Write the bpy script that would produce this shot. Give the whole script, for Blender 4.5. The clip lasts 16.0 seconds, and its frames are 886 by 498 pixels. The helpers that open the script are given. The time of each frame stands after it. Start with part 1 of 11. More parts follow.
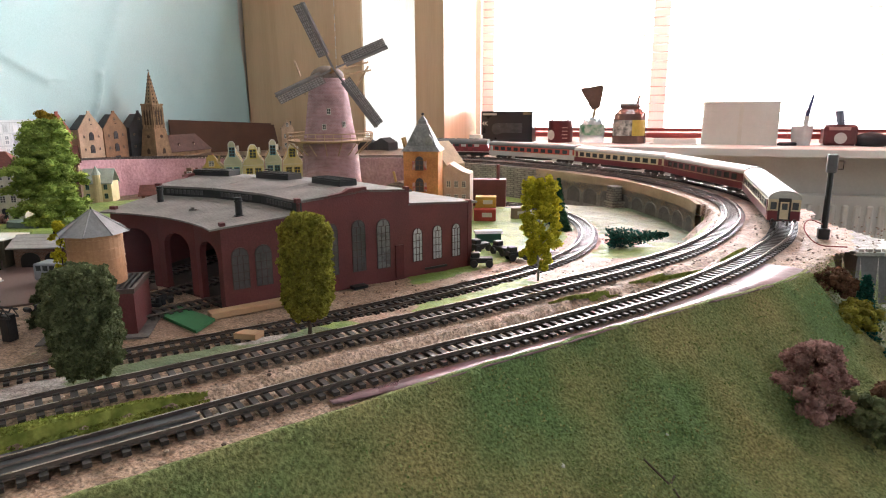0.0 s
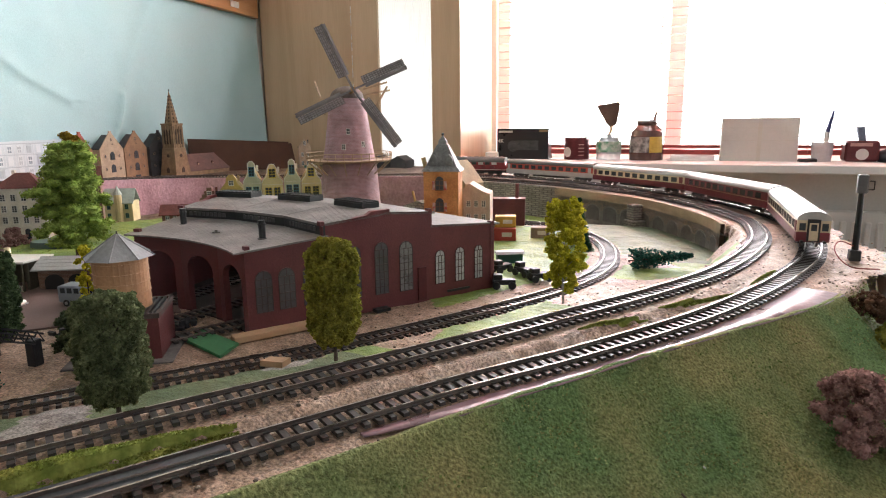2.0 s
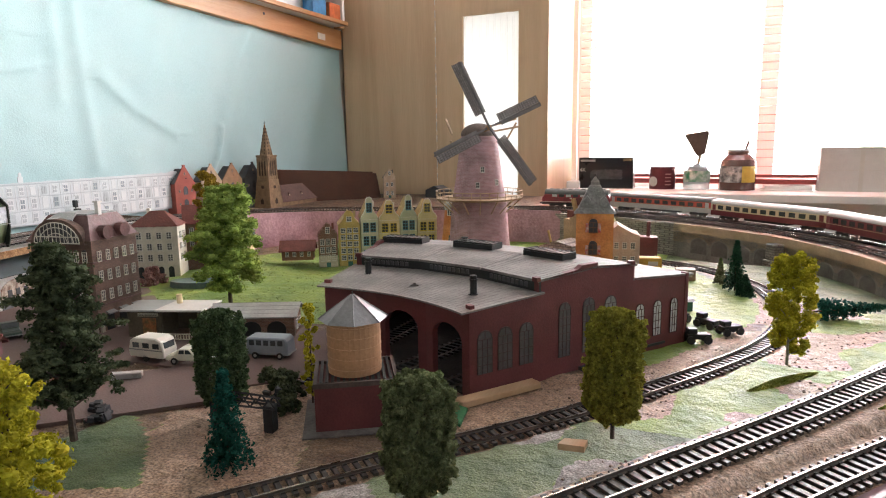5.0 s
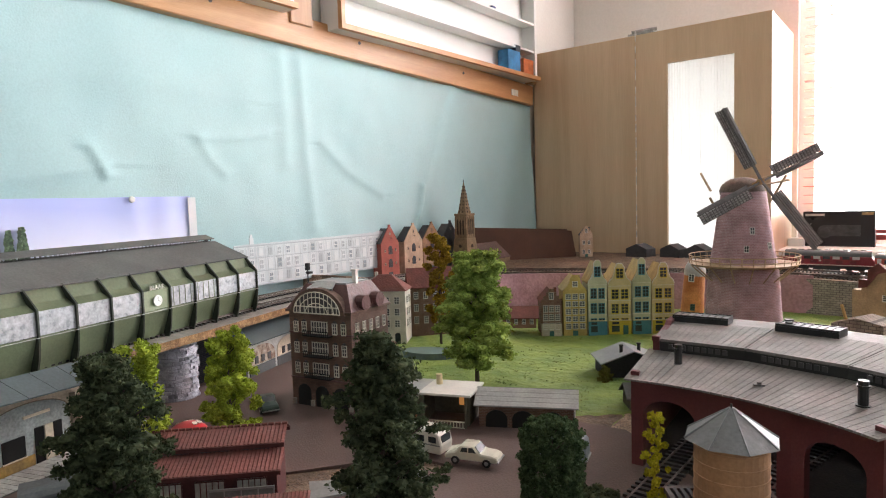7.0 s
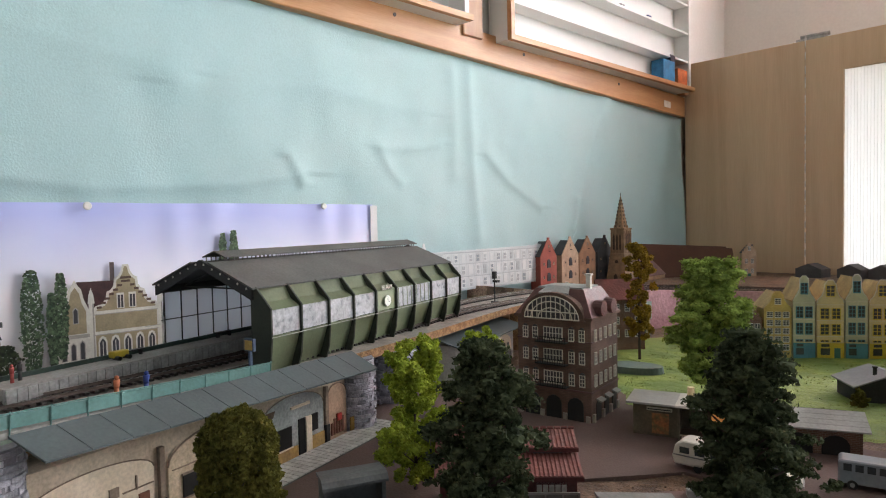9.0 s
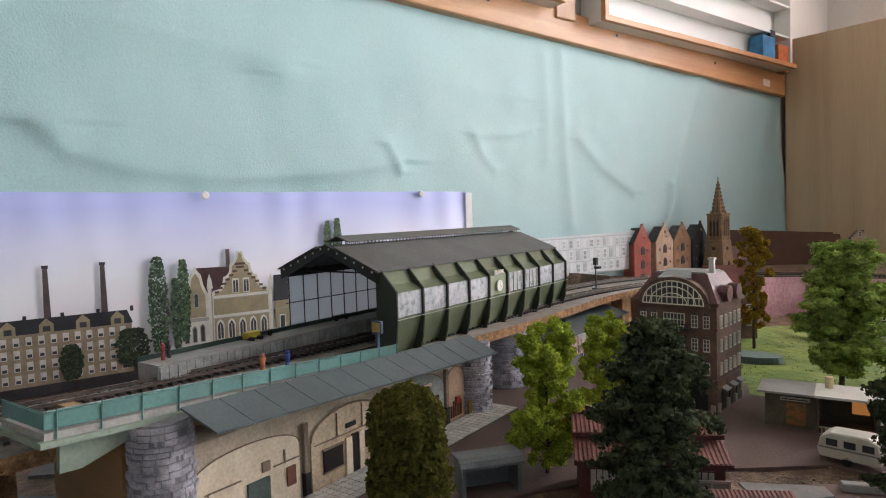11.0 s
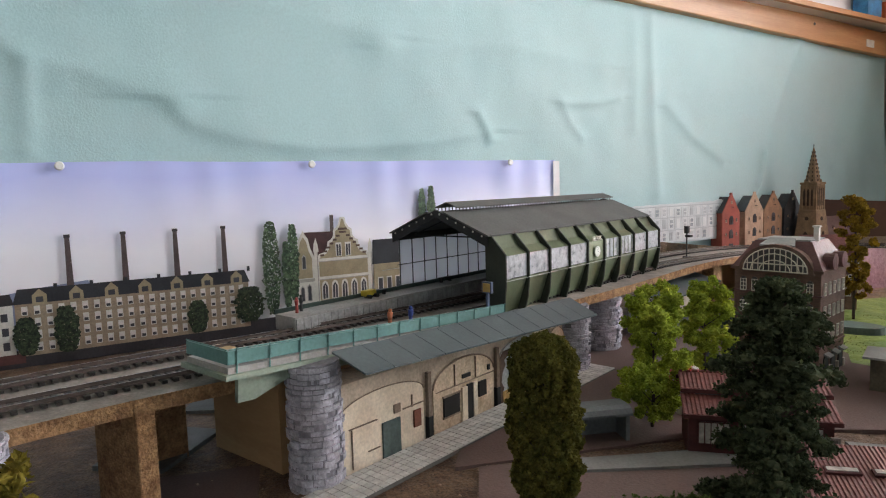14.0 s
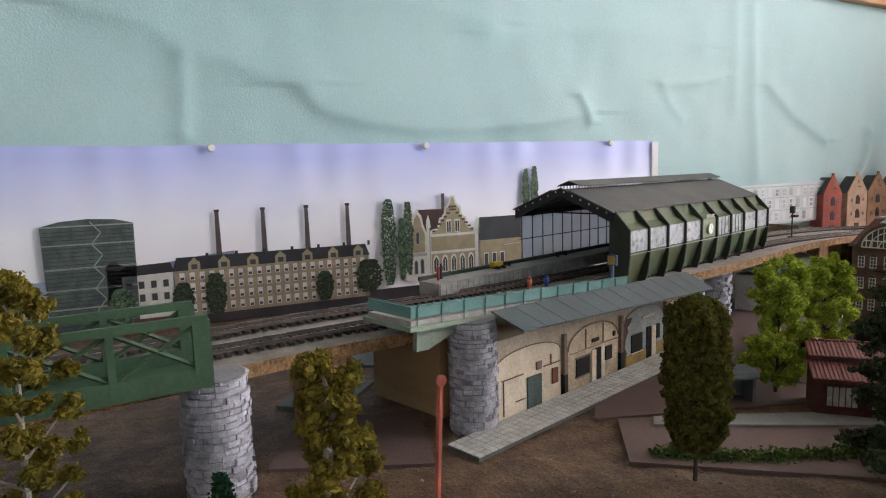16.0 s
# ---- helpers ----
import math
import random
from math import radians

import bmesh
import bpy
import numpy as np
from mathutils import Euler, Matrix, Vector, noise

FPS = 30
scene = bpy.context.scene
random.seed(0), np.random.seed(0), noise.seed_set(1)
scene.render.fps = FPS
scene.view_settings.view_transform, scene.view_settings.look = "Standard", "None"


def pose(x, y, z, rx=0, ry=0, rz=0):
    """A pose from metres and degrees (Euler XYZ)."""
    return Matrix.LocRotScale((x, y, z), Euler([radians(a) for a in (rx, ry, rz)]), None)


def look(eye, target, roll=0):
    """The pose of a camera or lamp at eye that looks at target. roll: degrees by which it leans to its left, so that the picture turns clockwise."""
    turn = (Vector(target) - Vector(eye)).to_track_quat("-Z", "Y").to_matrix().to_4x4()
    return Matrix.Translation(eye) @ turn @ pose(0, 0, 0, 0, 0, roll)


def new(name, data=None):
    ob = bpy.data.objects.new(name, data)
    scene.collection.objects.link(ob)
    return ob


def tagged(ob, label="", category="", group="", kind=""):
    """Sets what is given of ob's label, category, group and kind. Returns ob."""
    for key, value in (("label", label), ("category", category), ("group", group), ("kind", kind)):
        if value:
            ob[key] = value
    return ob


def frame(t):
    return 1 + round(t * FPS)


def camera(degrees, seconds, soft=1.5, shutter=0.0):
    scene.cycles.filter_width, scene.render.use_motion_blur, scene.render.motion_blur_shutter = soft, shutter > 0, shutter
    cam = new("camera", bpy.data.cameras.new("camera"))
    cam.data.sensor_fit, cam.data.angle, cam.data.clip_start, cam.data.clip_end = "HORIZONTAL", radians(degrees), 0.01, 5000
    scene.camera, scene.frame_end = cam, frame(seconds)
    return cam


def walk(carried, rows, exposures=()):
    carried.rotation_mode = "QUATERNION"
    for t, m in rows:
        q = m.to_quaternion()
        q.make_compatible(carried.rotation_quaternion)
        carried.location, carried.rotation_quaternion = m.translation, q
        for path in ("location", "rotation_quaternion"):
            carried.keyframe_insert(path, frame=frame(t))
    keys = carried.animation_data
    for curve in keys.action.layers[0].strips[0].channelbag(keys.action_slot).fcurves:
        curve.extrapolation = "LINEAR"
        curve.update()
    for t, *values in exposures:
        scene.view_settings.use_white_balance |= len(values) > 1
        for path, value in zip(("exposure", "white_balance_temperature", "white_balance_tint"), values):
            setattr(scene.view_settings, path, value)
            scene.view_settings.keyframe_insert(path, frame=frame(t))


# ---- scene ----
cam = camera(69.9, 16.0, soft=1.1)
PATH = [
    (0, (-0.006, 0.01, 0.185), (-0.679, 1.841, -0.257), -0.4),
    (0.5, (-0.008, 0.011, 0.185), (-0.689, 1.842, -0.246), -0.4),
    (1, (-0.012, 0.012, 0.187), (-0.703, 1.841, -0.234), -0.4),
    (1.5, (-0.015, 0.014, 0.187), (-0.719, 1.841, -0.221), -0.6),
    (2, (-0.018, 0.013, 0.191), (-0.733, 1.838, -0.203), -0.7),
    (2.5, (-0.039, 0.018, 0.196), (-0.763, 1.845, -0.179), -0.6),
    (3, (-0.08, 0.026, 0.2), (-0.819, 1.85, -0.155), -0.6),
    (5.5, (-0.232, -0.041, 0.232), (-1.107, 1.731, -0.075), -1.1),
    (6, (-0.284, -0.053, 0.242), (-1.308, 1.651, 0.025), -1.4),
    (6.5, (-0.322, -0.036, 0.234), (-1.447, 1.608, 0.058), -1.7),
    (7, (-0.367, -0.004, 0.233), (-1.584, 1.576, 0.081), -1.8),
    (7.5, (-0.398, -0.034, 0.233), (-1.755, 1.432, 0.132), -1.7),
    (8, (-0.43, -0.084, 0.228), (-1.829, 1.343, 0.15), -1.6),
    (8.5, (-0.463, -0.092, 0.223), (-1.889, 1.309, 0.152), -0.7),
    (9, (-0.497, -0.09, 0.216), (-1.941, 1.291, 0.137), -1.2),
    (9.5, (-0.515, -0.103, 0.209), (-1.981, 1.256, 0.13), -1.8),
    (12, (-0.532, -0.131, 0.212), (-2.193, 0.975, 0.082), -1.3),
    (12.5, (-0.53, -0.139, 0.211), (-2.217, 0.926, 0.073), -1.3),
    (13, (-0.528, -0.152, 0.21), (-2.238, 0.875, 0.062), -1.6),
    (13.5, (-0.526, -0.163, 0.211), (-2.231, 0.868, 0.036), -1.7),
    (14, (-0.524, -0.179, 0.21), (-2.226, 0.854, 0.016), -1.7),
    (14.5, (-0.523, -0.194, 0.21), (-2.231, 0.826, 0.008), -2.1),
    (15, (-0.519, -0.213, 0.209), (-2.249, 0.768, 0.0), -2.1),
    (15.5, (-0.511, -0.226, 0.208), (-2.261, 0.716, -0.011), -1.9),
    (16, (-0.506, -0.265, 0.21), (-2.302, 0.581, -0.036), -1.7),
]
walk(cam, [(t, look(eye, target, roll)) for t, eye, target, roll in PATH],
     exposures=((0, 0.71, 6500, 10), (3, 0.54, 6500, 10), (5.5, 0.62, 6500, 10), (7, 0.46, 6500, 10), (9.5, 0.17, 6500, 10), (12.5, 0.12, 6500, 10), (16, 0.12, 6500, 10)))

# ---- world, sun, window light and added fill ----
world = bpy.data.worlds.new("daylight")
scene.world = world
world.use_nodes = True
wn = world.node_tree
sky = wn.nodes.new("ShaderNodeTexSky")
sky.sky_type, sky.sun_disc = 'NISHITA', False
sky.sun_elevation, sky.sun_rotation = radians(48), radians(20)
wn.links.new(sky.outputs[0], wn.nodes["Background"].inputs[0])
wn.nodes["Background"].inputs[1].default_value = 0.08

sun_data = bpy.data.lights.new("sun", 'SUN')
sun_data.energy, sun_data.angle, sun_data.color = 2.8, radians(12), (1.0, 0.95, 0.88)
sun_ob = new("sun", sun_data)
sun_ob.matrix_world = look((0.6, 6.0, 6.0), (0, 0, 0))


def area_lamp(name, eye, target, sx, sy, watts, colour=(0.95, 0.975, 1.0)):
    d = bpy.data.lights.new(name, 'AREA')
    d.shape, d.size, d.size_y, d.energy, d.color = 'RECTANGLE', sx, sy, watts, colour
    ob = new(name, d)
    ob.matrix_world = look(eye, target)
    return ob


area_lamp("window_daylight", (-0.14, 2.40, 0.85), (-0.2, 0.0, 0.40), 1.06, 1.5, 74)
# Fill lamp at an unseen opening, added to brighten camera-facing surfaces.
area_lamp("east_fill_lamp", (2.55, -1.3, 1.15), (-1.5, -0.5, 0.2), 2.2, 1.4, 7)

# ---- materials ----
MATS = {}


def rgb(c):
    return (c[0], c[1], c[2], 1.0)


def mat(name, col, rough=0.7, var=0.25, scale=60.0, bump=0.15, metal=0.0, col2=None, fine=400.0, spec=0.4, island=0.0, wear=0.0):
    """A painted or natural surface: two scales of colour variation, a fine grain and relief. Scales are per metre."""
    if name in MATS:
        return MATS[name]
    m = bpy.data.materials.new(name)
    m.use_nodes = True
    nt = m.node_tree
    b = nt.nodes["Principled BSDF"]
    b.inputs["Metallic"].default_value = metal
    b.inputs["Specular IOR Level"].default_value = spec
    tc = nt.nodes.new("ShaderNodeTexCoord")
    n1 = nt.nodes.new("ShaderNodeTexNoise")
    n1.inputs["Scale"].default_value, n1.inputs["Detail"].default_value = scale, 5
    n2 = nt.nodes.new("ShaderNodeTexNoise")
    n2.inputs["Scale"].default_value, n2.inputs["Detail"].default_value = fine, 3
    geo = nt.nodes.new("ShaderNodeNewGeometry")
    for n in (n1, n2):
        nt.links.new(geo.outputs["Position"], n.inputs["Vector"])
    ramp = nt.nodes.new("ShaderNodeValToRGB")
    c2 = col2 if col2 else tuple(max(0, v * (1 - var)) for v in col)
    ramp.color_ramp.elements[0].color, ramp.color_ramp.elements[0].position = rgb(c2), 0.36
    ramp.color_ramp.elements[1].color, ramp.color_ramp.elements[1].position = rgb(col), 0.64
    nt.links.new(n1.outputs[0], ramp.inputs[0])
    mix = nt.nodes.new("ShaderNodeMix")
    mix.data_type, mix.blend_type = 'RGBA', 'MULTIPLY'
    mix.inputs["Factor"].default_value = 1.0
    lift = nt.nodes.new("ShaderNodeMapRange")
    lift.inputs["From Min"].default_value, lift.inputs["From Max"].default_value = 0.3, 0.7
    lift.inputs["To Min"].default_value, lift.inputs["To Max"].default_value = 1 - var * 0.7, 1 + var * 0.35
    nt.links.new(n2.outputs[0], lift.inputs["Value"])
    nt.links.new(ramp.outputs[0], mix.inputs["A"])
    nt.links.new(lift.outputs[0], mix.inputs["B"])
    last = mix.outputs["Result"]
    if island:
        oi = nt.nodes.new("ShaderNodeObjectInfo")
        add = nt.nodes.new("ShaderNodeMath")
        nt.links.new(oi.outputs["Random"], add.inputs[0])
        nt.links.new(geo.outputs["Random Per Island"], add.inputs[1])
        fr = nt.nodes.new("ShaderNodeMath")
        fr.operation = 'FRACT'
        nt.links.new(add.outputs[0], fr.inputs[0])
        mr = nt.nodes.new("ShaderNodeMapRange")
        mr.inputs["To Min"].default_value, mr.inputs["To Max"].default_value = 1 - island, 1 + island
        nt.links.new(fr.outputs[0], mr.inputs["Value"])
        mx = nt.nodes.new("ShaderNodeMix")
        mx.data_type, mx.blend_type = 'RGBA', 'MULTIPLY'
        mx.inputs["Factor"].default_value = 1.0
        nt.links.new(last, mx.inputs["A"])
        nt.links.new(mr.outputs[0], mx.inputs["B"])
        last = mx.outputs["Result"]
    nt.links.new(last, b.inputs["Base Color"])
    rr = nt.nodes.new("ShaderNodeMapRange")
    rr.inputs["To Min"].default_value, rr.inputs["To Max"].default_value = max(0.02, rough - 0.12), min(1, rough + 0.12)
    nt.links.new(n1.outputs[0], rr.inputs["Value"])
    nt.links.new(rr.outputs[0], b.inputs["Roughness"])
    if bump:
        bp = nt.nodes.new("ShaderNodeBump")
        bp.inputs["Strength"].default_value, bp.inputs["Distance"].default_value = bump, 0.002
        nt.links.new(n2.outputs[0], bp.inputs["Height"])
        nt.links.new(bp.outputs[0], b.inputs["Normal"])
    MATS[name] = m
    return m


def glow(name, col, strength):
    if name in MATS:
        return MATS[name]
    m = bpy.data.materials.new(name)
    m.use_nodes = True
    b = m.node_tree.nodes["Principled BSDF"]
    b.inputs["Base Color"].default_value = rgb(col)
    b.inputs["Emission Color"].default_value = rgb(col)
    b.inputs["Emission Strength"].default_value = strength
    MATS[name] = m
    return m


def glass(name, col=(0.9, 0.95, 0.95), rough=0.05, trans=1.0):
    if name in MATS:
        return MATS[name]
    m = bpy.data.materials.new(name)
    m.use_nodes = True
    b = m.node_tree.nodes["Principled BSDF"]
    b.inputs["Base Color"].default_value = rgb(col)
    b.inputs["Roughness"].default_value = rough
    b.inputs["Transmission Weight"].default_value = trans
    b.inputs["IOR"].default_value = 1.45
    MATS[name] = m
    return m


def wood_mat(name, c1, c2, scale=18.0, axis='Z', rough=0.5, stretch=12.0):
    """Veneer or timber: long grain along one axis."""
    if name in MATS:
        return MATS[name]
    m = bpy.data.materials.new(name)
    m.use_nodes = True
    nt = m.node_tree
    b = nt.nodes["Principled BSDF"]
    geo = nt.nodes.new("ShaderNodeNewGeometry")
    mp = nt.nodes.new("ShaderNodeMapping")
    sc = [scale, scale, scale]
    sc['XYZ'.index(axis)] = scale / stretch
    mp.inputs["Scale"].default_value = sc
    nt.links.new(geo.outputs["Position"], mp.inputs["Vector"])
    n1 = nt.nodes.new("ShaderNodeTexNoise")
    n1.inputs["Scale"].default_value, n1.inputs["Detail"].default_value, n1.inputs["Distortion"].default_value = 1.0, 8, 0.6
    nt.links.new(mp.outputs[0], n1.inputs["Vector"])
    n2 = nt.nodes.new("ShaderNodeTexNoise")
    n2.inputs["Scale"].default_value, n2.inputs["Detail"].default_value = 14.0, 4
    nt.links.new(mp.outputs[0], n2.inputs["Vector"])
    ad = nt.nodes.new("ShaderNodeMath")
    ad.operation = 'MULTIPLY_ADD'
    ad.inputs[1].default_value, ad.inputs[2].default_value = 0.35, 0.0
    nt.links.new(n2.outputs[0], ad.inputs[0])
    sm = nt.nodes.new("ShaderNodeMath")
    nt.links.new(ad.outputs[0], sm.inputs[0])
    nt.links.new(n1.outputs[0], sm.inputs[1])
    ramp = nt.nodes.new("ShaderNodeValToRGB")
    ramp.color_ramp.elements[0].color, ramp.color_ramp.elements[0].position = rgb(c2), 0.5
    ramp.color_ramp.elements[1].color, ramp.color_ramp.elements[1].position = rgb(c1), 0.85
    nt.links.new(sm.outputs[0], ramp.inputs[0])
    nt.links.new(ramp.outputs[0], b.inputs["Base Color"])
    b.inputs["Roughness"].default_value = rough
    bp = nt.nodes.new("ShaderNodeBump")
    bp.inputs["Strength"].default_value, bp.inputs["Distance"].default_value = 0.1, 0.001
    nt.links.new(n2.outputs[0], bp.inputs["Height"])
    nt.links.new(bp.outputs[0], b.inputs["Normal"])
    MATS[name] = m
    return m


def brick_mat(name, c1, c2, mortar, w=0.008, h=0.003, rough=0.85):
    """Printed masonry far too fine to pick apart, on upright faces."""
    if name in MATS:
        return MATS[name]
    m = bpy.data.materials.new(name)
    m.use_nodes = True
    nt = m.node_tree
    b = nt.nodes["Principled BSDF"]
    tc = nt.nodes.new("ShaderNodeTexCoord")
    sep = nt.nodes.new("ShaderNodeSeparateXYZ")
    nt.links.new(tc.outputs["Object"], sep.inputs[0])
    ad = nt.nodes.new("ShaderNodeMath")
    nt.links.new(sep.outputs[0], ad.inputs[0])
    nt.links.new(sep.outputs[1], ad.inputs[1])
    cm = nt.nodes.new("ShaderNodeCombineXYZ")
    nt.links.new(ad.outputs[0], cm.inputs[0])
    nt.links.new(sep.outputs[2], cm.inputs[1])
    br = nt.nodes.new("ShaderNodeTexBrick")
    br.inputs["Color1"].default_value, br.inputs["Color2"].default_value, br.inputs["Mortar"].default_value = rgb(c1), rgb(c2), rgb(mortar)
    br.inputs["Scale"].default_value = 1.0
    br.inputs["Brick Width"].default_value, br.inputs["Row Height"].default_value = w, h
    br.inputs["Mortar Size"].default_value = h * 0.12
    nt.links.new(cm.outputs[0], br.inputs["Vector"])
    n1 = nt.nodes.new("ShaderNodeTexNoise")
    n1.inputs["Scale"].default_value, n1.inputs["Detail"].default_value = 55, 5
    nt.links.new(tc.outputs["Object"], n1.inputs["Vector"])
    mr = nt.nodes.new("ShaderNodeMapRange")
    mr.inputs["From Min"].default_value, mr.inputs["From Max"].default_value = 0.3, 0.7
    mr.inputs["To Min"].default_value, mr.inputs["To Max"].default_value = 0.7, 1.2
    nt.links.new(n1.outputs[0], mr.inputs["Value"])
    mx = nt.nodes.new("ShaderNodeMix")
    mx.data_type, mx.blend_type = 'RGBA', 'MULTIPLY'
    mx.inputs["Factor"].default_value = 1.0
    nt.links.new(br.outputs[0], mx.inputs["A"])
    nt.links.new(mr.outputs[0], mx.inputs["B"])
    nt.links.new(mx.outputs["Result"], b.inputs["Base Color"])
    b.inputs["Roughness"].default_value = rough
    bp = nt.nodes.new("ShaderNodeBump")
    bp.inputs["Strength"].default_value, bp.inputs["Distance"].default_value = 0.4, 0.001
    nt.links.new(br.outputs["Fac"], bp.inputs["Height"])
    bp.invert = True
    nt.links.new(bp.outputs[0], b.inputs["Normal"])
    MATS[name] = m
    return m


# ---- mesh helpers ----
def V(*a):
    return Vector(a)


def place(x, y, z=0.0, rz=0.0):
    return pose(x, y, z, 0, 0, rz)


def box(bm, sx, sy, sz, x=0, y=0, z=0, rz=0, rx=0, ry=0, mi=0, m=None):
    """A block whose base centre is at (x, y, z)."""
    mm = pose(x, y, z, rx, ry, rz) @ Matrix.Translation((0, 0, sz / 2)) @ Matrix.Diagonal((sx, sy, sz, 1))
    if m is not None:
        mm = m @ mm
    r = bmesh.ops.create_cube(bm, size=1.0, matrix=mm)
    for f in {f for v in r["verts"] for f in v.link_faces}:
        f.material_index = mi
    return r["verts"]


def cyl(bm, r1, r2, h, x=0, y=0, z=0, seg=16, m=None, mi=0, caps=True):
    mm = Matrix.Translation((x, y, z + h / 2))
    if m is not None:
        mm = m @ mm
    r = bmesh.ops.create_cone(bm, cap_ends=caps, segments=seg, radius1=r1, radius2=r2, depth=h, matrix=mm)
    for f in {f for v in r["verts"] for f in v.link_faces}:
        f.material_index = mi
    return r["verts"]


def rod(bm, a, b, r, seg=6, r2=None, mi=0):
    a, b = Vector(a), Vector(b)
    d = b - a
    if d.length < 1e-7:
        return
    m = Matrix.Translation((a + b) / 2) @ d.to_track_quat('Z', 'Y').to_matrix().to_4x4()
    vs = bmesh.ops.create_cone(bm, cap_ends=True, segments=seg, radius1=r, radius2=r if r2 is None else r2, depth=d.length, matrix=m)["verts"]
    for f in {f for v in vs for f in v.link_faces}:
        f.material_index = mi


def poly(bm, pts, mi=0):
    f = bm.faces.new([bm.verts.new(p) for p in pts])
    f.material_index = mi
    return f


def prism(bm, pts, depth, m=None, mi=0):
    """An outline in x and z, drawn out along +y by depth."""
    m = m if m is not None else Matrix()
    a = [bm.verts.new(m @ V(x, 0, z)) for x, z in pts]
    b = [bm.verts.new(m @ V(x, depth, z)) for x, z in pts]
    n = len(pts)
    fs = [bm.faces.new(a), bm.faces.new(b[::-1])]
    for i in range(n):
        fs.append(bm.faces.new((a[i], b[i], b[(i + 1) % n], a[(i + 1) % n])))
    for f in fs:
        f.material_index = mi
    return fs


def slab(bm, pts, z0, z1, mi=0):
    """An outline in x and y between two heights."""
    a = [bm.verts.new((x, y, z0)) for x, y in pts]
    b = [bm.verts.new((x, y, z1)) for x, y in pts]
    n = len(pts)
    fs = [bm.faces.new(a[::-1]), bm.faces.new(b)]
    for i in range(n):
        fs.append(bm.faces.new((a[i], a[(i + 1) % n], b[(i + 1) % n], b[i])))
    for f in fs:
        f.material_index = mi
    return fs


def obj(name, bm, mats, parent=None, m=None, smooth=False, bevel=0.0):
    bmesh.ops.recalc_face_normals(bm, faces=bm.faces[:])
    if bevel:
        es = [e for e in bm.edges if len(e.link_faces) == 2 and e.calc_face_angle(0) > 0.6]
        bmesh.ops.bevel(bm, geom=es, offset=bevel, segments=1, affect='EDGES', clamp_overlap=True)
    me = bpy.data.meshes.new(name)
    bm.to_mesh(me)
    bm.free()
    if smooth:
        for p in me.polygons:
            p.use_smooth = True
    for mt in (mats if isinstance(mats, (list, tuple)) else [mats]):
        me.materials.append(mt)
    ob = new(name, me)
    if parent is not None:
        ob.parent = parent
    if m is not None:
        ob.matrix_basis = m
    return ob


def part(name, bm, material, parent, label="", m=None, smooth=False, bevel=0.0):
    ob = obj(name, bm, material, parent, m, smooth, bevel)
    if label:
        ob["label"] = label
    return ob


def share(name, me, parent, m):
    ob = new(name, me)
    ob.parent = parent
    ob.matrix_basis = m
    return ob


def thing(name, m, label, category, group="", kind=""):
    ob = new(name)
    ob.empty_display_size = 0.01
    ob.matrix_basis = m
    return tagged(ob, label, category, group, kind)


def structure(ob, label, category):
    return tagged(ob, label, category, "", "structure")


def BM():
    return bmesh.new()


def spline(pts, step=0.01):
    """A smooth line through points of 2 or 3 numbers, at even steps."""
    P = [np.array(p, float) for p in pts]
    P = [2 * P[0] - P[1]] + P + [2 * P[-1] - P[-2]]
    out = []
    for i in range(1, len(P) - 2):
        p0, p1, p2, p3 = P[i - 1:i + 3]
        for t in np.linspace(0, 1, 24, endpoint=False):
            out.append(0.5 * (2 * p1 + (p2 - p0) * t + (2 * p0 - 5 * p1 + 4 * p2 - p3) * t * t + (3 * p1 - p0 - 3 * p2 + p3) * t ** 3))
    out.append(P[-2])
    out = np.array(out)
    d = np.r_[0, np.cumsum(np.linalg.norm(np.diff(out, axis=0), axis=1))]
    s = np.linspace(0, d[-1], max(2, int(d[-1] / step)))
    return np.stack([np.interp(s, d, out[:, k]) for k in range(out.shape[1])], 1)


def offset(line, off):
    """A line moved sideways to its left by off."""
    t = np.gradient(line[:, :2], axis=0)
    t /= np.linalg.norm(t, axis=1)[:, None]
    res = line.copy()
    res[:, 0] -= t[:, 1] * off
    res[:, 1] += t[:, 0] * off
    return res


def nearest(line, x, y):
    d = np.hypot(line[:, 0] - x, line[:, 1] - y)
    i = int(d.argmin())
    a, b = line[max(i - 1, 0)], line[min(i + 1, len(line) - 1)]
    side = (b[0] - a[0]) * (y - a[1]) - (b[1] - a[1]) * (x - a[0])
    return d[i], side, line[i][2] if line.shape[1] > 2 else 0.0


def inside(poly_pts, x, y):
    c, n = False, len(poly_pts)
    for i in range(n):
        (x1, y1), (x2, y2) = poly_pts[i], poly_pts[i - 1]
        if (y1 > y) != (y2 > y) and x < (x2 - x1) * (y - y1) / (y2 - y1) + x1:
            c = not c
    return c


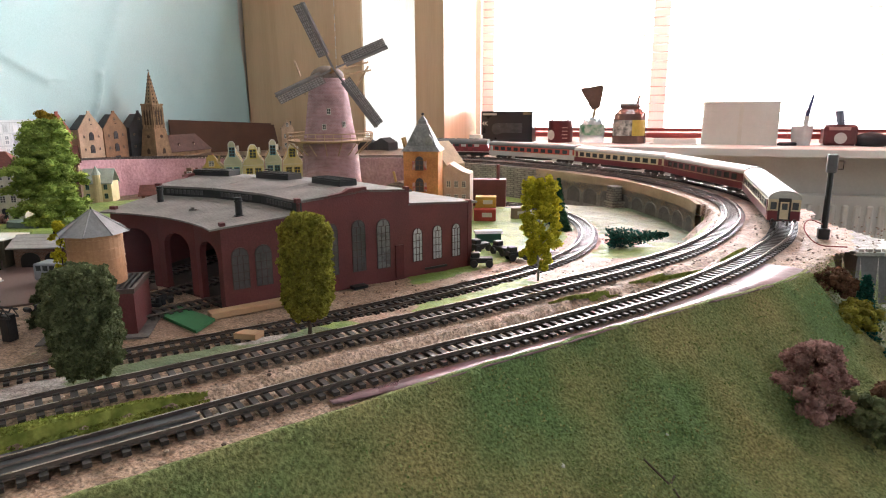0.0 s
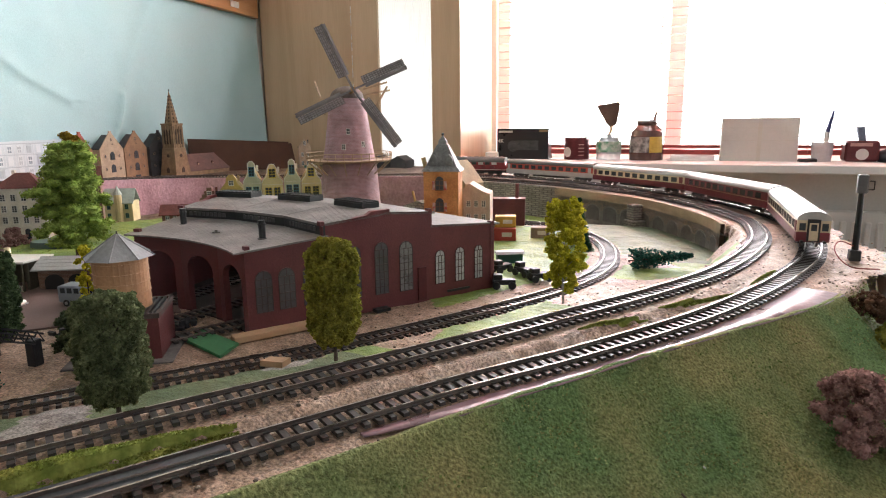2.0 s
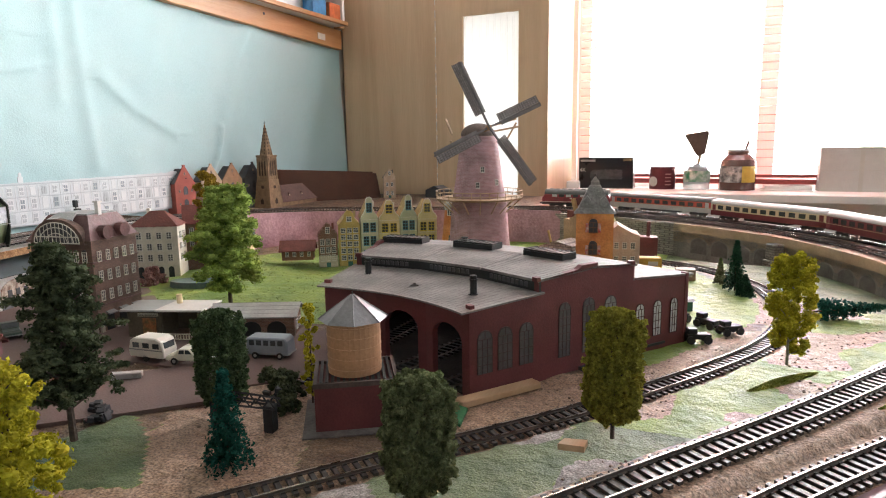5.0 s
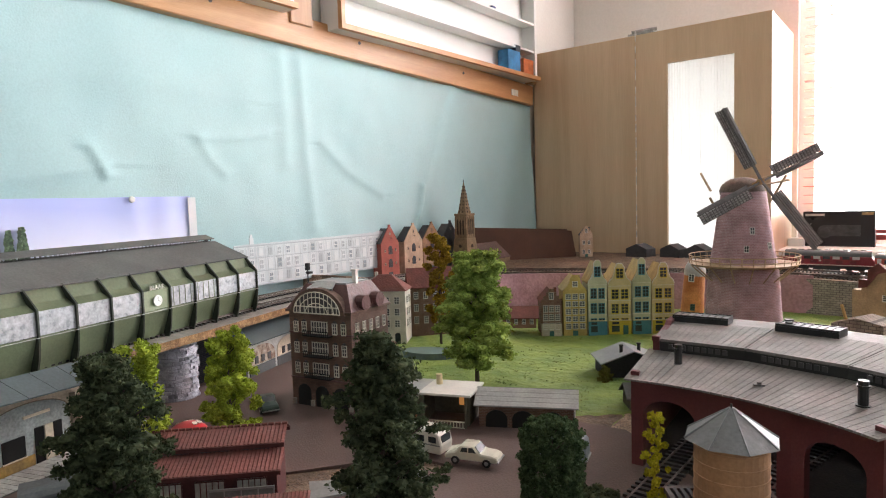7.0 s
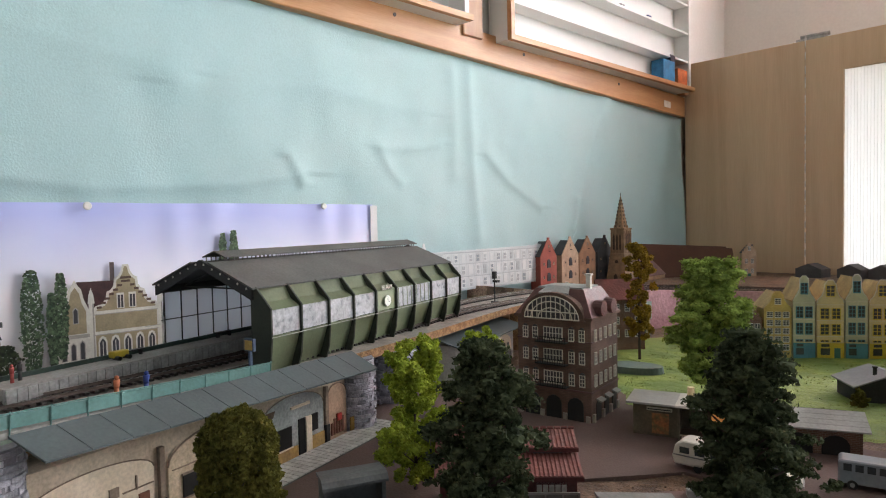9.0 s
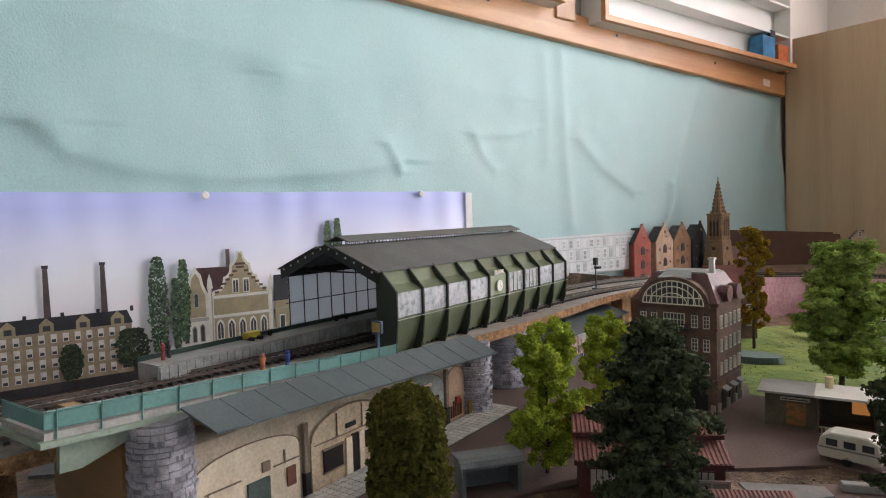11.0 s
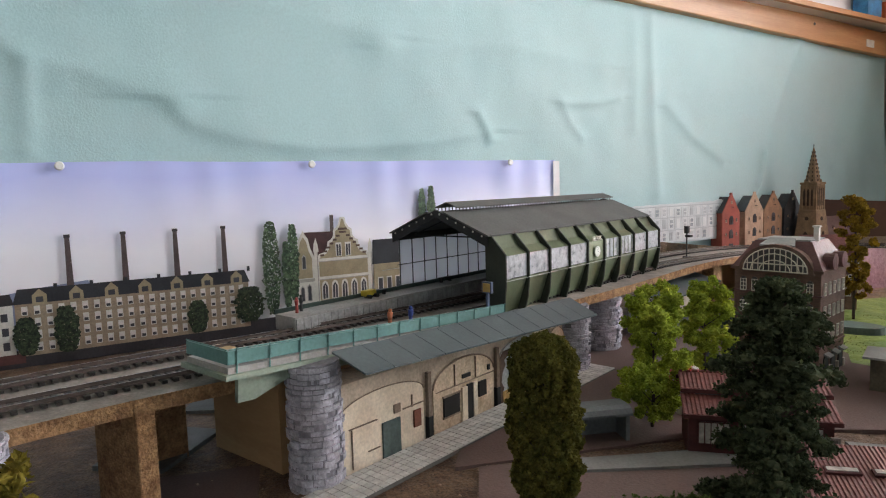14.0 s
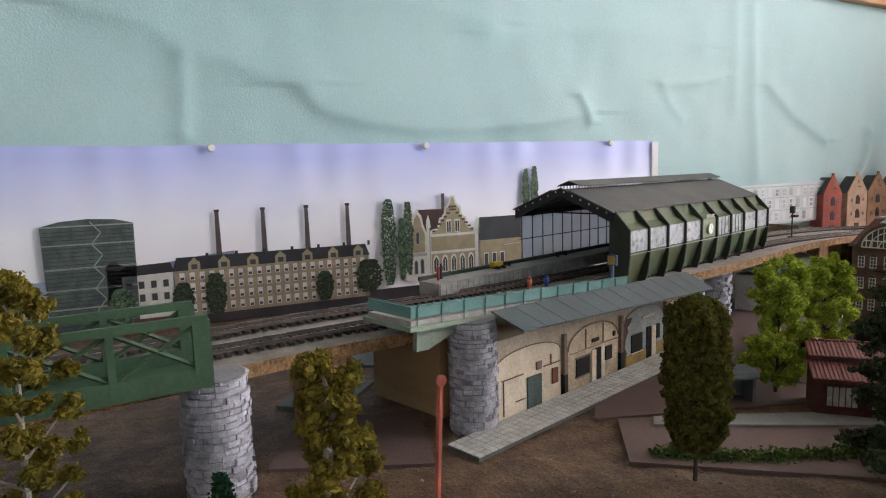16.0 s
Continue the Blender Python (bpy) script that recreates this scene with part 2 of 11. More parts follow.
def lattice(bm, xs, zs, y0, y1, mi=1):
    """One-piece glazing bars: edges come in pairs, a bar between each pair."""
    fv = [[bm.verts.new((x, y0, z)) for z in zs] for x in xs]
    bv = [[bm.verts.new((x, y1, z)) for z in zs] for x in xs]
    nx, nz = len(xs) - 1, len(zs) - 1
    solid = [[i % 2 == 0 or j % 2 == 0 for j in range(nz)] for i in range(nx)]
    for i in range(nx):
        for j in range(nz):
            if not solid[i][j]:
                continue
            bm.faces.new((fv[i][j], fv[i + 1][j], fv[i + 1][j + 1], fv[i][j + 1])).material_index = mi
            for di, dj, p, q in ((-1, 0, (i, j), (i, j + 1)), (1, 0, (i + 1, j + 1), (i + 1, j)), (0, -1, (i + 1, j), (i, j)), (0, 1, (i, j + 1), (i + 1, j + 1))):
                a_, b_ = i + di, j + dj
                if 0 <= a_ < nx and 0 <= b_ < nz and solid[a_][b_]:
                    continue
                bm.faces.new((fv[p[0]][p[1]], fv[q[0]][q[1]], bv[q[0]][q[1]], bv[p[0]][p[1]])).material_index = mi
    bmesh.ops.delete(bm, geom=[v for v in bm.verts if not v.link_faces], context='VERTS')

# ---- lines of the layout: tracks and retaining wall ----
LINE_INNER_LOOP = spline([(-1.10, -0.98, 0.045), (-0.66, -0.33, 0.045), (-0.44, -0.003, 0.045), (-0.305, 0.195, 0.045), (-0.244, 0.281, 0.045), (-0.154, 0.406, 0.045),
                          (-0.091, 0.501, 0.045), (-0.033, 0.593, 0.045), (0.018, 0.69, 0.046), (0.057, 0.82, 0.047),
                          (0.068, 0.93, 0.048), (0.055, 1.03, 0.049), (-0.010, 1.175, 0.050), (-0.115, 1.315, 0.050),
                          (-0.245, 1.415, 0.051), (-0.42, 1.49, 0.052), (-0.60, 1.52, 0.054), (-0.78, 1.47, 0.055),
                          (-0.95, 1.375, 0.057), (-1.10, 1.25, 0.0645), (-1.19, 1.10, 0.072), (-1.205, 0.90, 0.080),
                          (-1.165, 0.62, 0.088), (-1.10, 0.38, 0.088), (-1.04, 0.16, 0.088), (-1.01, -0.02, 0.088),
                          (-0.985, -0.22, 0.087), (-0.95, -0.42, 0.086), (-0.90, -0.65, 0.085)])
LINE_TRAIN = spline([(-1.02, -1.0, 0.040), (-0.60, -0.34, 0.040), (-0.375, 0.0, 0.040), (-0.240, 0.200, 0.040), (-0.178, 0.290, 0.040), (-0.135, 0.350, 0.040), (-0.077, 0.425, 0.040),
                     (-0.010, 0.520, 0.041), (0.038, 0.603, 0.043), (0.078, 0.690, 0.045), (0.108, 0.78, 0.047),
                     (0.124, 0.90, 0.049), (0.112, 1.02, 0.050), (0.062, 1.165, 0.050), (-0.025, 1.30, 0.050),
                     (-0.155, 1.42, 0.051), (-0.30, 1.535, 0.052), (-0.45, 1.595, 0.053), (-0.60, 1.605, 0.054),
                     (-0.74, 1.56, 0.0555), (-0.86, 1.495, 0.0565), (-0.96, 1.43, 0.0585), (-1.08, 1.35, 0.0635),
                     (-1.19, 1.245, 0.0685), (-1.26, 1.10, 0.0735), (-1.28, 0.90, 0.081), (-1.235, 0.66, 0.088),
                     (-1.16, 0.40, 0.088), (-1.105, 0.18, 0.088), (-1.07, 0.0, 0.088), (-1.05, -0.16, 0.088),
                     (-1.02, -0.33, 0.086), (-0.97, -0.60, 0.085)])
LINE_YARD = spline([(-0.90, -0.30, 0.004), (-0.66, 0.02, 0.004), (-0.53, 0.175, 0.004), (-0.43, 0.303, 0.004), (-0.329, 0.425, 0.004), (-0.268, 0.507, 0.004), (-0.194, 0.625, 0.004),
                    (-0.150, 0.71, 0.004), (-0.122, 0.80, 0.004), (-0.116, 0.893, 0.004), (-0.136, 1.002, 0.004),
                    (-0.19, 1.10, 0.004), (-0.27, 1.165, 0.004), (-0.40, 1.20, 0.004)])
WALL_LINE = spline([(0.030, 0.93), (0.012, 1.02), (-0.040, 1.13), (-0.10, 1.222), (-0.18, 1.298), (-0.275, 1.365),
                    (-0.42, 1.435), (-0.60, 1.462), (-0.77, 1.415), (-0.92, 1.325), (-1.04, 1.21), (-1.11, 1.08), (-1.13, 0.95)], 0.012)
PLATEAU = [tuple(p) for p in offset(WALL_LINE, -0.013)] + [(-1.49, 0.93), (-1.49, 1.98), (0.5, 1.98), (0.5, 0.80)]

# ---- the room ----
M_WALL = mat("plaster_white", (0.78, 0.76, 0.72), 0.85, 0.06, 3, 0.08, fine=120)
# Beige and ceiling tones are dulled to limit light bounced from unseen surfaces.
M_BEIGE = mat("plaster_beige", (0.46, 0.43, 0.39), 0.9, 0.08, 3, 0.08, fine=120)
M_CEIL = mat("ceiling_white", (0.62, 0.61, 0.60), 0.9, 0.05, 2, 0.05, fine=90)
M_FLOOR = wood_mat("floor_laminate", (0.42, 0.30, 0.19), (0.28, 0.19, 0.11), 9, 'Y', 0.45)
M_MAPLE = wood_mat("maple_veneer", (0.60, 0.43, 0.27), (0.50, 0.345, 0.21), 22, 'Z', 0.42, 18)
M_PINE = wood_mat("pine_varnished", (0.56, 0.30, 0.13), (0.42, 0.19, 0.07), 40, 'Y', 0.4, 14)
M_PINE_V = wood_mat("pine_upright", (0.50, 0.29, 0.15), (0.38, 0.19, 0.09), 40, 'Z', 0.45, 14)
M_WHITE = mat("white_lacquer", (0.78, 0.77, 0.74), 0.4, 0.06, 5, 0.02)
M_FRAMEW = mat("white_window_paint", (0.8, 0.78, 0.74), 0.45, 0.05, 6, 0.02)
M_BLIND = mat("red_blind_slat", (0.78, 0.30, 0.25), 0.5, 0.1, 10, 0.0)
ROOM_X0, ROOM_X1, ROOM_Y0, ROOM_Y1, FLOOR_Z, CEIL_Z = -1.50, 2.65, -2.7, 2.36, -0.86, 1.70

bm = BM()
box(bm, ROOM_X1 - ROOM_X0 + 0.4, ROOM_Y1 - ROOM_Y0 + 0.4, 0.1, (ROOM_X0 + ROOM_X1) / 2, (ROOM_Y0 + ROOM_Y1) / 2, FLOOR_Z - 0.1)
structure(obj("floor", bm, M_FLOOR), "brown wood laminate floor of the hobby room", "floor")
bm = BM()
box(bm, ROOM_X1 - ROOM_X0 + 0.4, ROOM_Y1 - ROOM_Y0 + 0.4, 0.1, (ROOM_X0 + ROOM_X1) / 2, (ROOM_Y0 + ROOM_Y1) / 2, CEIL_Z)
structure(obj("ceiling", bm, M_CEIL), "plain white painted ceiling", "ceiling")
bm = BM()
box(bm, 0.12, ROOM_Y1 - ROOM_Y0, CEIL_Z - FLOOR_Z, ROOM_X0 - 0.06, (ROOM_Y0 + ROOM_Y1) / 2, FLOOR_Z)
structure(obj("wall_west", bm, M_WALL), "white plastered wall behind the backdrop", "wall")
bm = BM()
box(bm, ROOM_X1 - ROOM_X0 + 0.24, 0.12, CEIL_Z - FLOOR_Z, (ROOM_X0 + ROOM_X1) / 2, ROOM_Y0 - 0.06, FLOOR_Z)
structure(obj("wall_south", bm, M_BEIGE), "plain beige plastered wall", "wall")
# unseen east wall, left open above the parapet for the added fill lamp
bm = BM()
box(bm, 0.12, 1.4 - 0.35, CEIL_Z - FLOOR_Z, ROOM_X1 + 0.06, ROOM_Y1 - 0.7 + 0.175 - 0.35, FLOOR_Z)
box(bm, 0.12, ROOM_Y1 - ROOM_Y0 - 1.05, 1.25, ROOM_X1 + 0.06, (ROOM_Y0 + ROOM_Y1 - 1.05) / 2, FLOOR_Z)
structure(obj("wall_east", bm, M_BEIGE), "unseen beige wall left open above the parapet for fill light", "wall")
# window wall: parapet, left pier and lintel round the wide opening
WX0, WX1, WZ0, WZ1 = -0.715, 2.2, 0.045, 1.55
bm = BM()
box(bm, WX1 - WX0, 0.12, WZ0 - FLOOR_Z, (WX0 + WX1) / 2, ROOM_Y1 + 0.06, FLOOR_Z)
box(bm, 0.04, 0.12, 1.06, WX0 - 0.02, ROOM_Y1 + 0.06, -0.40)
box(bm, 0.10, 0.12, 1.06, ROOM_X0 + 0.05, ROOM_Y1 + 0.06, -0.40)
box(bm, WX0 - ROOM_X0, 0.12, -0.40 - FLOOR_Z, (WX0 + ROOM_X0) / 2, ROOM_Y1 + 0.06, FLOOR_Z)
box(bm, WX0 - ROOM_X0, 0.12, CEIL_Z - 0.66, (WX0 + ROOM_X0) / 2, ROOM_Y1 + 0.06, 0.66)
box(bm, ROOM_X1 - WX1, 0.12, CEIL_Z - FLOOR_Z, (ROOM_X1 + WX1) / 2, ROOM_Y1 + 0.06, FLOOR_Z)
box(bm, WX1 - WX0, 0.12, CEIL_Z - WZ1, (WX0 + WX1) / 2, ROOM_Y1 + 0.06, WZ1)
structure(obj("wall_north", bm, M_WALL), "white wall with the wide bright window", "wall")

win = structure(new("window_1"), "wide white framed window full of bright daylight", "window")
bm = BM()
for x, w in ((WX0 + 0.0225, 0.045), (-0.085, 0.055), (0.72, 0.055), (1.46, 0.055), (WX1 - 0.0225, 0.045)):
    box(bm, w, 0.05, WZ1 - WZ0, x, ROOM_Y1 + 0.05, WZ0)
box(bm, WX1 - WX0, 0.046, 0.05, (WX0 + WX1) / 2, ROOM_Y1 + 0.05, WZ0)
box(bm, WX1 - WX0, 0.046, 0.05, (WX0 + WX1) / 2, ROOM_Y1 + 0.05, WZ1 - 0.05)
part("window_frame", bm, M_FRAMEW, win)
bm = BM()
box(bm, WX1 - WX0 + 0.06, 0.24, 0.026, (WX0 + WX1) / 2 + 0.01, 2.235, WZ0 - 0.016)
part("window_sill", bm, M_FRAMEW, win, "deep white window sill", bevel=0.003)
for a, b in ((-0.67, -0.1125), (-0.0575, 0.6925), (0.7475, 1.4325), (1.4875, 2.155)):
    bm = BM()
    box(bm, b - a, 0.006, WZ1 - WZ0 - 0.1, (a + b) / 2, ROOM_Y1 + 0.06, WZ0 + 0.05)
    p = part("pane", bm, glass("window_glass", (1, 1, 1), 0.0), win)
    p.visible_shadow = False

blind = thing("venetian_blind", place(0, 0, 0), "lowered red venetian blind with open slats before the bright window", "blind")
bm = BM()
box(bm, 1.98, 0.0006, 0.025, 0, 0, -0.0125, rx=84)
me = None
for i in range(52):
    z = 0.115 + i * 0.0275
    if me is None:
        o = part("slat", bm, M_BLIND, blind, m=place(0.30, 2.325, z))
        me = o.data
    else:
        share("slat", me, blind, place(0.30, 2.325, z))
bm = BM()
box(bm, 1.98, 0.022, 0.016, 0.30, 2.325, 0.073)
part("bottom_rail", bm, mat("red_blind_rail", (0.55, 0.10, 0.085), 0.45, 0.1, 10, 0.0), blind, "red bottom rail", bevel=0.002)
bm = BM()
box(bm, 1.98, 0.022, 0.009, 0.30, 2.325, 0.0945)
part("folded_slat", bm, MATS["red_blind_rail"], blind, "folded red slats")
bm = BM()
for x in (-0.62, -0.135, 0.32, 0.78, 1.22):
    rod(bm, (x, 2.3115, 0.08), (x, 2.3115, 1.54), 0.0008, 4)
    rod(bm, (x, 2.3385, 0.08), (x, 2.3385, 1.54), 0.0008, 4)
part("cord", bm, M_BLIND, blind)

bm = BM()
poly(bm, [(-6, 4.2, -3), (8, 4.2, -3), (8, 4.2, 6), (-6, 4.2, 6)])
structure(obj("backdrop_daylight", bm, glow("bright_overcast", (0.96, 0.98, 1.0), 3.4)), "hazy overexposed daylight outside the window", "sky")

# radiator below the sill
rad = thing("radiator", place(0.62, 2.30, -0.62), "white ribbed panel radiator below the window sill", "radiator")
bm = BM()
box(bm, 1.5, 0.03, 0.52, 0, 0.02, 0)
part("body", bm, M_WHITE, rad, bevel=0.004)
bm = BM()
box(bm, 0.018, 0.012, 0.46, 0, -0.001, 0.03)
rib = None
for i in range(44):
    m = place(-0.72 + i * 0.0335, 0, 0)
    if rib is None:
        rib = part("rib", bm, M_WHITE, rad, m=m, bevel=0.004).data
    else:
        share("rib", rib, rad, m)

# cabinet in the corner
cab = thing("wardrobe", place(-1.102, 2.155, 0), "tall pale maple wardrobe with a frosted glass door", "wardrobe")
bm = BM()
for bx, bw in ((-0.367, 0.018), (0.367, 0.018)):
    box(bm, bw, 0.33, 1.56, bx, 0.015, -0.83)
box(bm, 0.716, 0.33, 0.018, 0, 0.015, 0.712)
box(bm, 0.716, 0.33, 0.05, 0, 0.015, -0.83)
part("body", bm, M_MAPLE, cab, "open-backed maple carcass")
bm = BM()
box(bm, 0.364, 0.018, 1.56, -0.1935, -0.162, -0.83)
part("door", bm, M_MAPLE, cab, bevel=0.0015)
bm = BM()
x0, x1, p0, p1 = -0.0085, 0.378, 0.088, 0.28
box(bm, p0 - x0, 0.018, 1.56, (x0 + p0) / 2, -0.162, -0.83)
box(bm, x1 - p1, 0.018, 1.56, (x1 + p1) / 2, -0.162, -0.83)
box(bm, p1 - p0, 0.018, 0.10, (p0 + p1) / 2, -0.162, 0.63)
box(bm, p1 - p0, 0.018, 0.12, (p0 + p1) / 2, -0.162, -0.83)
d2 = part("door", bm, M_MAPLE, cab)
frost = bpy.data.materials.new("frosted_white_glass")
frost.use_nodes = True
fnt = frost.node_tree
trn = fnt.nodes.new("ShaderNodeBsdfTranslucent")
trn.inputs["Color"].default_value = (0.92, 0.93, 0.93, 1)
fpb = fnt.nodes["Principled BSDF"]
fpb.inputs["Base Color"].default_value, fpb.inputs["Roughness"].default_value = (0.86, 0.87, 0.86, 1), 0.25
fmx = fnt.nodes.new("ShaderNodeMixShader")
fmx.inputs[0].default_value = 0.8
fnt.links.new(fpb.outputs[0], fmx.inputs[1])
fnt.links.new(trn.outputs[0], fmx.inputs[2])
fnt.links.new(fmx.outputs[0], fnt.nodes["Material Output"].inputs[0])
bm = BM()
for i in range(24):
    box(bm, 0.0072, 0.007, 1.34, p0 + 0.004 + i * 0.008, -0.158, -0.71)
part("pane", bm, frost, d2, "ribbed frosted white glass")
# Pale strips of uneven length stand along the gap between the doors.
M_EDGE = mat("pale_gap_tone", (0.75, 0.72, 0.68), 0.6, 0.4, 80, 0.1)
for i in range(18):
    bm = BM()
    box(bm, 0.004, 0.004, random.uniform(0.01, 0.035), -0.0105, -0.168, 0.72 - i * 0.041 - random.uniform(0, .01))
    part("edge_chip", bm, M_EDGE, cab, "pale short strip in the gap between the doors")
bm = BM()
box(bm, 0.08, 0.05, 0.008, 0, -0.13, 0.732)
rod(bm, (-0.03, -0.15, 0.745), (0.04, -0.12, 0.752), 0.006, 8)
part("hinge", bm, mat("dull_metal", (0.4, 0.4, 0.38), 0.35, 0.3, 80, 0.05, 0.9), cab, "metal hinge bracket on top")

# sky-blue backdrop paper, softly creased
M_PAPER = mat("pale_blue_backdrop_paper", (0.43, 0.605, 0.61), 0.6, 0.10, 2.2, 0.24, col2=(0.38, 0.56, 0.575), fine=330)
ys, zs = np.linspace(-2.2, 1.972, 620), np.linspace(-0.02, 0.60, 150)
# creases: a broken line in y and z, its width, its height and how much steeper its lower side is
CREASES = [(((-0.33, 0.44), (-0.233, 0.421), (-0.193, 0.382), (-0.14, 0.381), (-0.089, 0.36), (-0.02, 0.348)), 0.026, 0.0050, 0.5), (((-0.197, 0.385), (-0.199, 0.335), (-0.203, 0.27)), 0.012, 0.0040, 0.2),
           (((-0.035, 0.344), (-0.005, 0.310), (0.068, 0.290), (0.17, 0.278), (0.265, 0.281), (0.393, 0.290), (0.51, 0.309)), 0.020, 0.0052, 0.7), (((0.486, 0.341), (0.502, 0.311), (0.512, 0.291)), 0.007, 0.0050, 0.6),
           (((0.689, 0.367), (0.795, 0.374), (0.857, 0.388)), 0.010, 0.0040, 0.4), (((0.69, 0.367), (0.715, 0.325), (0.743, 0.30)), 0.010, 0.0035, 0.3), (((0.944, 0.573), (0.956, 0.376), (0.969, 0.185)), 0.020, 0.0060, 0.0),
           (((1.006, 0.372), (1.084, 0.310), (1.201, 0.252)), 0.014, 0.0050, 0.5), (((0.89, 0.58), (0.903, 0.417), (0.90, 0.33)), 0.022, 0.0040, 0.0), (((1.52, 0.59), (1.392, 0.353), (1.336, 0.20)), 0.030, 0.0110, 0.0),
           (((1.352, 0.275), (1.345, 0.23), (1.318, 0.15)), 0.008, 0.0090, 0.0), (((-0.60, 0.50), (-0.30, 0.47), (0.05, 0.49), (0.30, 0.46)), 0.035, 0.0060, 0.3), (((0.30, 0.44), (0.55, 0.47), (0.80, 0.45)), 0.030, 0.0040, 0.3)]
yy, zz = np.meshgrid(ys, zs, indexing='ij')
dep = np.zeros_like(yy)
for line, wid, hgt, lop in CREASES:
    best, low = np.full_like(yy, 9.0), np.zeros_like(yy)
    for (ya, za), (yb, zb) in zip(line, line[1:]):
        dy, dz_ = yb - ya, zb - za
        u = np.clip(((yy - ya) * dy + (zz - za) * dz_) / (dy * dy + dz_ * dz_), 0, 1)
        d = np.hypot(yy - ya - u * dy, zz - za - u * dz_)
        near = d < best
        low = np.where(near, zz - za - u * dz_, low)
        best = np.where(near, d, best)
    wide = wid * np.where(low > 0, 1 + 2.2 * lop, 1 - 0.45 * lop)
    dep += hgt * np.exp(-(best / wide) ** 1.5)
verts = []
for i, y in enumerate(ys):
    fold = max(0.0, (y - 1.62) / 0.35)
    for j, z in enumerate(zs):
        d = dep[i, j] + 0.007 * noise.noise((y * 2.2, z * 3.5, 3.1)) + 0.0045 * noise.noise((y * 6, z * 5 + y * 3, 9.7)) + 0.0014 * noise.noise((y * 19, z * 17, 1.3))
        verts.append((-1.488 + d * min(1, (y + 2.3)) * (1 if z < 0.55 else (0.60 - z) / 0.05) + 0.022 * fold ** 2 * max(0.12, 1 - z / 0.45), y, z))
nz = len(zs)
faces = [(i * nz + j, i * nz + j + 1, (i + 1) * nz + j + 1, (i + 1) * nz + j) for i in range(len(ys) - 1) for j in range(nz - 1)]
me = bpy.data.meshes.new("backdrop")
me.from_pydata(verts, [], faces)
for p in me.polygons:
    p.use_smooth = True
me.materials.append(M_PAPER)
structure(new("backdrop", me), "pale turquoise sky backdrop paper with soft creases", "backdrop")

# pine rail above the backdrop, with display cases over it
rail = thing("pine_rail", Matrix(), "varnished pine batten holding the backdrop on the wall", "batten")
bm = BM()
prism(bm, [(-2.3, 0.668), (1.965, 0.553), (1.965, 0.618), (-2.3, 0.733)], 0.024, m=pose(-1.492 + 0.024, 0, 0, 0, 0, 90))
part("batten", bm, M_PINE, rail, bevel=0.002)
bm = BM()
box(bm, 0.002, 0.042, 0.02, -1.4675, 1.84, 0.572, rx=-1.5)
part("sticker", bm, mat("paper_label", (0.75, 0.72, 0.65), 0.6, 0.15, 60, 0.0), rail, "small paper label")
bm = BM()
for y in (-0.4, 0.35, 0.72, 1.12, 1.55):
    rod(bm, (-1.47, y, 0.648 - 0.027 * y), (-1.4665, y, 0.648 - 0.027 * y), 0.004, 10)
part("screw", bm, mat("dark_screw", (0.12, 0.1, 0.09), 0.4, 0.2, 60, 0, 0.8), rail)


def display_case(y0, y1, z0, z1, shelves, label):
    c = thing("display_case", place(-1.49, 0, 0), label, "display case", "display cases on the wall")
    bm = BM()
    box(bm, 0.006, y1 - y0, z1 - z0, 0.004, (y0 + y1) / 2, z0)
    part("back", bm, M_WHITE, c)
    for nm, a, b, e, f in (("side", y0, y0 + 0.014, z0, z1), ("side", y1 - 0.014, y1, z0, z1), ("bottom", y0 + 0.014, y1 - 0.014, z0, z0 + 0.014), ("top", y0 + 0.014, y1 - 0.014, z1 - 0.014, z1)):
        bm = BM()
        box(bm, 0.05, b - a, f - e, 0.032, (a + b) / 2, e)
        part(nm, bm, M_WHITE, c, bevel=0.001)
    for i in range(shelves):
        bm = BM()
        box(bm, 0.046, y1 - y0 - 0.03, 0.006, 0.031, (y0 + y1) / 2, z0 + (i + 1) * (z1 - z0) / (shelves + 1))
        part("shelf", bm, M_WHITE, c)
    bm = BM()
    box(bm, 0.012, y1 - y0, 0.012, 0.063, (y0 + y1) / 2, z0)
    box(bm, 0.012, 0.012, z1 - z0 - 0.012, 0.063, y0 + 0.006, z0 + 0.012)
    part("front_trim", bm, M_PINE, c, "narrow pine front edging")
    return c


display_case(1.02, 1.935, 0.627, 1.35, 7, "white wall display case with thin shelves and pine edging")
display_case(-0.40, 0.897, 0.642, 1.35, 0, "closed white wall display case with pine edging")
for y, w in ((0.94, 0.062), (1.965, 0.028)):
    bm = BM()
    box(bm, 0.03, w, CEIL_Z - 0.625, -1.477, y, 0.625)
    tagged(obj("upright_post", bm, M_PINE_V, bevel=0.002), "upright pine post on the wall", "post", "uprights beside the display cases")
for y, w, h, col, lab in ((1.79, 0.075, 0.065, (0.05, 0.25, 0.5), "small blue cardboard box on the shelf"), (1.88, 0.065, 0.05, (0.65, 0.18, 0.06), "small orange cardboard box on the shelf"), (1.815, 0.03, 0.02, (0.03, 0.03, 0.04), "small black model on top of a box")):
    bm = BM()
    z = 0.6412 if "black" not in lab else 0.7062
    box(bm, 0.04, w, h, -1.455, y, z)
    tagged(obj("carton", bm, mat("carton_" + lab.split()[1], col, 0.5, 0.35, 45, 0.05), bevel=0.001), lab, "box")
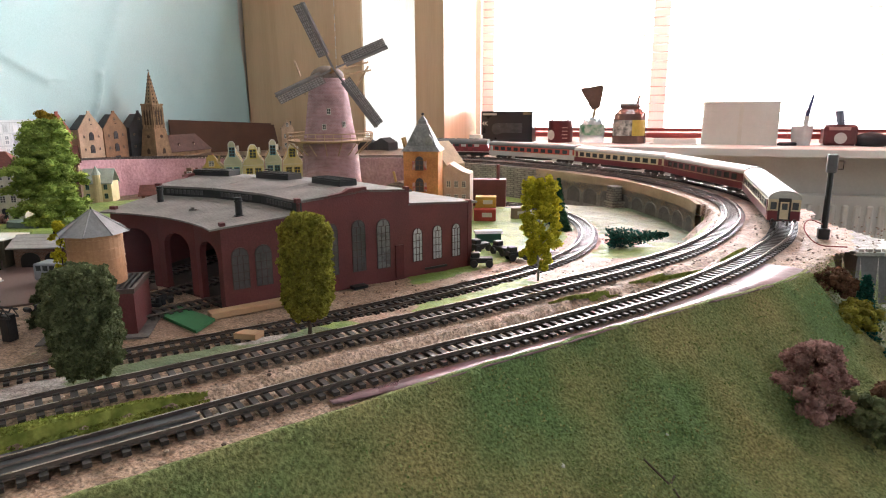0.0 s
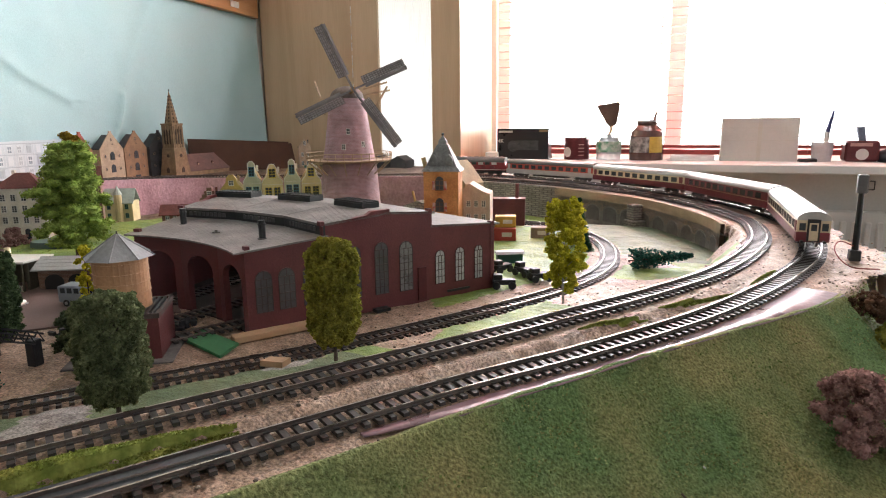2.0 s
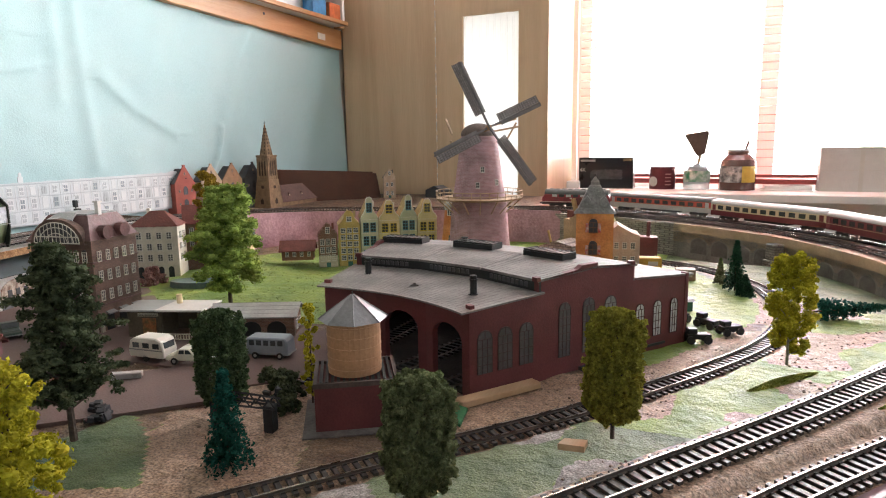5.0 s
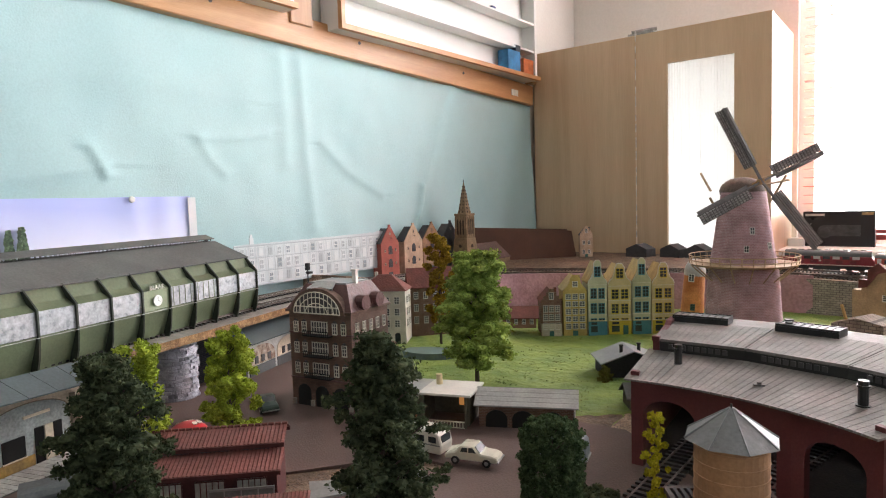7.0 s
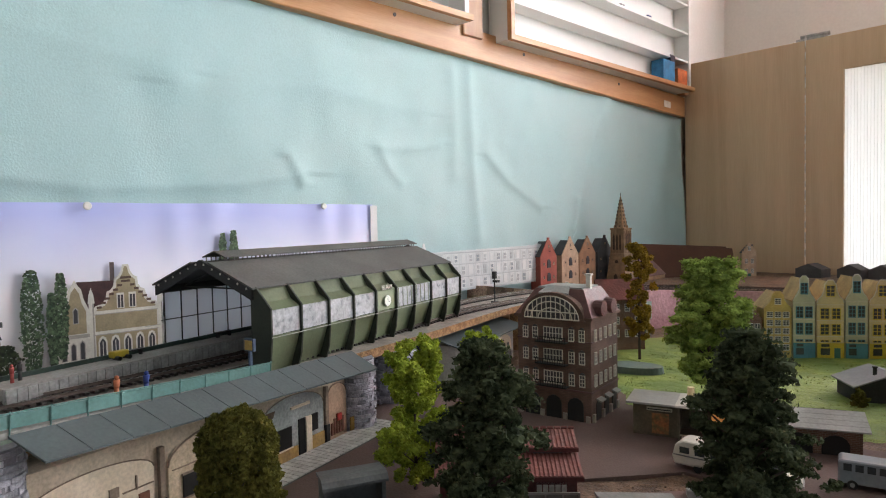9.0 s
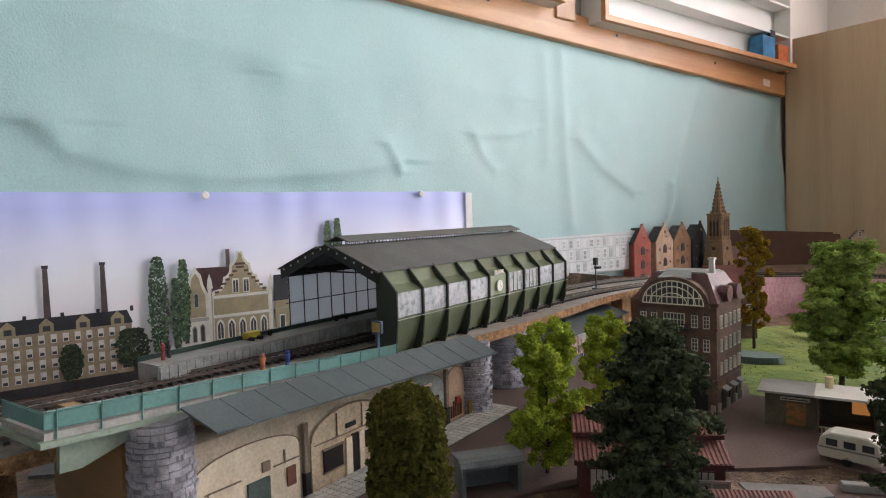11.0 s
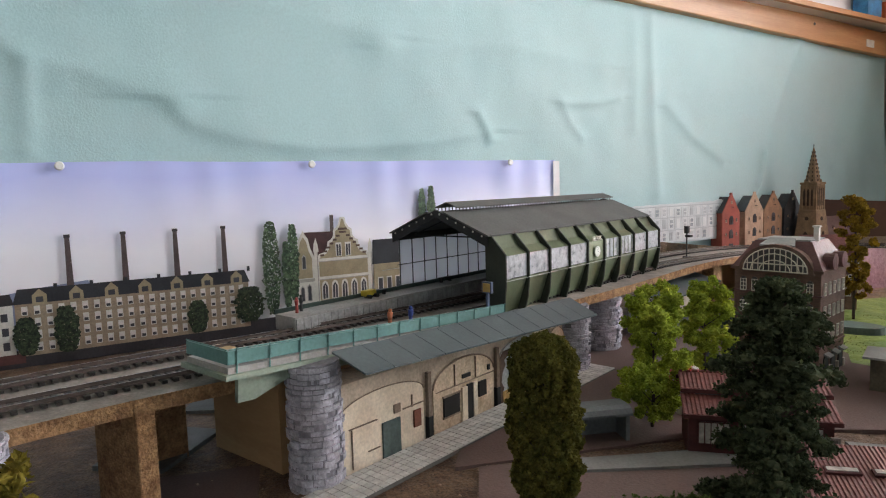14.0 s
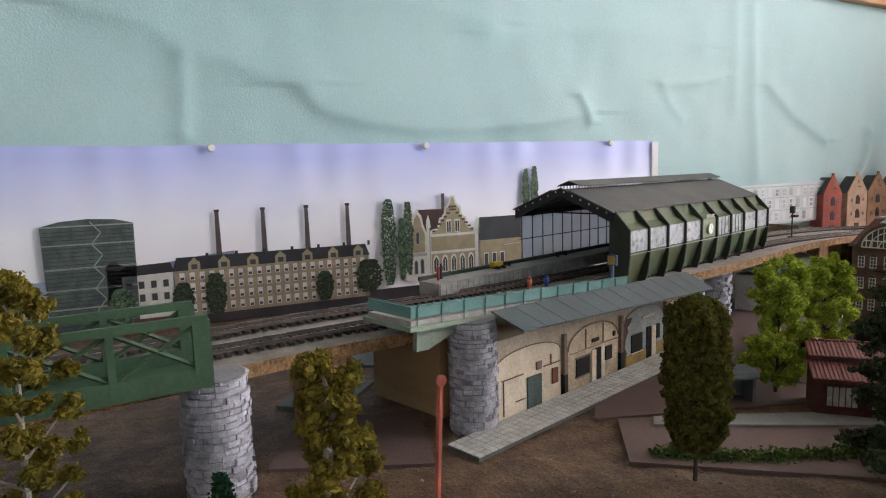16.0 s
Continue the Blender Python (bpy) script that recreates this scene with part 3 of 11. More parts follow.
for i in range(14):
    y, k = 1.15 + (i * 0.137) % 0.7, 2 + i % 4
    bm = BM()
    box(bm, 0.018, 0.05, 0.008, 0, 0, 0)
    box(bm, 0.016, 0.022, 0.007, 0, 0.002, 0.008)
    tagged(obj("model_car", bm, mat("model_paint_%d" % (i % 3), ((0.03, 0.03, 0.04), (0.06, 0.08, 0.2), (0.3, 0.3, 0.3))[i % 3], 0.35, 0.2, 80, 0), bevel=0.002, m=place(-1.458, y, 0.627 + k * 0.723 / 8 + 0.0063)), "tiny dark model vehicle on a display shelf", "model car", "models in the display case")

# ---- the layout's ground ----
def ground_material(layers):
    """Scenery laid patch by patch: each layer is (two colours, coarse scale, fine scale, contrast); weights lie on the mesh."""
    m = bpy.data.materials.new("layout_scenery")
    m.use_nodes = True
    nt = m.node_tree
    b = nt.nodes["Principled BSDF"]
    geo = nt.nodes.new("ShaderNodeNewGeometry")

    def tex(scale, detail=4):
        n = nt.nodes.new("ShaderNodeTexNoise")
        n.inputs["Scale"].default_value, n.inputs["Detail"].default_value = scale, detail
        nt.links.new(geo.outputs["Position"], n.inputs["Vector"])
        return n.outputs[0]

    edge = tex(70, 6)
    att = []
    for nm in ("layer_a", "layer_b"):
        a = nt.nodes.new("ShaderNodeAttribute")
        a.attribute_name = nm
        sp = nt.nodes.new("ShaderNodeSeparateColor")
        nt.links.new(a.outputs["Color"], sp.inputs[0])
        att += [sp.outputs[0], sp.outputs[1], sp.outputs[2]]
    last = None
    heights = None
    for k, (c1, c2, sc, fine, con) in enumerate(layers):
        r = nt.nodes.new("ShaderNodeValToRGB")
        r.color_ramp.elements[0].color, r.color_ramp.elements[0].position = rgb(c2), 0.38
        r.color_ramp.elements[1].color, r.color_ramp.elements[1].position = rgb(c1), 0.62
        nt.links.new(tex(sc, 6), r.inputs[0])
        f = tex(fine, 3)
        mr = nt.nodes.new("ShaderNodeMapRange")
        mr.inputs["From Min"].default_value, mr.inputs["From Max"].default_value = 0.3, 0.7
        mr.inputs["To Min"].default_value, mr.inputs["To Max"].default_value = 1 - con, 1 + con * 0.6
        nt.links.new(f, mr.inputs["Value"])
        mx = nt.nodes.new("ShaderNodeMix")
        mx.data_type, mx.blend_type = 'RGBA', 'MULTIPLY'
        mx.inputs["Factor"].default_value = 1.0
        nt.links.new(r.outputs[0], mx.inputs["A"])
        nt.links.new(mr.outputs[0], mx.inputs["B"])
        col = mx.outputs["Result"]
        if last is None:
            last = col
            continue
        ad = nt.nodes.new("ShaderNodeMath")
        nt.links.new(att[k - 1], ad.inputs[0])
        nt.links.new(edge, ad.inputs[1])
        st = nt.nodes.new("ShaderNodeMapRange")
        st.inputs["From Min"].default_value, st.inputs["From Max"].default_value = 0.9, 1.1
        nt.links.new(ad.outputs[0], st.inputs["Value"])
        m2 = nt.nodes.new("ShaderNodeMix")
        m2.data_type = 'RGBA'
        nt.links.new(st.outputs[0], m2.inputs["Factor"])
        nt.links.new(last, m2.inputs["A"])
        nt.links.new(col, m2.inputs["B"])
        last = m2.outputs["Result"]
    nt.links.new(last, b.inputs["Base Color"])
    b.inputs["Roughness"].default_value = 0.58
    b.inputs["Specular IOR Level"].default_value = 0.45
    bp = nt.nodes.new("ShaderNodeBump")
    bp.inputs["Strength"].default_value, bp.inputs["Distance"].default_value = 0.6, 0.0018
    nt.links.new(tex(620, 4), bp.inputs["Height"])
    b2 = nt.nodes.new("ShaderNodeBump")
    b2.inputs["Strength"].default_value, b2.inputs["Distance"].default_value = 0.6, 0.006
    nt.links.new(tex(90, 4), b2.inputs["Height"])
    nt.links.new(bp.outputs[0], b2.inputs["Normal"])
    nt.links.new(b2.outputs[0], b.inputs["Normal"])
    return m


# grass, cork ballast, bank turf, road card, earth, grey ballast, darker grass that also carries weaker light in its
# colour
M_GROUND = ground_material([((0.23, 0.31, 0.055), (0.14, 0.22, 0.04), 22, 900, 0.5), ((0.44, 0.30, 0.21), (0.30, 0.195, 0.13), 90, 520, 0.65),
                            ((0.22, 0.21, 0.08), (0.10, 0.17, 0.055), 17, 520, 0.5), ((0.15, 0.10, 0.085), (0.12, 0.08, 0.07), 10, 500, 0.2),
                            ((0.20, 0.125, 0.075), (0.11, 0.065, 0.04), 45, 500, 0.6), ((0.34, 0.31, 0.28), (0.20, 0.175, 0.16), 120, 600, 0.6),
                            ((0.145, 0.185, 0.085), (0.085, 0.125, 0.055), 30, 900, 0.5)])
M_ROAD = mat("brown_road_card", (0.16, 0.105, 0.09), 0.7, 0.22, 12, 0.25, fine=500)

ROAD1 = [(-0.60, 0.33), (-0.72, 0.24), (-0.83, 0.30), (-0.90, 0.10), (-1.0, 0.0), (-1.10, 0.35), (-1.2, 0.72), (-1.02, 0.70), (-0.90, 0.56), (-0.72, 0.60), (-0.60, 0.55), (-0.52, 0.47)]
GREEN1 = [(-1.03, 0.62), (-0.87, 0.55), (-0.66, 0.60), (-0.60, 0.64), (-0.55, 0.9), (-0.55, 1.25), (-0.95, 1.12), (-1.05, 1.02), (-1.1, 0.8)]
GREEN2 = [(-0.30, 0.66), (-0.255, 0.60), (-0.19, 0.73), (-0.15, 0.82), (-0.145, 0.9), (-0.17, 1.0), (-0.25, 1.12), (-0.40, 1.16), (-0.42, 0.9)]
GREEN3 = [(-0.07, 0.86), (0.03, 0.88), (0.0, 0.97), (-0.10, 1.11), (-0.22, 1.21), (-0.28, 1.2), (-0.15, 1.08), (-0.085, 0.95)]
GREEN4 = [(-0.636, 0.328), (-0.652, 0.262), (-0.622, 0.205), (-0.53, 0.245), (-0.598, 0.308)]


def measure_line(line):
    p = line[::3]
    a, b = p[:-1], p[1:]
    return a, b - a, (b - a)[:, :2], ((b - a)[:, :2] ** 2).sum(1)


def beside(seg, x, y):
    """Distance to a line, the side (positive: left) and the line's height there."""
    a, d3, d, l2 = seg
    q = np.array((x, y)) - a[:, :2]
    t = np.clip((q * d).sum(1) / l2, 0, 1)
    r = q - d * t[:, None]
    dist = (r * r).sum(1)
    i = int(dist.argmin())
    return math.sqrt(dist[i]), d[i, 0] * q[i, 1] - d[i, 1] * q[i, 0], a[i, 2] + d3[i, 2] * t[i]


cut = int(np.argmax(LINE_TRAIN[:, 1] > 1.5))
SEG_T, SEG_Y = measure_line(LINE_TRAIN[:cut]), measure_line(LINE_YARD)
cut = int(np.argmax(LINE_INNER_LOOP[:, 1] > 1.44))
SEG_M, SEG_ALL, SEG_TA = measure_line(LINE_INNER_LOOP[:cut]), measure_line(LINE_INNER_LOOP), measure_line(LINE_TRAIN)


def turf_edge(y):
    """How far from the outer track the bank's turf mat begins."""
    return float(np.interp(y, (0.0, 0.20, 0.29, 0.34, 0.41, 0.45, 0.53, 0.62, 0.70), (0.036, 0.034, 0.031, 0.027, 0.0245, 0.0225, 0.0295, 0.0485, 0.056)))


def bank_fall(w, x, y):
    """Height of the turf against the track's bed, w metres down the bank, with the wrinkles of the mat."""
    fold = 0.009 * noise.noise((x * 6 + y * 9, y * 3, 4)) + 0.0045 * noise.noise((x * 17 + y * 22, y * 6, 7))
    ridge = max(0.0, 0.35 - abs(noise.noise((x * 11 + y * 19, y * 7 - x * 5, 2.2)))) * 0.013 * min(1.0, max(0.15, (x + 0.10) * 6))
    return -0.003 - 0.150 * (1 - math.exp(-w / 0.13)) - 0.2 * max(0, w - 0.30) + (fold + ridge) * min(1, w * 9)


def ground_at(x, y):
    """Height and surface of the layout at a place."""
    rough = 0.0012 * noise.noise((x * 40, y * 40, 0.5)) + 0.002 * noise.noise((x * 9, y * 9, 2.5))
    z = rough * 0.4
    if inside(PLATEAU, x, y):
        if x < -1.17 or (y > 1.68 and x < -0.8):
            dt, st, zt = beside(SEG_TA, x, y)
            di, si, zi = beside(SEG_ALL, x, y)
            zz = zt if dt < 0.022 else zi if di < 0.022 else 0.052 + 0.031 * min(1.0, max(0.0, (1.14 - y) / 0.20))
        else:
            zz = beside(SEG_ALL, x, y)[2]
        return zz - 0.0062 + rough, (1 if noise.noise((x * 12, y * 12, 0)) > -0.1 else 4) if y < 1.4 else 4
    dn, sn, zn = beside(SEG_T, x, y)
    dm, sm, zm = beside(SEG_M, x, y)
    top = (zn if dn < dm else zm) - 0.0062
    if sn < 0 and y < 1.5:
        w = dn - 0.018
        if w < 0:
            return top + rough * 0.3, 1
        if y > 0.70 + 0.3 * (x - 0.1):
            return top - 0.003 + rough, 1 if w < 0.05 else 5
        w = dn - turf_edge(y + 0.015)
        if w < 0:
            return top - 0.001 + rough * 0.6, 1
        return top + bank_fall(w, x, y) + rough, 2
    if sm < 0 or dm < 0.021:
        return top + rough * 0.8, 5 if y < 0.62 and noise.noise((x * 20, y * 14, 6)) > 0.42 else 1
    bank = (dm - 0.021) / 0.034
    if bank < 1 and y < 0.95:
        green = noise.noise((x * 13, y * 13, 8)) > (-0.35 if y < 0.30 else 0.2 if y < 0.52 else -0.1)
        return top * (1 - bank) + 0.004 * bank + rough, 5 if bank < (0.25 if y < 0.28 else 0.55) and y < 0.60 else (6 if y < 0.50 else 0) if green else 1
    dy_, sy_, zy = beside(SEG_Y, x, y)
    if dy_ < 0.019:
        return -0.0025, 1
    if sy_ < 0 and y < 0.9:
        return 0.003 + rough, (6 if y < 0.45 else 0) if noise.noise((x * 14, y * 14, 3)) > -0.1 else 5 if y < 0.45 else 1
    if inside(GREEN1, x, y):
        q = min(1.0, max(0.0, (np.hypot(x + 0.83, (y - 1.09) * 0.8) - 0.10) / 0.16))
        return 0.002 - 0.021 * (1 - q * q * (3 - 2 * q)) + 0.005 * max(0, noise.noise((x * 3, y * 3, 1))) + rough, 0
    if inside(GREEN4, x, y):
        return 0.0015 + rough, 6
    if inside(GREEN3, x, y):
        return 0.001 + rough, 6
    if inside(GREEN2, x, y):
        return 0.001 + rough, 0
    if y > 0.95 and x > -1.0:
        q = min(1.0, max(0.0, (y - 1.19) / 0.12))
        return z - 0.02 * q * q * (3 - 2 * q), 6 if x > -0.3 else 0
    return z + rough * 0.6, 1 if x > -0.62 and noise.noise((x * 8, y * 8, 5)) > -0.3 else 4


gx, gy = np.arange(-1.49, 0.42, 0.0055), np.arange(-0.95, 1.985, 0.0055)
verts, kinds = [], []
for x in gx:
    for y in gy:
        z, k = ground_at(x, y)
        verts.append((x, y, z - 0.008 if k == 2 else z))
        kinds.append(k)
n = len(gy)


def on_board(x, y):
    """Whether the scenery board reaches this place; it ends a little outside the outer track."""
    if x < -0.85 or y < 0.70 + 0.3 * (x - 0.1):
        return True
    d, s, z = beside(SEG_TA, x, y)
    reach = 0.045 + 0.012 * noise.noise((x * 18, y * 18, 5)) + max(0.0, -0.42 - x) * 1.2
    reach += 0.05 * math.exp(-((y - 0.80) / 0.07) ** 2)
    return s > 0 or d < reach


keep = [[on_board(x, y) for y in gy] for x in gx]
faces = [(i * n + j, (i + 1) * n + j, (i + 1) * n + j + 1, i * n + j + 1) for i in range(len(gx) - 1) for j in range(n - 1) if keep[i][j] and keep[i + 1][j + 1]]
me = bpy.data.meshes.new("ground")
me.from_pydata(verts, [], faces)
me.materials.append(M_GROUND)
kinds = np.array(kinds)
for nm, first in (("layer_a", 1), ("layer_b", 4)):
    a = me.color_attributes.new(nm, 'FLOAT_COLOR', 'POINT')
    w = np.ones((len(kinds), 4), np.float32)
    for c in range(3):
        w[:, c] = kinds == first + c
    a.data.foreach_set("color", w.ravel())
for p in me.polygons:
    p.use_smooth = True
structure(new("ground", me), "model railway scenery of cork, turf and brown earth", "ground")

# turf mat of the bank, lapping over the board's edge, and the plum card strip beside the rails
M_TURF = mat("bank_turf", (0.27, 0.245, 0.10), 0.97, 0.75, 13, 1.0, col2=(0.125, 0.195, 0.07), fine=520, spec=0.12)
bank_end = int(np.argmax(LINE_TRAIN[:, 1] > 0.705))
bank_l = spline(LINE_TRAIN[:bank_end:6], 0.004)
out_n = bank_l[:, :2] - offset(bank_l, 1.0)[:, :2]
ws = np.r_[0.004, np.arange(0.007, 0.20, 0.003), np.arange(0.204, 0.62, 0.012)]
vs = []
for p, q in zip(bank_l, out_n):
    e, top = turf_edge(p[1]) + 0.0018 * noise.noise((p[0] * 60, p[1] * 60, 1)), p[2] - 0.0062
    x, y = p[0] + q[0] * (e - 0.003), p[1] + q[1] * (e - 0.003)
    vs += [(x, y, top - 0.002), (x, y, top + 0.0012), (x + q[0] * 0.003, y + q[1] * 0.003, top + 0.0014)]
    for w in ws:
        x, y = p[0] + q[0] * (e + w), p[1] + q[1] * (e + w)
        vs.append((x, y, top + 0.003 + bank_fall(w, x, y) + 0.0016 * noise.noise((x * 90, y * 90, 3)) + 0.0012 * noise.noise((x * 240, y * 240, 5))))
k = len(ws) + 3
me = bpy.data.meshes.new("embankment")
me.from_pydata(vs, [], [(i * k + j, i * k + j + 1, (i + 1) * k + j + 1, (i + 1) * k + j) for i in range(len(bank_l) - 1) for j in range(k - 1)])
me.materials.append(M_TURF)
for p in me.polygons:
    p.use_smooth = True
structure(new("embankment", me), "wrinkled dark green turf mat falling away from the tracks", "embankment")
bm = BM()
strip = [(p, q) for p, q in zip(bank_l, out_n) if 0.285 < p[1]]
rows = []
for i, (p, q) in enumerate(strip):
    a_, b_, z_ = 0.0152, max(0.0185, turf_edge(p[1]) + 0.001 - 0.012 * max(0.0, 1 - i / 14)), p[2] - 0.0062
    c_ = (a_ + b_) / 2
    h_ = 0.0012 + 0.0010 * noise.noise((i * 0.13, 2.0, 0))
    rows.append([bm.verts.new((p[0] + q[0] * d_, p[1] + q[1] * d_, z_ + e_)) for d_, e_ in ((a_, 0.0002), (a_, 0.0009), (c_, h_), (b_, 0.0009), (b_, 0.0002))])
for r_, s_ in zip(rows, rows[1:]):
    for j in range(5):
        bm.faces.new((r_[j], s_[j], s_[(j + 1) % 5], r_[(j + 1) % 5]))
structure(obj("trim", bm, mat("plum_gloss_card", (0.235, 0.13, 0.145), 0.30, 0.3, 30, 0.25, fine=160, spec=0.6), smooth=True), "plum coloured glossy card strip beside the rails", "card strip")

# table under the layout
bm = BM()
box(bm, 1.50, 2.4, 0.02, -0.745, 0.78, -0.30)
for x, y in ((-1.4, -0.3), (-0.1, 1.8), (-1.4, 1.8), (-0.1, 0.9)):
    box(bm, 0.06, 0.06, 0.55, x, y, FLOOR_Z)
structure(obj("baseboard", bm, M_PINE_V), "timber trestle carrying the model railway", "table")

# ---- tracks ----
M_SLEEPER = mat("dark_sleeper", (0.045, 0.038, 0.034), 0.42, 0.3, 90, 0.1)
M_RAIL = mat("nickel_rail", (0.42, 0.38, 0.33), 0.28, 0.25, 60, 0.02, metal=1.0)
M_RAILSIDE = mat("brown_rail_side", (0.13, 0.10, 0.085), 0.5, 0.3, 60, 0.05, metal=0.3)


def track(line, label, pick):
    """Rails and sleepers along a line whose height is the rail's top; pick tells which sleepers are parts."""
    t = thing("track", Matrix(), label, "railway track", "railway tracks")
    for side in (-0.00825, 0.00825):
        l = offset(line, side)
        nrm = offset(line, side + 0.001)[:, :2] - l[:, :2]
        nrm /= np.linalg.norm(nrm, axis=1)[:, None]
        vs, fs, ms = [], [], []
        prof = [(-0.0012, -0.0028), (-0.0012, -0.0022), (-0.00045, -0.0018), (-0.00045, -0.0006), (-0.0006, 0.0), (0.0006, 0.0), (0.00045, -0.0006), (0.00045, -0.0018), (0.0012, -0.0022), (0.0012, -0.0028)]
        for p, nn in zip(l, nrm):
            for a, b in prof:
                vs.append((p[0] + nn[0] * a, p[1] + nn[1] * a, p[2] + b))
        k = len(prof)
        for i in range(len(l) - 1):
            for j in range(k - 1):
                fs.append((i * k + j, (i + 1) * k + j, (i + 1) * k + j + 1, i * k + j + 1))
                ms.append(0 if j == 4 else 1)
        me = bpy.data.meshes.new("rail")
        me.from_pydata(vs, [], fs)
        me.materials.append(M_RAIL)
        me.materials.append(M_RAILSIDE)
        for p, q in zip(me.polygons, ms):
            p.material_index = q
        new("rail", me).parent = t
    d = np.r_[0, np.cumsum(np.linalg.norm(np.diff(line[:, :2], axis=0), axis=1))]
    s = np.arange(0.004, d[-1], 0.0078)
    tan = np.gradient(line[:, :2], axis=0)
    near_m, far_bm = [], BM()
    for q in s:
        x, y, z = (np.interp(q, d, line[:, k]) for k in range(3))
        a = math.degrees(math.atan2(np.interp(q, d, tan[:, 1]), np.interp(q, d, tan[:, 0])))
        mm = pose(x, y, z - 0.0048, 0, 0, a + random.uniform(-0.8, 0.8))
        if pick(x, y):
            near_m.append(mm)
        else:
            box(far_bm, 0.0034, 0.0285, 0.0022, m=mm)
    bm = BM()
    box(bm, 0.0034, 0.0285, 0.0022)
    for xx in (-0.00825, 0.00825):
        box(bm, 0.0030, 0.0042, 0.0009, 0, xx, 0.0022)
    mesh = None
    for mm in near_m[:300]:
        if mesh is None:
            mesh = part("sleeper", bm, M_SLEEPER, t, m=mm).data
        else:
            share("sleeper", mesh, t, mm)
    for mm in near_m[300:]:
        box(far_bm, 0.0034, 0.0285, 0.0022, m=mm)
    if len(far_bm.verts):
        o = part("sleeper_rest", far_bm, M_SLEEPER, t)
        tagged(o, kind="stuff")
    return t


track(LINE_INNER_LOOP, "inner main line track with dark sleepers and shiny rails", lambda x, y: -0.5 < x < 0.2 and y < 1.35)
track(LINE_TRAIN, "outer main line track with dark sleepers and shiny rails", lambda x, y: -0.5 < x < 0.2 and y < 1.4)
track(LINE_YARD, "yard track beside the engine shed", lambda x, y: True)

# ---- retaining walls ----
M_RUBBLE = brick_mat("printed_grey_rubble", (0.33, 0.29, 0.25), (0.24, 0.21, 0.18), (0.12, 0.10, 0.09), 0.009, 0.0045)
M_TAN = mat("tan_wall_card", (0.47, 0.34, 0.22), 0.8, 0.2, 30, 0.2)
M_GREYWALL = mat("grey_plaster_card", (0.27, 0.24, 0.215), 0.85, 0.3, 40, 0.4)
M_PINKWALL = mat("crumpled_mauve_paper", (0.47, 0.27, 0.30), 0.7, 0.3, 25, 0.6, col2=(0.36, 0.19, 0.22), fine=180)


def wall_strip(a, b, z0, lift, thick=0.008, wob=0.0):
    """A wall standing on the retaining line between two stations."""
    bm = BM()
    l = WALL_LINE[a:b]
    nrm = offset(l, 1.0)[:, :2] - l[:, :2]
    rows = []
    for i, (p, q) in enumerate(zip(l, nrm)):
        zt = beside(SEG_ALL, p[0], p[1])[2] + lift
        w = wob * noise.noise((i * 0.21, 3.3, 0))
        rows.append([bm.verts.new((p[0] + q[0] * (w + e), p[1] + q[1] * (w + e), z)) for e, z in ((0.0, z0), (0.002 * (1 if wob else 0), (z0 + zt) / 2), (0.0, zt), (-thick, zt), (-thick, z0))])
    for r, s in zip(rows, rows[1:]):
        for k in range(5):
            bm.faces.new((r[k], s[k], s[(k + 1) % 5], r[(k + 1) % 5]))
    return bm


def station(x, y):
    return int(np.hypot(WALL_LINE[:, 0] - x, WALL_LINE[:, 1] - y).argmin())


i_end, i_arch, i_stone, i_mauve = station(0.025, 0.96), station(-0.285, 1.372), station(-0.56, 1.46), len(WALL_LINE)
arch_wall = thing("arched_retaining_wall", Matrix(), "grey retaining wall with blind arches and a tan band", "retaining wall")
part("wall", wall_strip(i_end, i_arch + 1, -0.026, -0.018), M_GREYWALL, arch_wall)
part("band", wall_strip(i_end, i_arch + 1, 0.012, -0.002, 0.006), M_TAN, arch_wall, "tan upper band")
nrm = offset(WALL_LINE, 1.0)[:, :2] - WALL_LINE[:, :2]
s_i = i_end + 3
while s_i < i_arch - 2:
    p, q = WALL_LINE[s_i], nrm[s_i]
    a = math.degrees(math.atan2(q[0], -q[1]))
    bm = BM()
    w, h = 0.0185, 0.016
    out = [(-w, 0.0)] + [(-w * math.cos(t), h + w * math.sin(t) * 0.75) for t in np.linspace(0, math.pi, 9)] + [(w, 0.0)]
    prism(bm, out, 0.003)
    m = pose(p[0] + q[0] * 0.0005, p[1] + q[1] * 0.0005, -0.008, 0, 0, a)
    # Flat plate painted dark for the shade inside an arch.
    part("arch", bm, mat("arch_shadow_grey", (0.17, 0.15, 0.135), 0.9, 0.3, 60, 0.3), arch_wall, "dark blind arch", m=m)
    bm = BM()
    for k in range(8):
        t0, t1 = k / 8 * math.pi, (k + 1) / 8 * math.pi
        ring = [(-(w + e) * math.cos(t), h + (w + e) * math.sin(t) * 0.75) for t, e in ((t0, 0.0002), (t1, 0.0002), (t1, 0.003), (t0, 0.003))]
        prism(bm, ring, 0.004)
    part("arch_ring", bm, M_GREYWALL, arch_wall, m=m)
    s_i += 4
but = thing("stone_buttress", pose(-0.108, 1.212, -0.016, 0, 0, 38), "grey rubble stone buttress against the retaining wall", "buttress")
bm = BM()
box(bm, 0.030, 0.030, 0.026)
part("base", bm, M_RUBBLE, but, bevel=0.001)
bm = BM()
box(bm, 0.020, 0.022, 0.028, 0, 0.004, 0.026)
part("shaft", bm, M_RUBBLE, but, bevel=0.001)
bm = wall_strip(i_arch - 1, i_stone + 1, -0.026, -0.002)
tagged(obj("stone_retaining_wall", bm, M_RUBBLE), "grey printed rubble retaining wall under the main line", "retaining wall")
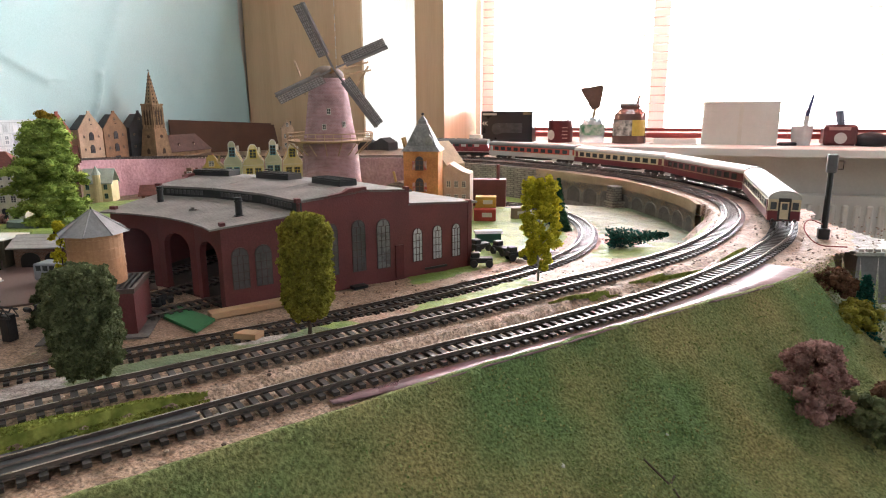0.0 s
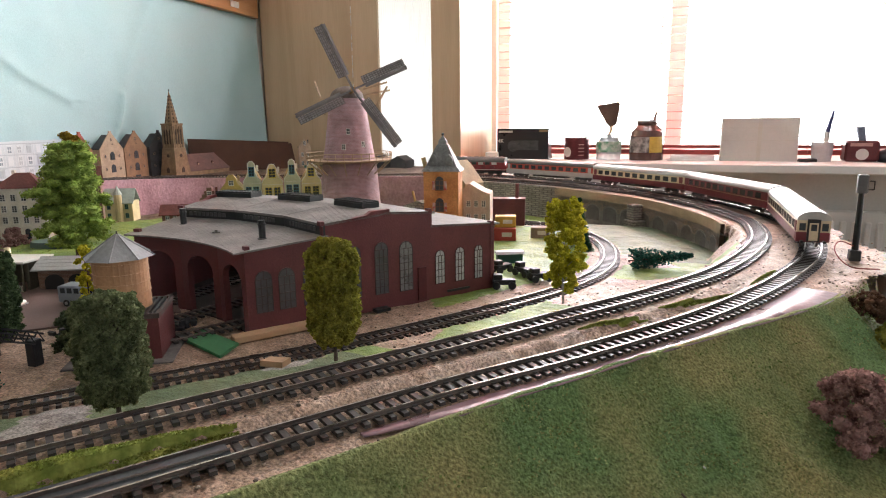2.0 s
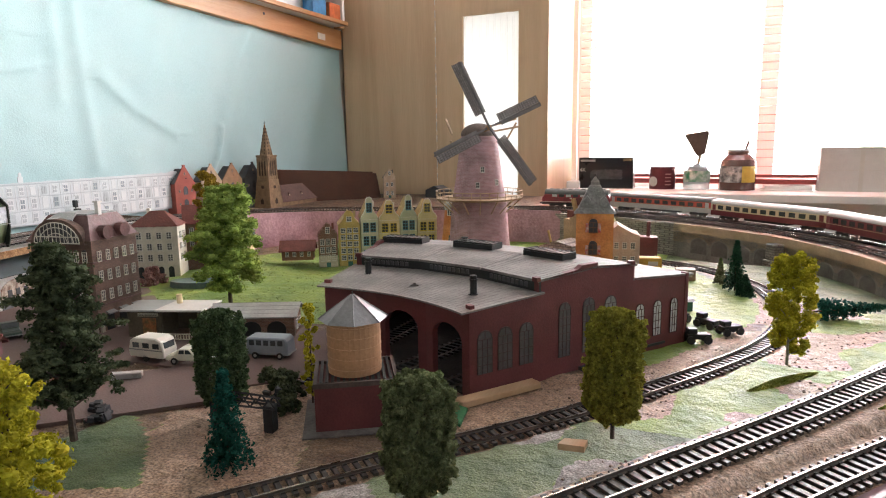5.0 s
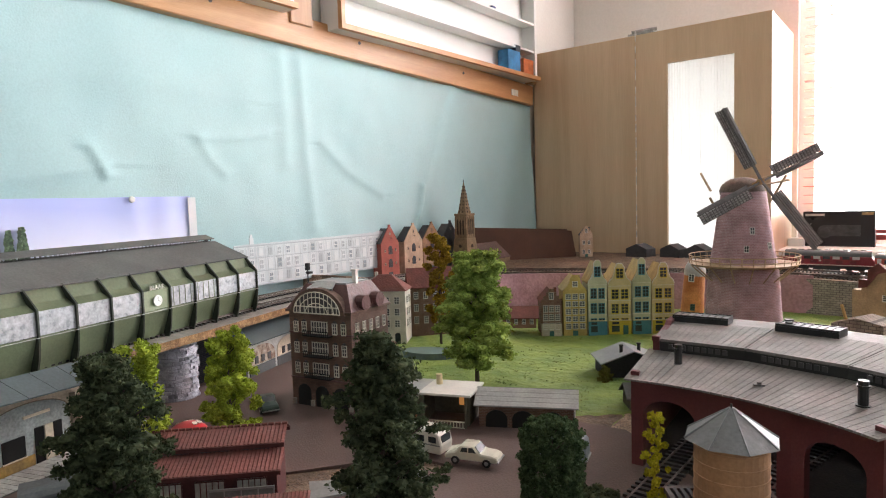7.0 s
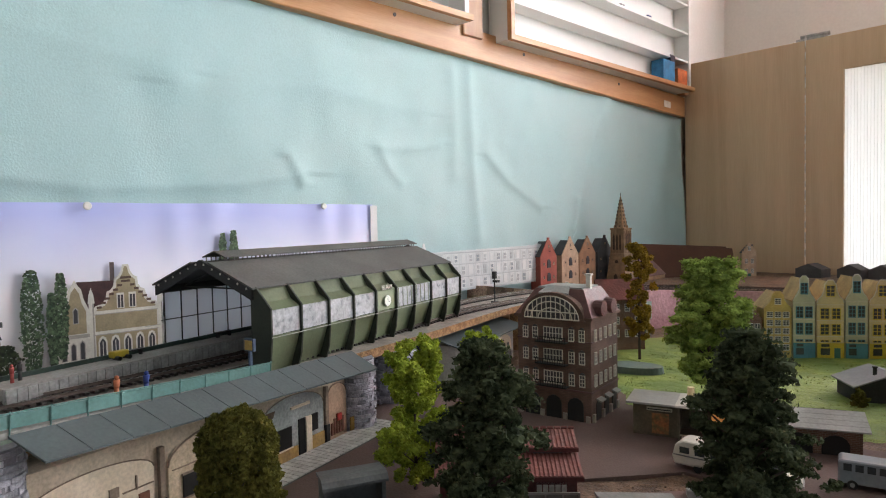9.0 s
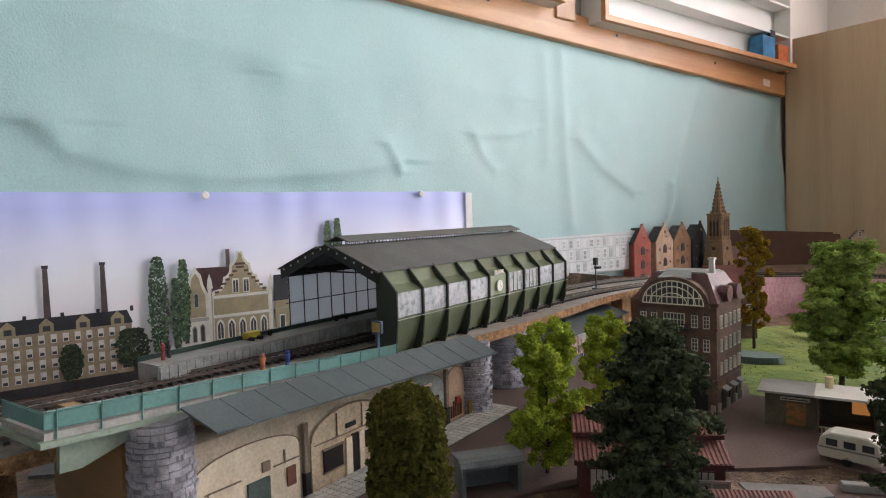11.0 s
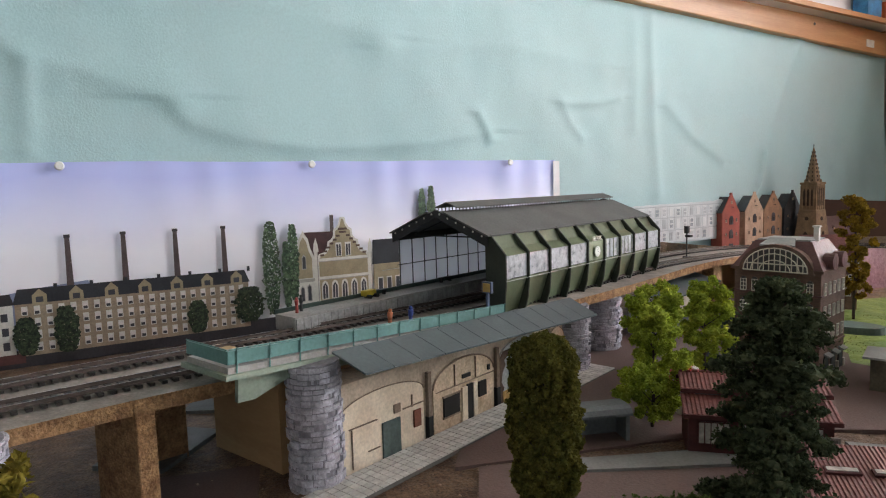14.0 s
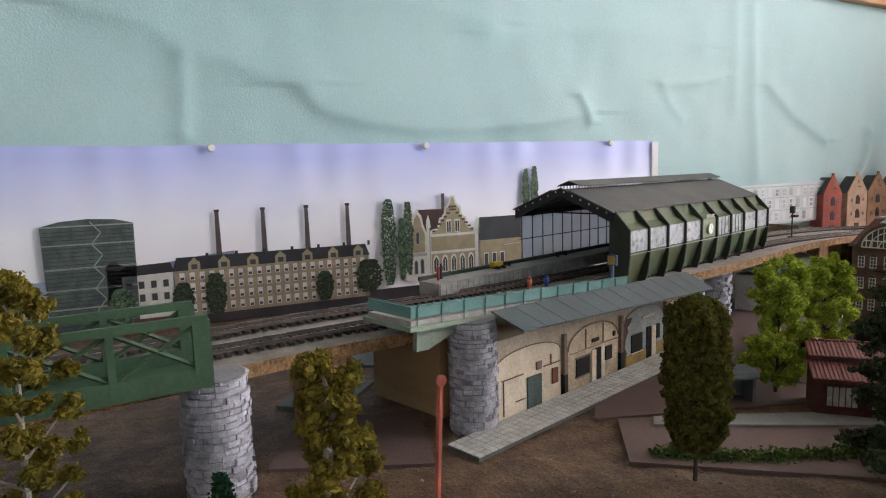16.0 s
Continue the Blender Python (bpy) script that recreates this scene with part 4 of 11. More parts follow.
bm = wall_strip(i_stone - 1, i_mauve, -0.026, 0.004, 0.006, 0.006)
tagged(obj("mauve_retaining_wall", bm, M_PINKWALL), "crumpled mauve paper retaining wall behind the village", "retaining wall")

# ---- engine shed: a three-road roundhouse ----
M_SHED = mat("dark_red_shed_wall", (0.145, 0.036, 0.036), 0.6, 0.22, 40, 0.15, fine=600)
M_SHEDROOF = mat("weathered_grey_roof", (0.225, 0.205, 0.19), 0.72, 0.3, 30, 0.2, col2=(0.145, 0.13, 0.12))
M_BLACKP = mat("black_plastic", (0.025, 0.025, 0.025), 0.45, 0.2, 60, 0.05)
# Light seen through the shed is painted into the brighter panes.
M_PANE = mat("grey_window_pane", (0.50, 0.52, 0.53), 0.25, 0.25, 40, 0.0, spec=0.7)
M_PANE_D = mat("dull_window_pane", (0.075, 0.07, 0.072), 0.35, 0.3, 40, 0.0, spec=0.6)
M_PANE_M = mat("dim_backlit_pane", (0.20, 0.20, 0.20), 0.3, 0.3, 40, 0.0, spec=0.6)
CX, CY, RI, RO, A0, A1 = -0.540, 0.243, 0.270, 0.556, 55.4, 95.6
shed = thing("engine_shed", place(CX, CY), "dark red three-road roundhouse engine shed with grey roof", "engine shed")


def pol(r, a, z):
    return V(r * math.cos(radians(a)), r * math.sin(radians(a)), z)


SIDE = [(RI, -0.002), (RI, 0.0790), (0.346, 0.0848), (0.346, 0.0955), (0.394, 0.1005), (0.400, 0.1040), (0.420, 0.1045), (0.420, 0.1015), (0.471, 0.0975), (0.471, 0.0830), (RO, 0.0760), (RO, -0.002)]


def arch_window(w, h, cols, rows):
    """Pane and glazing bars of a round-headed window standing in x and z."""
    bm = BM()
    arc = [(-w / 2 * math.cos(t), h - w / 2 + w / 2 * math.sin(t)) for t in np.linspace(0, math.pi, 7)]
    prism(bm, [(-w / 2, 0)] + arc + [(w / 2, 0)], 0.0008, mi=0)
    xs, zs = [], []
    for i in range(cols + 1):
        c = -w / 2 + i * w / cols
        xs += [c - 0.0003, c + 0.0003]
    hs = h - w / 2
    for j in range(rows):
        c = j * hs / (rows - 1)
        zs += [c - 0.0003, c + 0.0003]
    lattice(bm, xs, zs, -0.0004, 0.0008)
    ring = [(x * 1.04, hs + (z - hs) * 1.04) for x, z in arc] + [(x * 0.93, hs + (z - hs) * 0.93) for x, z in arc[::-1]]
    prism(bm, ring, 0.0012, m=Matrix.Translation((0, -0.0004, 0)), mi=1)
    box(bm, 0.0006, 0.0012, w / 2, 0, 0.0002, hs, mi=1)
    return bm


for ang, side in ((A0, 1), (A1, -1)):
    t = V(-math.sin(radians(ang)), math.cos(radians(ang)), 0)
    bm = BM()
    mm = Matrix(((math.cos(radians(ang)), -math.sin(radians(ang)), 0, 0), (math.sin(radians(ang)), math.cos(radians(ang)), 0, 0), (0, 0, 1, 0), (0, 0, 0, 1)))
    prism(bm, SIDE, 0.006 * side, m=mm)
    w = part("side_wall", bm, M_SHED, shed)
    if side == 1:
        # openings of the side that faces the yard
        specs = [(0.286, 0.020, 0.0155, 0.039, 3, 5, M_PANE_D), (0.308, 0.020, 0.0155, 0.039, 3, 5, M_PANE_D), (0.332, 0.020, 0.0155, 0.039, 3, 5, M_PANE_D), (0.378, 0.018, 0.014, 0.053, 3, 7, M_PANE_D),
                 (0.4088, 0.0175, 0.015, 0.054, 3, 7, M_PANE_D), (0.438, 0.0165, 0.0155, 0.053, 3, 7, M_PANE_M), (0.4807, 0.0175, 0.012, 0.037, 3, 5, M_PANE),
                 (0.507, 0.0168, 0.012, 0.038, 3, 5, M_PANE), (0.533, 0.016, 0.011, 0.038, 3, 5, M_PANE)]
        for r, z, ww, hh, c, rw, pm in specs:
            part("window", arch_window(ww, hh, c, rw), [pm, mat("dark_glazing_bar", (0.06, 0.02, 0.02), 0.6, 0.2, 60, 0) if pm is M_PANE else mat("dull_glazing_bar", (0.075, 0.05, 0.05), 0.6, 0.2, 60, 0)], shed, m=mm @ pose(r, -0.0006, z))
        bm = BM()
        box(bm, 0.010, 0.002, 0.036, 0.457, -0.001, 0.003)
        part("door", bm, mat("brown_shed_door", (0.10, 0.02, 0.02), 0.7, 0.2, 60, 0.1), shed, m=mm)
        bm = BM()
        box(bm, 0.030, 0.0016, 0.0024, 0.505, -0.0008, 0.006)
        part("plinth_vent", bm, M_BLACKP, shed, m=mm)
        bm = BM()
        box(bm, 0.016, 0.010, 0.006, 0.405, -0.005, -0.002)
        part("wall_hatch", bm, M_BLACKP, shed, m=mm)
    for r, z in ((RI + 0.003, 0.080), (0.346, 0.0955), (0.469, 0.0975), (RO - 0.003, 0.076)):
        bm = BM()
        box(bm, 0.0045, 0.007, 0.0042, r, 0.003 * side, z - 0.001)
        part("pilaster_cap", bm, M_SHED, shed, m=mm)
nb, step = 3, (A1 - A0) / 3
for k in range(nb):
    a, b = A0 + k * step, A0 + (k + 1) * step
    p, q = pol(RI, a, 0), pol(RI, b, 0)
    wdt = (q - p).length
    mm = Matrix.Translation(p) @ pose(0, 0, 0, 0, 0, math.degrees(math.atan2(q.y - p.y, q.x - p.x)))
    hw, top = 0.0215, 0.062
    c = wdt / 2
    arc = [(c - hw * math.cos(t), top - hw * 0.7 + hw * 0.7 * math.sin(t)) for t in np.linspace(0, math.pi, 11)]
    bm = BM()
    prism(bm, [(0, -0.002), (c - hw, -0.002)] + arc + [(c + hw, -0.002), (wdt, -0.002), (wdt, 0.079), (0, 0.079)], -0.006, m=mm)
    part("front_wall", bm, M_SHED, shed)
    p2, q2 = pol(RO, a, 0), pol(RO, b, 0)
    w2 = (q2 - p2).length
    m2 = Matrix.Translation(p2) @ pose(0, 0, 0, 0, 0, math.degrees(math.atan2(q2.y - p2.y, q2.x - p2.x)))
    bm = BM()
    box(bm, w2, 0.006, 0.0765, w2 / 2, 0.003, -0.002, m=m2)
    part("back_wall", bm, M_SHED, shed)
    for j in range(3):
        part("window", arch_window(0.016, 0.045, 3, 6), [M_PANE, M_BLACKP], shed, m=m2 @ pose(w2 * (0.22 + 0.28 * j), 0.007, 0.014))
    # roof of this bay, board by board on the low side
    lo_a, hi_a = a - (0.8 if k == 0 else 0), b + (0.8 if k == 2 else 0)
    nbrd = 12
    for i in range(nbrd):
        u0, u1 = lo_a + (hi_a - lo_a) * i / nbrd, lo_a + (hi_a - lo_a) * (i + 1) / nbrd - 0.08
        bm = BM()
        vs = [pol(RI - 0.010, u0, 0.0775), pol(RI - 0.010, u1, 0.0775), pol(0.350, u1, 0.0838), pol(0.350, u0, 0.0838)]
        lower = [bm.verts.new(v) for v in vs]
        upper = [bm.verts.new(v + V(0, 0, 0.0016)) for v in vs]
        bm.faces.new(upper)
        for e in range(4):
            bm.faces.new((lower[e], lower[(e + 1) % 4], upper[(e + 1) % 4], upper[e]))
        bm.faces.new(lower[::-1])
        part("roof_board", bm, M_SHEDROOF, shed)
    bm = BM()
    for r0, z0, r1, z1 in ((0.346, 0.0940, 0.418, 0.0992), (0.418, 0.0992, 0.475, 0.0948), (0.470, 0.0805, RO + 0.008, 0.0745)):
        vs = [pol(r0, a, z0), pol(r0, b - 0.15, z0), pol(r1, b - 0.15, z1), pol(r1, a, z1)]
        lower, upper = [bm.verts.new(v) for v in vs], [bm.verts.new(v + V(0, 0, 0.0025)) for v in vs]
        bm.faces.new(upper)
        bm.faces.new(lower[::-1])
        for e in range(4):
            bm.faces.new((lower[e], lower[(e + 1) % 4], upper[(e + 1) % 4], upper[e]))
    part("upper_roof", bm, M_SHEDROOF, shed)
    bm = BM()
    for i in range(14):
        box(bm, 0.0004, 0.070, 0.0004, 0, 0, 0.0, m=Matrix.Translation(pol(0.382, a + (b - a) * (i + 0.5) / 14, 0.0990)) @ pose(0, 0, 0, 4.1, 0, a + (b - a) * (i + 0.5) / 14 - 90))
    part("roof_seam", bm, M_SHEDROOF, shed)
    # clerestory strip with small panes
    p3, q3 = pol(0.349, a, 0.0835), pol(0.349, b, 0.0835)
    w3 = (q3 - p3).length
    m3 = Matrix.Translation(p3) @ pose(0, 0, 0, 0, 0, math.degrees(math.atan2(q3.y - p3.y, q3.x - p3.x)))
    bm = BM()
    box(bm, w3, 0.004, 0.0116, w3 / 2, 0, 0, m=m3)
    part("clerestory", bm, M_BLACKP, shed, "black clerestory strip")
    for i in range(9):
        bm = BM()
        box(bm, 0.0042, 0.001, 0.0046, w3 / 2 - 0.024 + i * 0.006, 0.0024, 0.0042, m=m3)
        part("clerestory_pane", bm, M_PANE_D, shed)
    # roof light
    mid = (a + b) / 2 + 2.4
    m4 = Matrix.Translation(pol(0.421, mid, 0.1012)) @ pose(0, 0, 0, 0, 0, mid - 90)
    sk = BM()
    lx, lz = [], []
    for i in range(9):
        lx += [-0.0262 + i * 0.00655 - 0.0006, -0.0262 + i * 0.00655 + 0.0006]
    lattice(sk, lx, [-0.0105, -0.0092, 0.0092, 0.0105], -0.0072, -0.0055, 0)
    bmesh.ops.transform(sk, matrix=m4 @ pose(0, 0, 0, -90, 0, 0), verts=sk.verts[:])
    box(sk, 0.0535, 0.022, 0.0054, 0, 0, 0, m=m4)
    lightbox = part("roof_light", sk, M_BLACKP, shed, "black framed roof light")
    bm = BM()
    box(bm, 0.052, 0.019, 0.001, 0, 0, 0.0055, m=m4)
    part("pane", bm, M_PANE_D, lightbox)
bm = BM()
slab(bm, [(pol(r, u, 0).x, pol(r, u, 0).y) for r, u in [(RI, A0 + 1), (RI, A0 + step), (RI, A0 + 2 * step), (RI, A1 - 1), (RO, A1 - 1), (RO, A0 + 2 * step), (RO, A0 + step), (RO, A0 + 1)]], 0.0006, 0.002)
part("floor", bm, mat("dark_shed_floor", (0.05, 0.04, 0.035), 0.9, 0.4, 50, 0.3), shed)
for i, (x, y) in enumerate(((-0.401, 0.512), (-0.541, 0.558), (-0.47, 0.66))):
    bm = BM()
    cyl(bm, 0.0034, 0.0034, 0.020 if i < 2 else 0.014, x - CX, y - CY, 0.080 if i < 2 else 0.095, 12)
    cyl(bm, 0.0048, 0.0048, 0.0018, x - CX, y - CY, 0.081 if i < 2 else 0.096, 12)
    cyl(bm, 0.0042, 0.0042, 0.0012, x - CX, y - CY, (0.080 if i < 2 else 0.095) + 0.0155, 12)
    part("chimney", bm, M_BLACKP, shed, "black smoke vent")
bm = BM()
box(bm, 0.008, 0.004, 0.0012, -0.470 - CX, 0.528 - CY, 0.0815, rz=20)
box(bm, 0.003, 0.003, 0.002, -0.470 - CX, 0.528 - CY, 0.0825, rz=20)
part("roof_hatch", bm, M_SHEDROOF, shed)
# stall tracks and ash pits of dark metal
for k in range(3):
    a = A0 + (k + 0.5) * step
    t = thing("stall_track", place(CX, CY, 0.0), "dark stall track running into the engine shed", "railway track", "stall tracks of the engine shed")
    for off in (-0.00825, 0.00825):
        bm = BM()
        pa, pb = pol(0.19, a, 0.0045), pol(0.52, a, 0.0045)
        tt = pol(1, a + 90, 0) * off
        rod(bm, pa + tt, pb + tt, 0.0011, 4)
        part("rail", bm, M_RAILSIDE, t)
    sl = None
    for i in range(40):
        mm = Matrix.Translation(pol(0.192 + i * 0.0083, a, 0.0022)) @ pose(0, 0, 0, 0, 0, a)
        if sl is None:
            bm = BM()
            box(bm, 0.0035, 0.028, 0.002)
            sl = part("sleeper", bm, M_SLEEPER, t, m=mm).data
        else:
            share("sleeper", sl, t, mm)

# ---- water tower beside the shed ----
wt = thing("water_tower", pose(-0.460, 0.398, 0, 0, 0, 33), "water tower with tan tank on a dark red brick base", "water tower")
bm = BM()
box(bm, 0.064, 0.056, 0.038, 0, 0, -0.001)
part("base", bm, M_SHED, wt)
bm = BM()
box(bm, 0.084, 0.076, 0.0012, 0, 0, 0)
part("footing", bm, mat("grey_footing", (0.18, 0.16, 0.15), 0.9, 0.3, 50, 0.2), wt)
bm = BM()
for yy in (-0.027, 0.027):
    box(bm, 0.066, 0.003, 0.004, 0, yy, 0.036)
for xx in (-0.0315, 0.0315):
    box(bm, 0.003, 0.051, 0.004, xx, 0, 0.036)
part("rim", bm, mat("dark_rim", (0.10, 0.07, 0.06), 0.7, 0.3, 60, 0.1), wt)
for i in range(13):
    bm = BM()
    box(bm, 0.0022, 0.052, 0.0028, -0.027 + i * 0.0045, 0, 0.0375)
    part("slat", bm, M_BLACKP, wt)
bm = BM()
cyl(bm, 0.0215, 0.0215, 0.044, 0, 0, 0.0405, 32)
part("tank", bm, mat("tan_tank", (0.47, 0.25, 0.13), 0.55, 0.2, 40, 0.1), wt, "tan cylindrical tank", smooth=False)
for i in range(5):
    bm = BM()
    cyl(bm, 0.0219, 0.0219, 0.0009, 0, 0, 0.045 + i * 0.0085, 32)
    part("hoop", bm, MATS["tan_tank"], wt)
bm = BM()
cyl(bm, 0.028, 0.0012, 0.019, 0, 0, 0.0835, 8)
rf = part("roof", bm, mat("light_grey_slate", (0.23, 0.23, 0.235), 0.45, 0.2, 60, 0.15), wt, "pale grey eight-sided roof")
for i in range(8):
    bm = BM()
    a = radians(i * 45)
    rod(bm, (0.028 * math.cos(a), 0.028 * math.sin(a), 0.0838), (0.001 * math.cos(a), 0.001 * math.sin(a), 0.1025), 0.0006, 5)
    part("roof_rib", bm, MATS["light_grey_slate"], rf)
bm = BM()
rod(bm, (0, 0, 0.101), (0, 0, 0.105), 0.0006, 6)
part("finial", bm, M_BLACKP, wt)

# ---- viaduct, platform and station hall ----
HO, HU = V(-1.034, 0.183, 0), V(-0.303, 0.953, 0)
HV = V(-0.953, -0.303, 0)
HM = Matrix(((HU.x, HV.x, 0, HO.x), (HU.y, HV.y, 0, HO.y), (0, 0, 1, 0), (0, 0, 0, 1)))
M_HALLGREEN = mat("olive_green_metal", (0.27, 0.315, 0.19), 0.5, 0.15, 30, 0.08)
M_HALLROOF = mat("dark_felt_roof", (0.12, 0.12, 0.112), 0.75, 0.25, 25, 0.2)
M_HALLDARK = mat("blackish_steel", (0.022, 0.022, 0.021), 0.5, 0.2, 50, 0.05)
# Pale streaks paint the light reflected in the hall's side glazing.
M_HALLGLAZE = mat("reflection_streaked_glazing", (0.52, 0.53, 0.55), 0.3, 0.3, 160, 0.05, col2=(0.34, 0.355, 0.37), spec=0.6)
M_MILKY = bpy.data.materials.new("milky_rear_pane")
M_MILKY.use_nodes = True
mnt = M_MILKY.node_tree
mtr = mnt.nodes.new("ShaderNodeBsdfTranslucent")
mtr.inputs["Color"].default_value = (0.88, 0.89, 0.92, 1)
mmx = mnt.nodes.new("ShaderNodeMixShader")
mmx.inputs[0].default_value = 0.8
mnt.nodes["Principled BSDF"].inputs["Base Color"].default_value = (0.80, 0.81, 0.84, 1)
mnt.links.new(mnt.nodes["Principled BSDF"].outputs[0], mmx.inputs[1])
mnt.links.new(mtr.outputs[0], mmx.inputs[2])
mnt.links.new(mmx.outputs[0], mnt.nodes["Material Output"].inputs[0])
M_TEAL = mat("teal_painted_girder", (0.135, 0.285, 0.265), 0.5, 0.2, 30, 0.08)
M_PALEGREEN = mat("pale_green_girder", (0.27, 0.33, 0.26), 0.6, 0.2, 30, 0.1)
M_PLAT = mat("grey_platform", (0.36, 0.345, 0.325), 0.8, 0.25, 40, 0.2)
M_CORK = mat("raw_chipboard_edge", (0.42, 0.25, 0.12), 0.9, 0.6, 120, 0.8, col2=(0.24, 0.13, 0.06), fine=500)

deck = structure(new("viaduct_deck"), "raised chipboard viaduct deck carrying the main line", "viaduct")
deck_l = LINE_TRAIN[int(np.argmax((LINE_TRAIN[:, 0] < -1.0) & (LINE_TRAIN[:, 1] < 1.12) & (np.arange(len(LINE_TRAIN)) > len(LINE_TRAIN) // 2))):]
bm = BM()
lo, hi = offset(deck_l, 0.092), offset(deck_l, -0.028)
rows = []
for a, b in zip(lo, hi):
    z = a[2] - 0.006
    rows.append([bm.verts.new(v) for v in ((a[0], a[1], z), (b[0], b[1], z), (b[0], b[1], z - 0.010), (a[0], a[1], z - 0.010))])
for r, s in zip(rows, rows[1:]):
    for k in range(4):
        f = bm.faces.new((r[k], s[k], s[(k + 1) % 4], r[(k + 1) % 4]))
        f.material_index = 0 if k == 0 else 1
part("deck", bm, [mat("grey_deck_top", (0.33, 0.295, 0.26), 0.9, 0.3, 60, 0.3), M_CORK], deck)

hall = thing("station_hall", HM, "dark green steel station hall with glazed sides on the viaduct", "station hall")
HL, HW, NB = 0.377, 0.132, 9
bm = BM()
ridge_v = HW / 2
for v0, z0, v1, z1 in ((-0.003, 0.160, ridge_v - 0.012, 0.183), (HW + 0.003, 0.160, ridge_v + 0.012, 0.183)):
    lowv = [bm.verts.new(p) for p in ((-0.004, v0, z0), (HL + 0.004, v0, z0), (HL + 0.004, v1, z1), (-0.004, v1, z1))]
    upv = [bm.verts.new(v.co + V(0, 0, 0.0014)) for v in lowv]
    bm.faces.new(upv)
    bm.faces.new(lowv[::-1])
    for e in range(4):
        bm.faces.new((lowv[e], lowv[(e + 1) % 4], upv[(e + 1) % 4], upv[e]))
part("roof", bm, M_HALLROOF, hall)
bm = BM()
prism(bm, [(-0.016, 0.1875), (0, 0.193), (0.016, 0.1875), (0.016, 0.1885), (0, 0.1942), (-0.016, 0.1885)], HL - 0.016, m=Matrix.Translation((0.014, ridge_v, 0)) @ pose(0, 0, 0, 0, 0, -90))
lantern = part("ridge_lantern", bm, M_HALLROOF, hall, "raised ridge vent")
bar = None
for i in range(60):
    for s in (-0.0125, 0.0125):
        mm = place(0.016 + i * (HL - 0.022) / 59, ridge_v + s, 0.1825)
        if bar is None:
            bm = BM()
            box(bm, 0.0008, 0.0008, 0.006)
            bar = part("vent_bar", bm, M_HALLROOF, lantern, m=mm).data
        else:
            share("vent_bar", bar, lantern, mm)
for s, vb in ((-1, 0.0), (1, HW)):
    o = s * 0.018     # the glazed strip leans out over the deck's edge
    for i in range(NB if s < 0 else 0):
        u0, u1 = i * HL / NB + 0.001, (i + 1) * HL / NB - 0.001
        bm = BM()
        pts = ((vb, 0.1605), (vb + o * 0.42, 0.1475), (vb + o * 1.0, 0.1410))
        for (va, za), (vc, zc) in zip(pts, pts[1:]):
            poly(bm, [(u0, va, za), (u1, va, za), (u1, vc, zc), (u0, vc, zc)])
        r = bmesh.ops.solidify(bm, geom=bm.faces[:], thickness=0.001)
        part("eaves_panel", bm, M_HALLGREEN, hall)
        bm = BM()
        prism(bm, [(u0, 0.1408), (u1, 0.1408), (u1, 0.1180), (u0, 0.1180)], 0.001, m=Matrix.Translation((0, vb + o, 0)))
        if i == 4:
            part("clock_panel", bm, M_HALLGREEN, hall)
        else:
            part("window", bm, M_HALLGLAZE, hall, "hall glazing with pale reflections painted as streaks")
            if i in (5, 6):
                bm = BM()
                for k in range(4):
                    box(bm, 0.0005, 0.0005, 0.0222, u0 + (k + 0.5) * 0.0098, vb + o + s * 0.0006, 0.1183)
                part("glazing_bar", bm, M_HALLGREEN, hall)
        bm = BM()
        poly(bm, [(u0, vb + o, 0.1177), (u1, vb + o, 0.1177), (u1, vb + o * 0.30, 0.082), (u0, vb + o * 0.30, 0.082)])
        bmesh.ops.solidify(bm, geom=bm.faces[:], thickness=0.001)
        part("lower_panel", bm, M_HALLGREEN, hall)
    for i in range(NB + 1 if s < 0 else 0):
        u = min(max(i * HL / NB, 0.001), HL - 0.001)
        bm = BM()
        fin = [(vb - s * 0.004, 0.1625), (vb + o * 0.12, 0.1622), (vb + o * 1.14, 0.1424), (vb + o * 1.14, 0.1155), (vb + o * 1.02, 0.095), (vb + o * 0.80, 0.082), (vb + o * 0.45, 0.0765), (vb, 0.0765), (vb - s * 0.004, 0.09)]
        prism(bm, fin, 0.0018, m=Matrix.Translation((u + 0.0009, 0, 0)) @ pose(0, 0, 0, 0, 0, 90))
        # Rib green is darkened to carry the shade on its unlit faces.
        part("steel_rib", bm, mat("shaded_green_rib", (0.035, 0.042, 0.028), 0.55, 0.2, 50, 0.05), hall, "curved steel rib, green darkened for its unlit side")
    bm = BM()
    rod(bm, (0.0, vb + o * 1.18, 0.1165), (HL, vb + o * 1.18, 0.1165), 0.0004, 5)
    part("hand_wire", bm, mat("pale_wire", (0.5, 0.5, 0.46), 0.5, 0.2, 50, 0), hall)
# end frames: truss with glazing bars on the platform side
for u in (0.0, HL):
    bm = BM()
    gab = [(0, 0.160), (ridge_v, 0.1865), (HW, 0.160), (HW, 0.150), (ridge_v, 0.1785), (0, 0.150)]
    prism(bm, gab, 0.003, m=Matrix.Translation((u, 0, 0)) @ pose(0, 0, 0, 0, 0, 90))
    part("end_truss", bm, M_HALLDARK, hall)
    for k in range(12):
        t = (k + 0.5) / 12
        v = t * HW
        z = 0.1585 + (1 - abs(2 * t - 1)) * 0.0255
        bm = BM()
        cyl(bm, 0.0011, 0.0011, 0.0008, seg=8, m=pose(u - (0.0034 if u == 0 else -0.001), v, z, 0, 90, 0))
        part("rivet_lamp", bm, mat("cream_dot", (0.6, 0.58, 0.5), 0.5, 0.1, 50, 0), hall)
bm = BM()
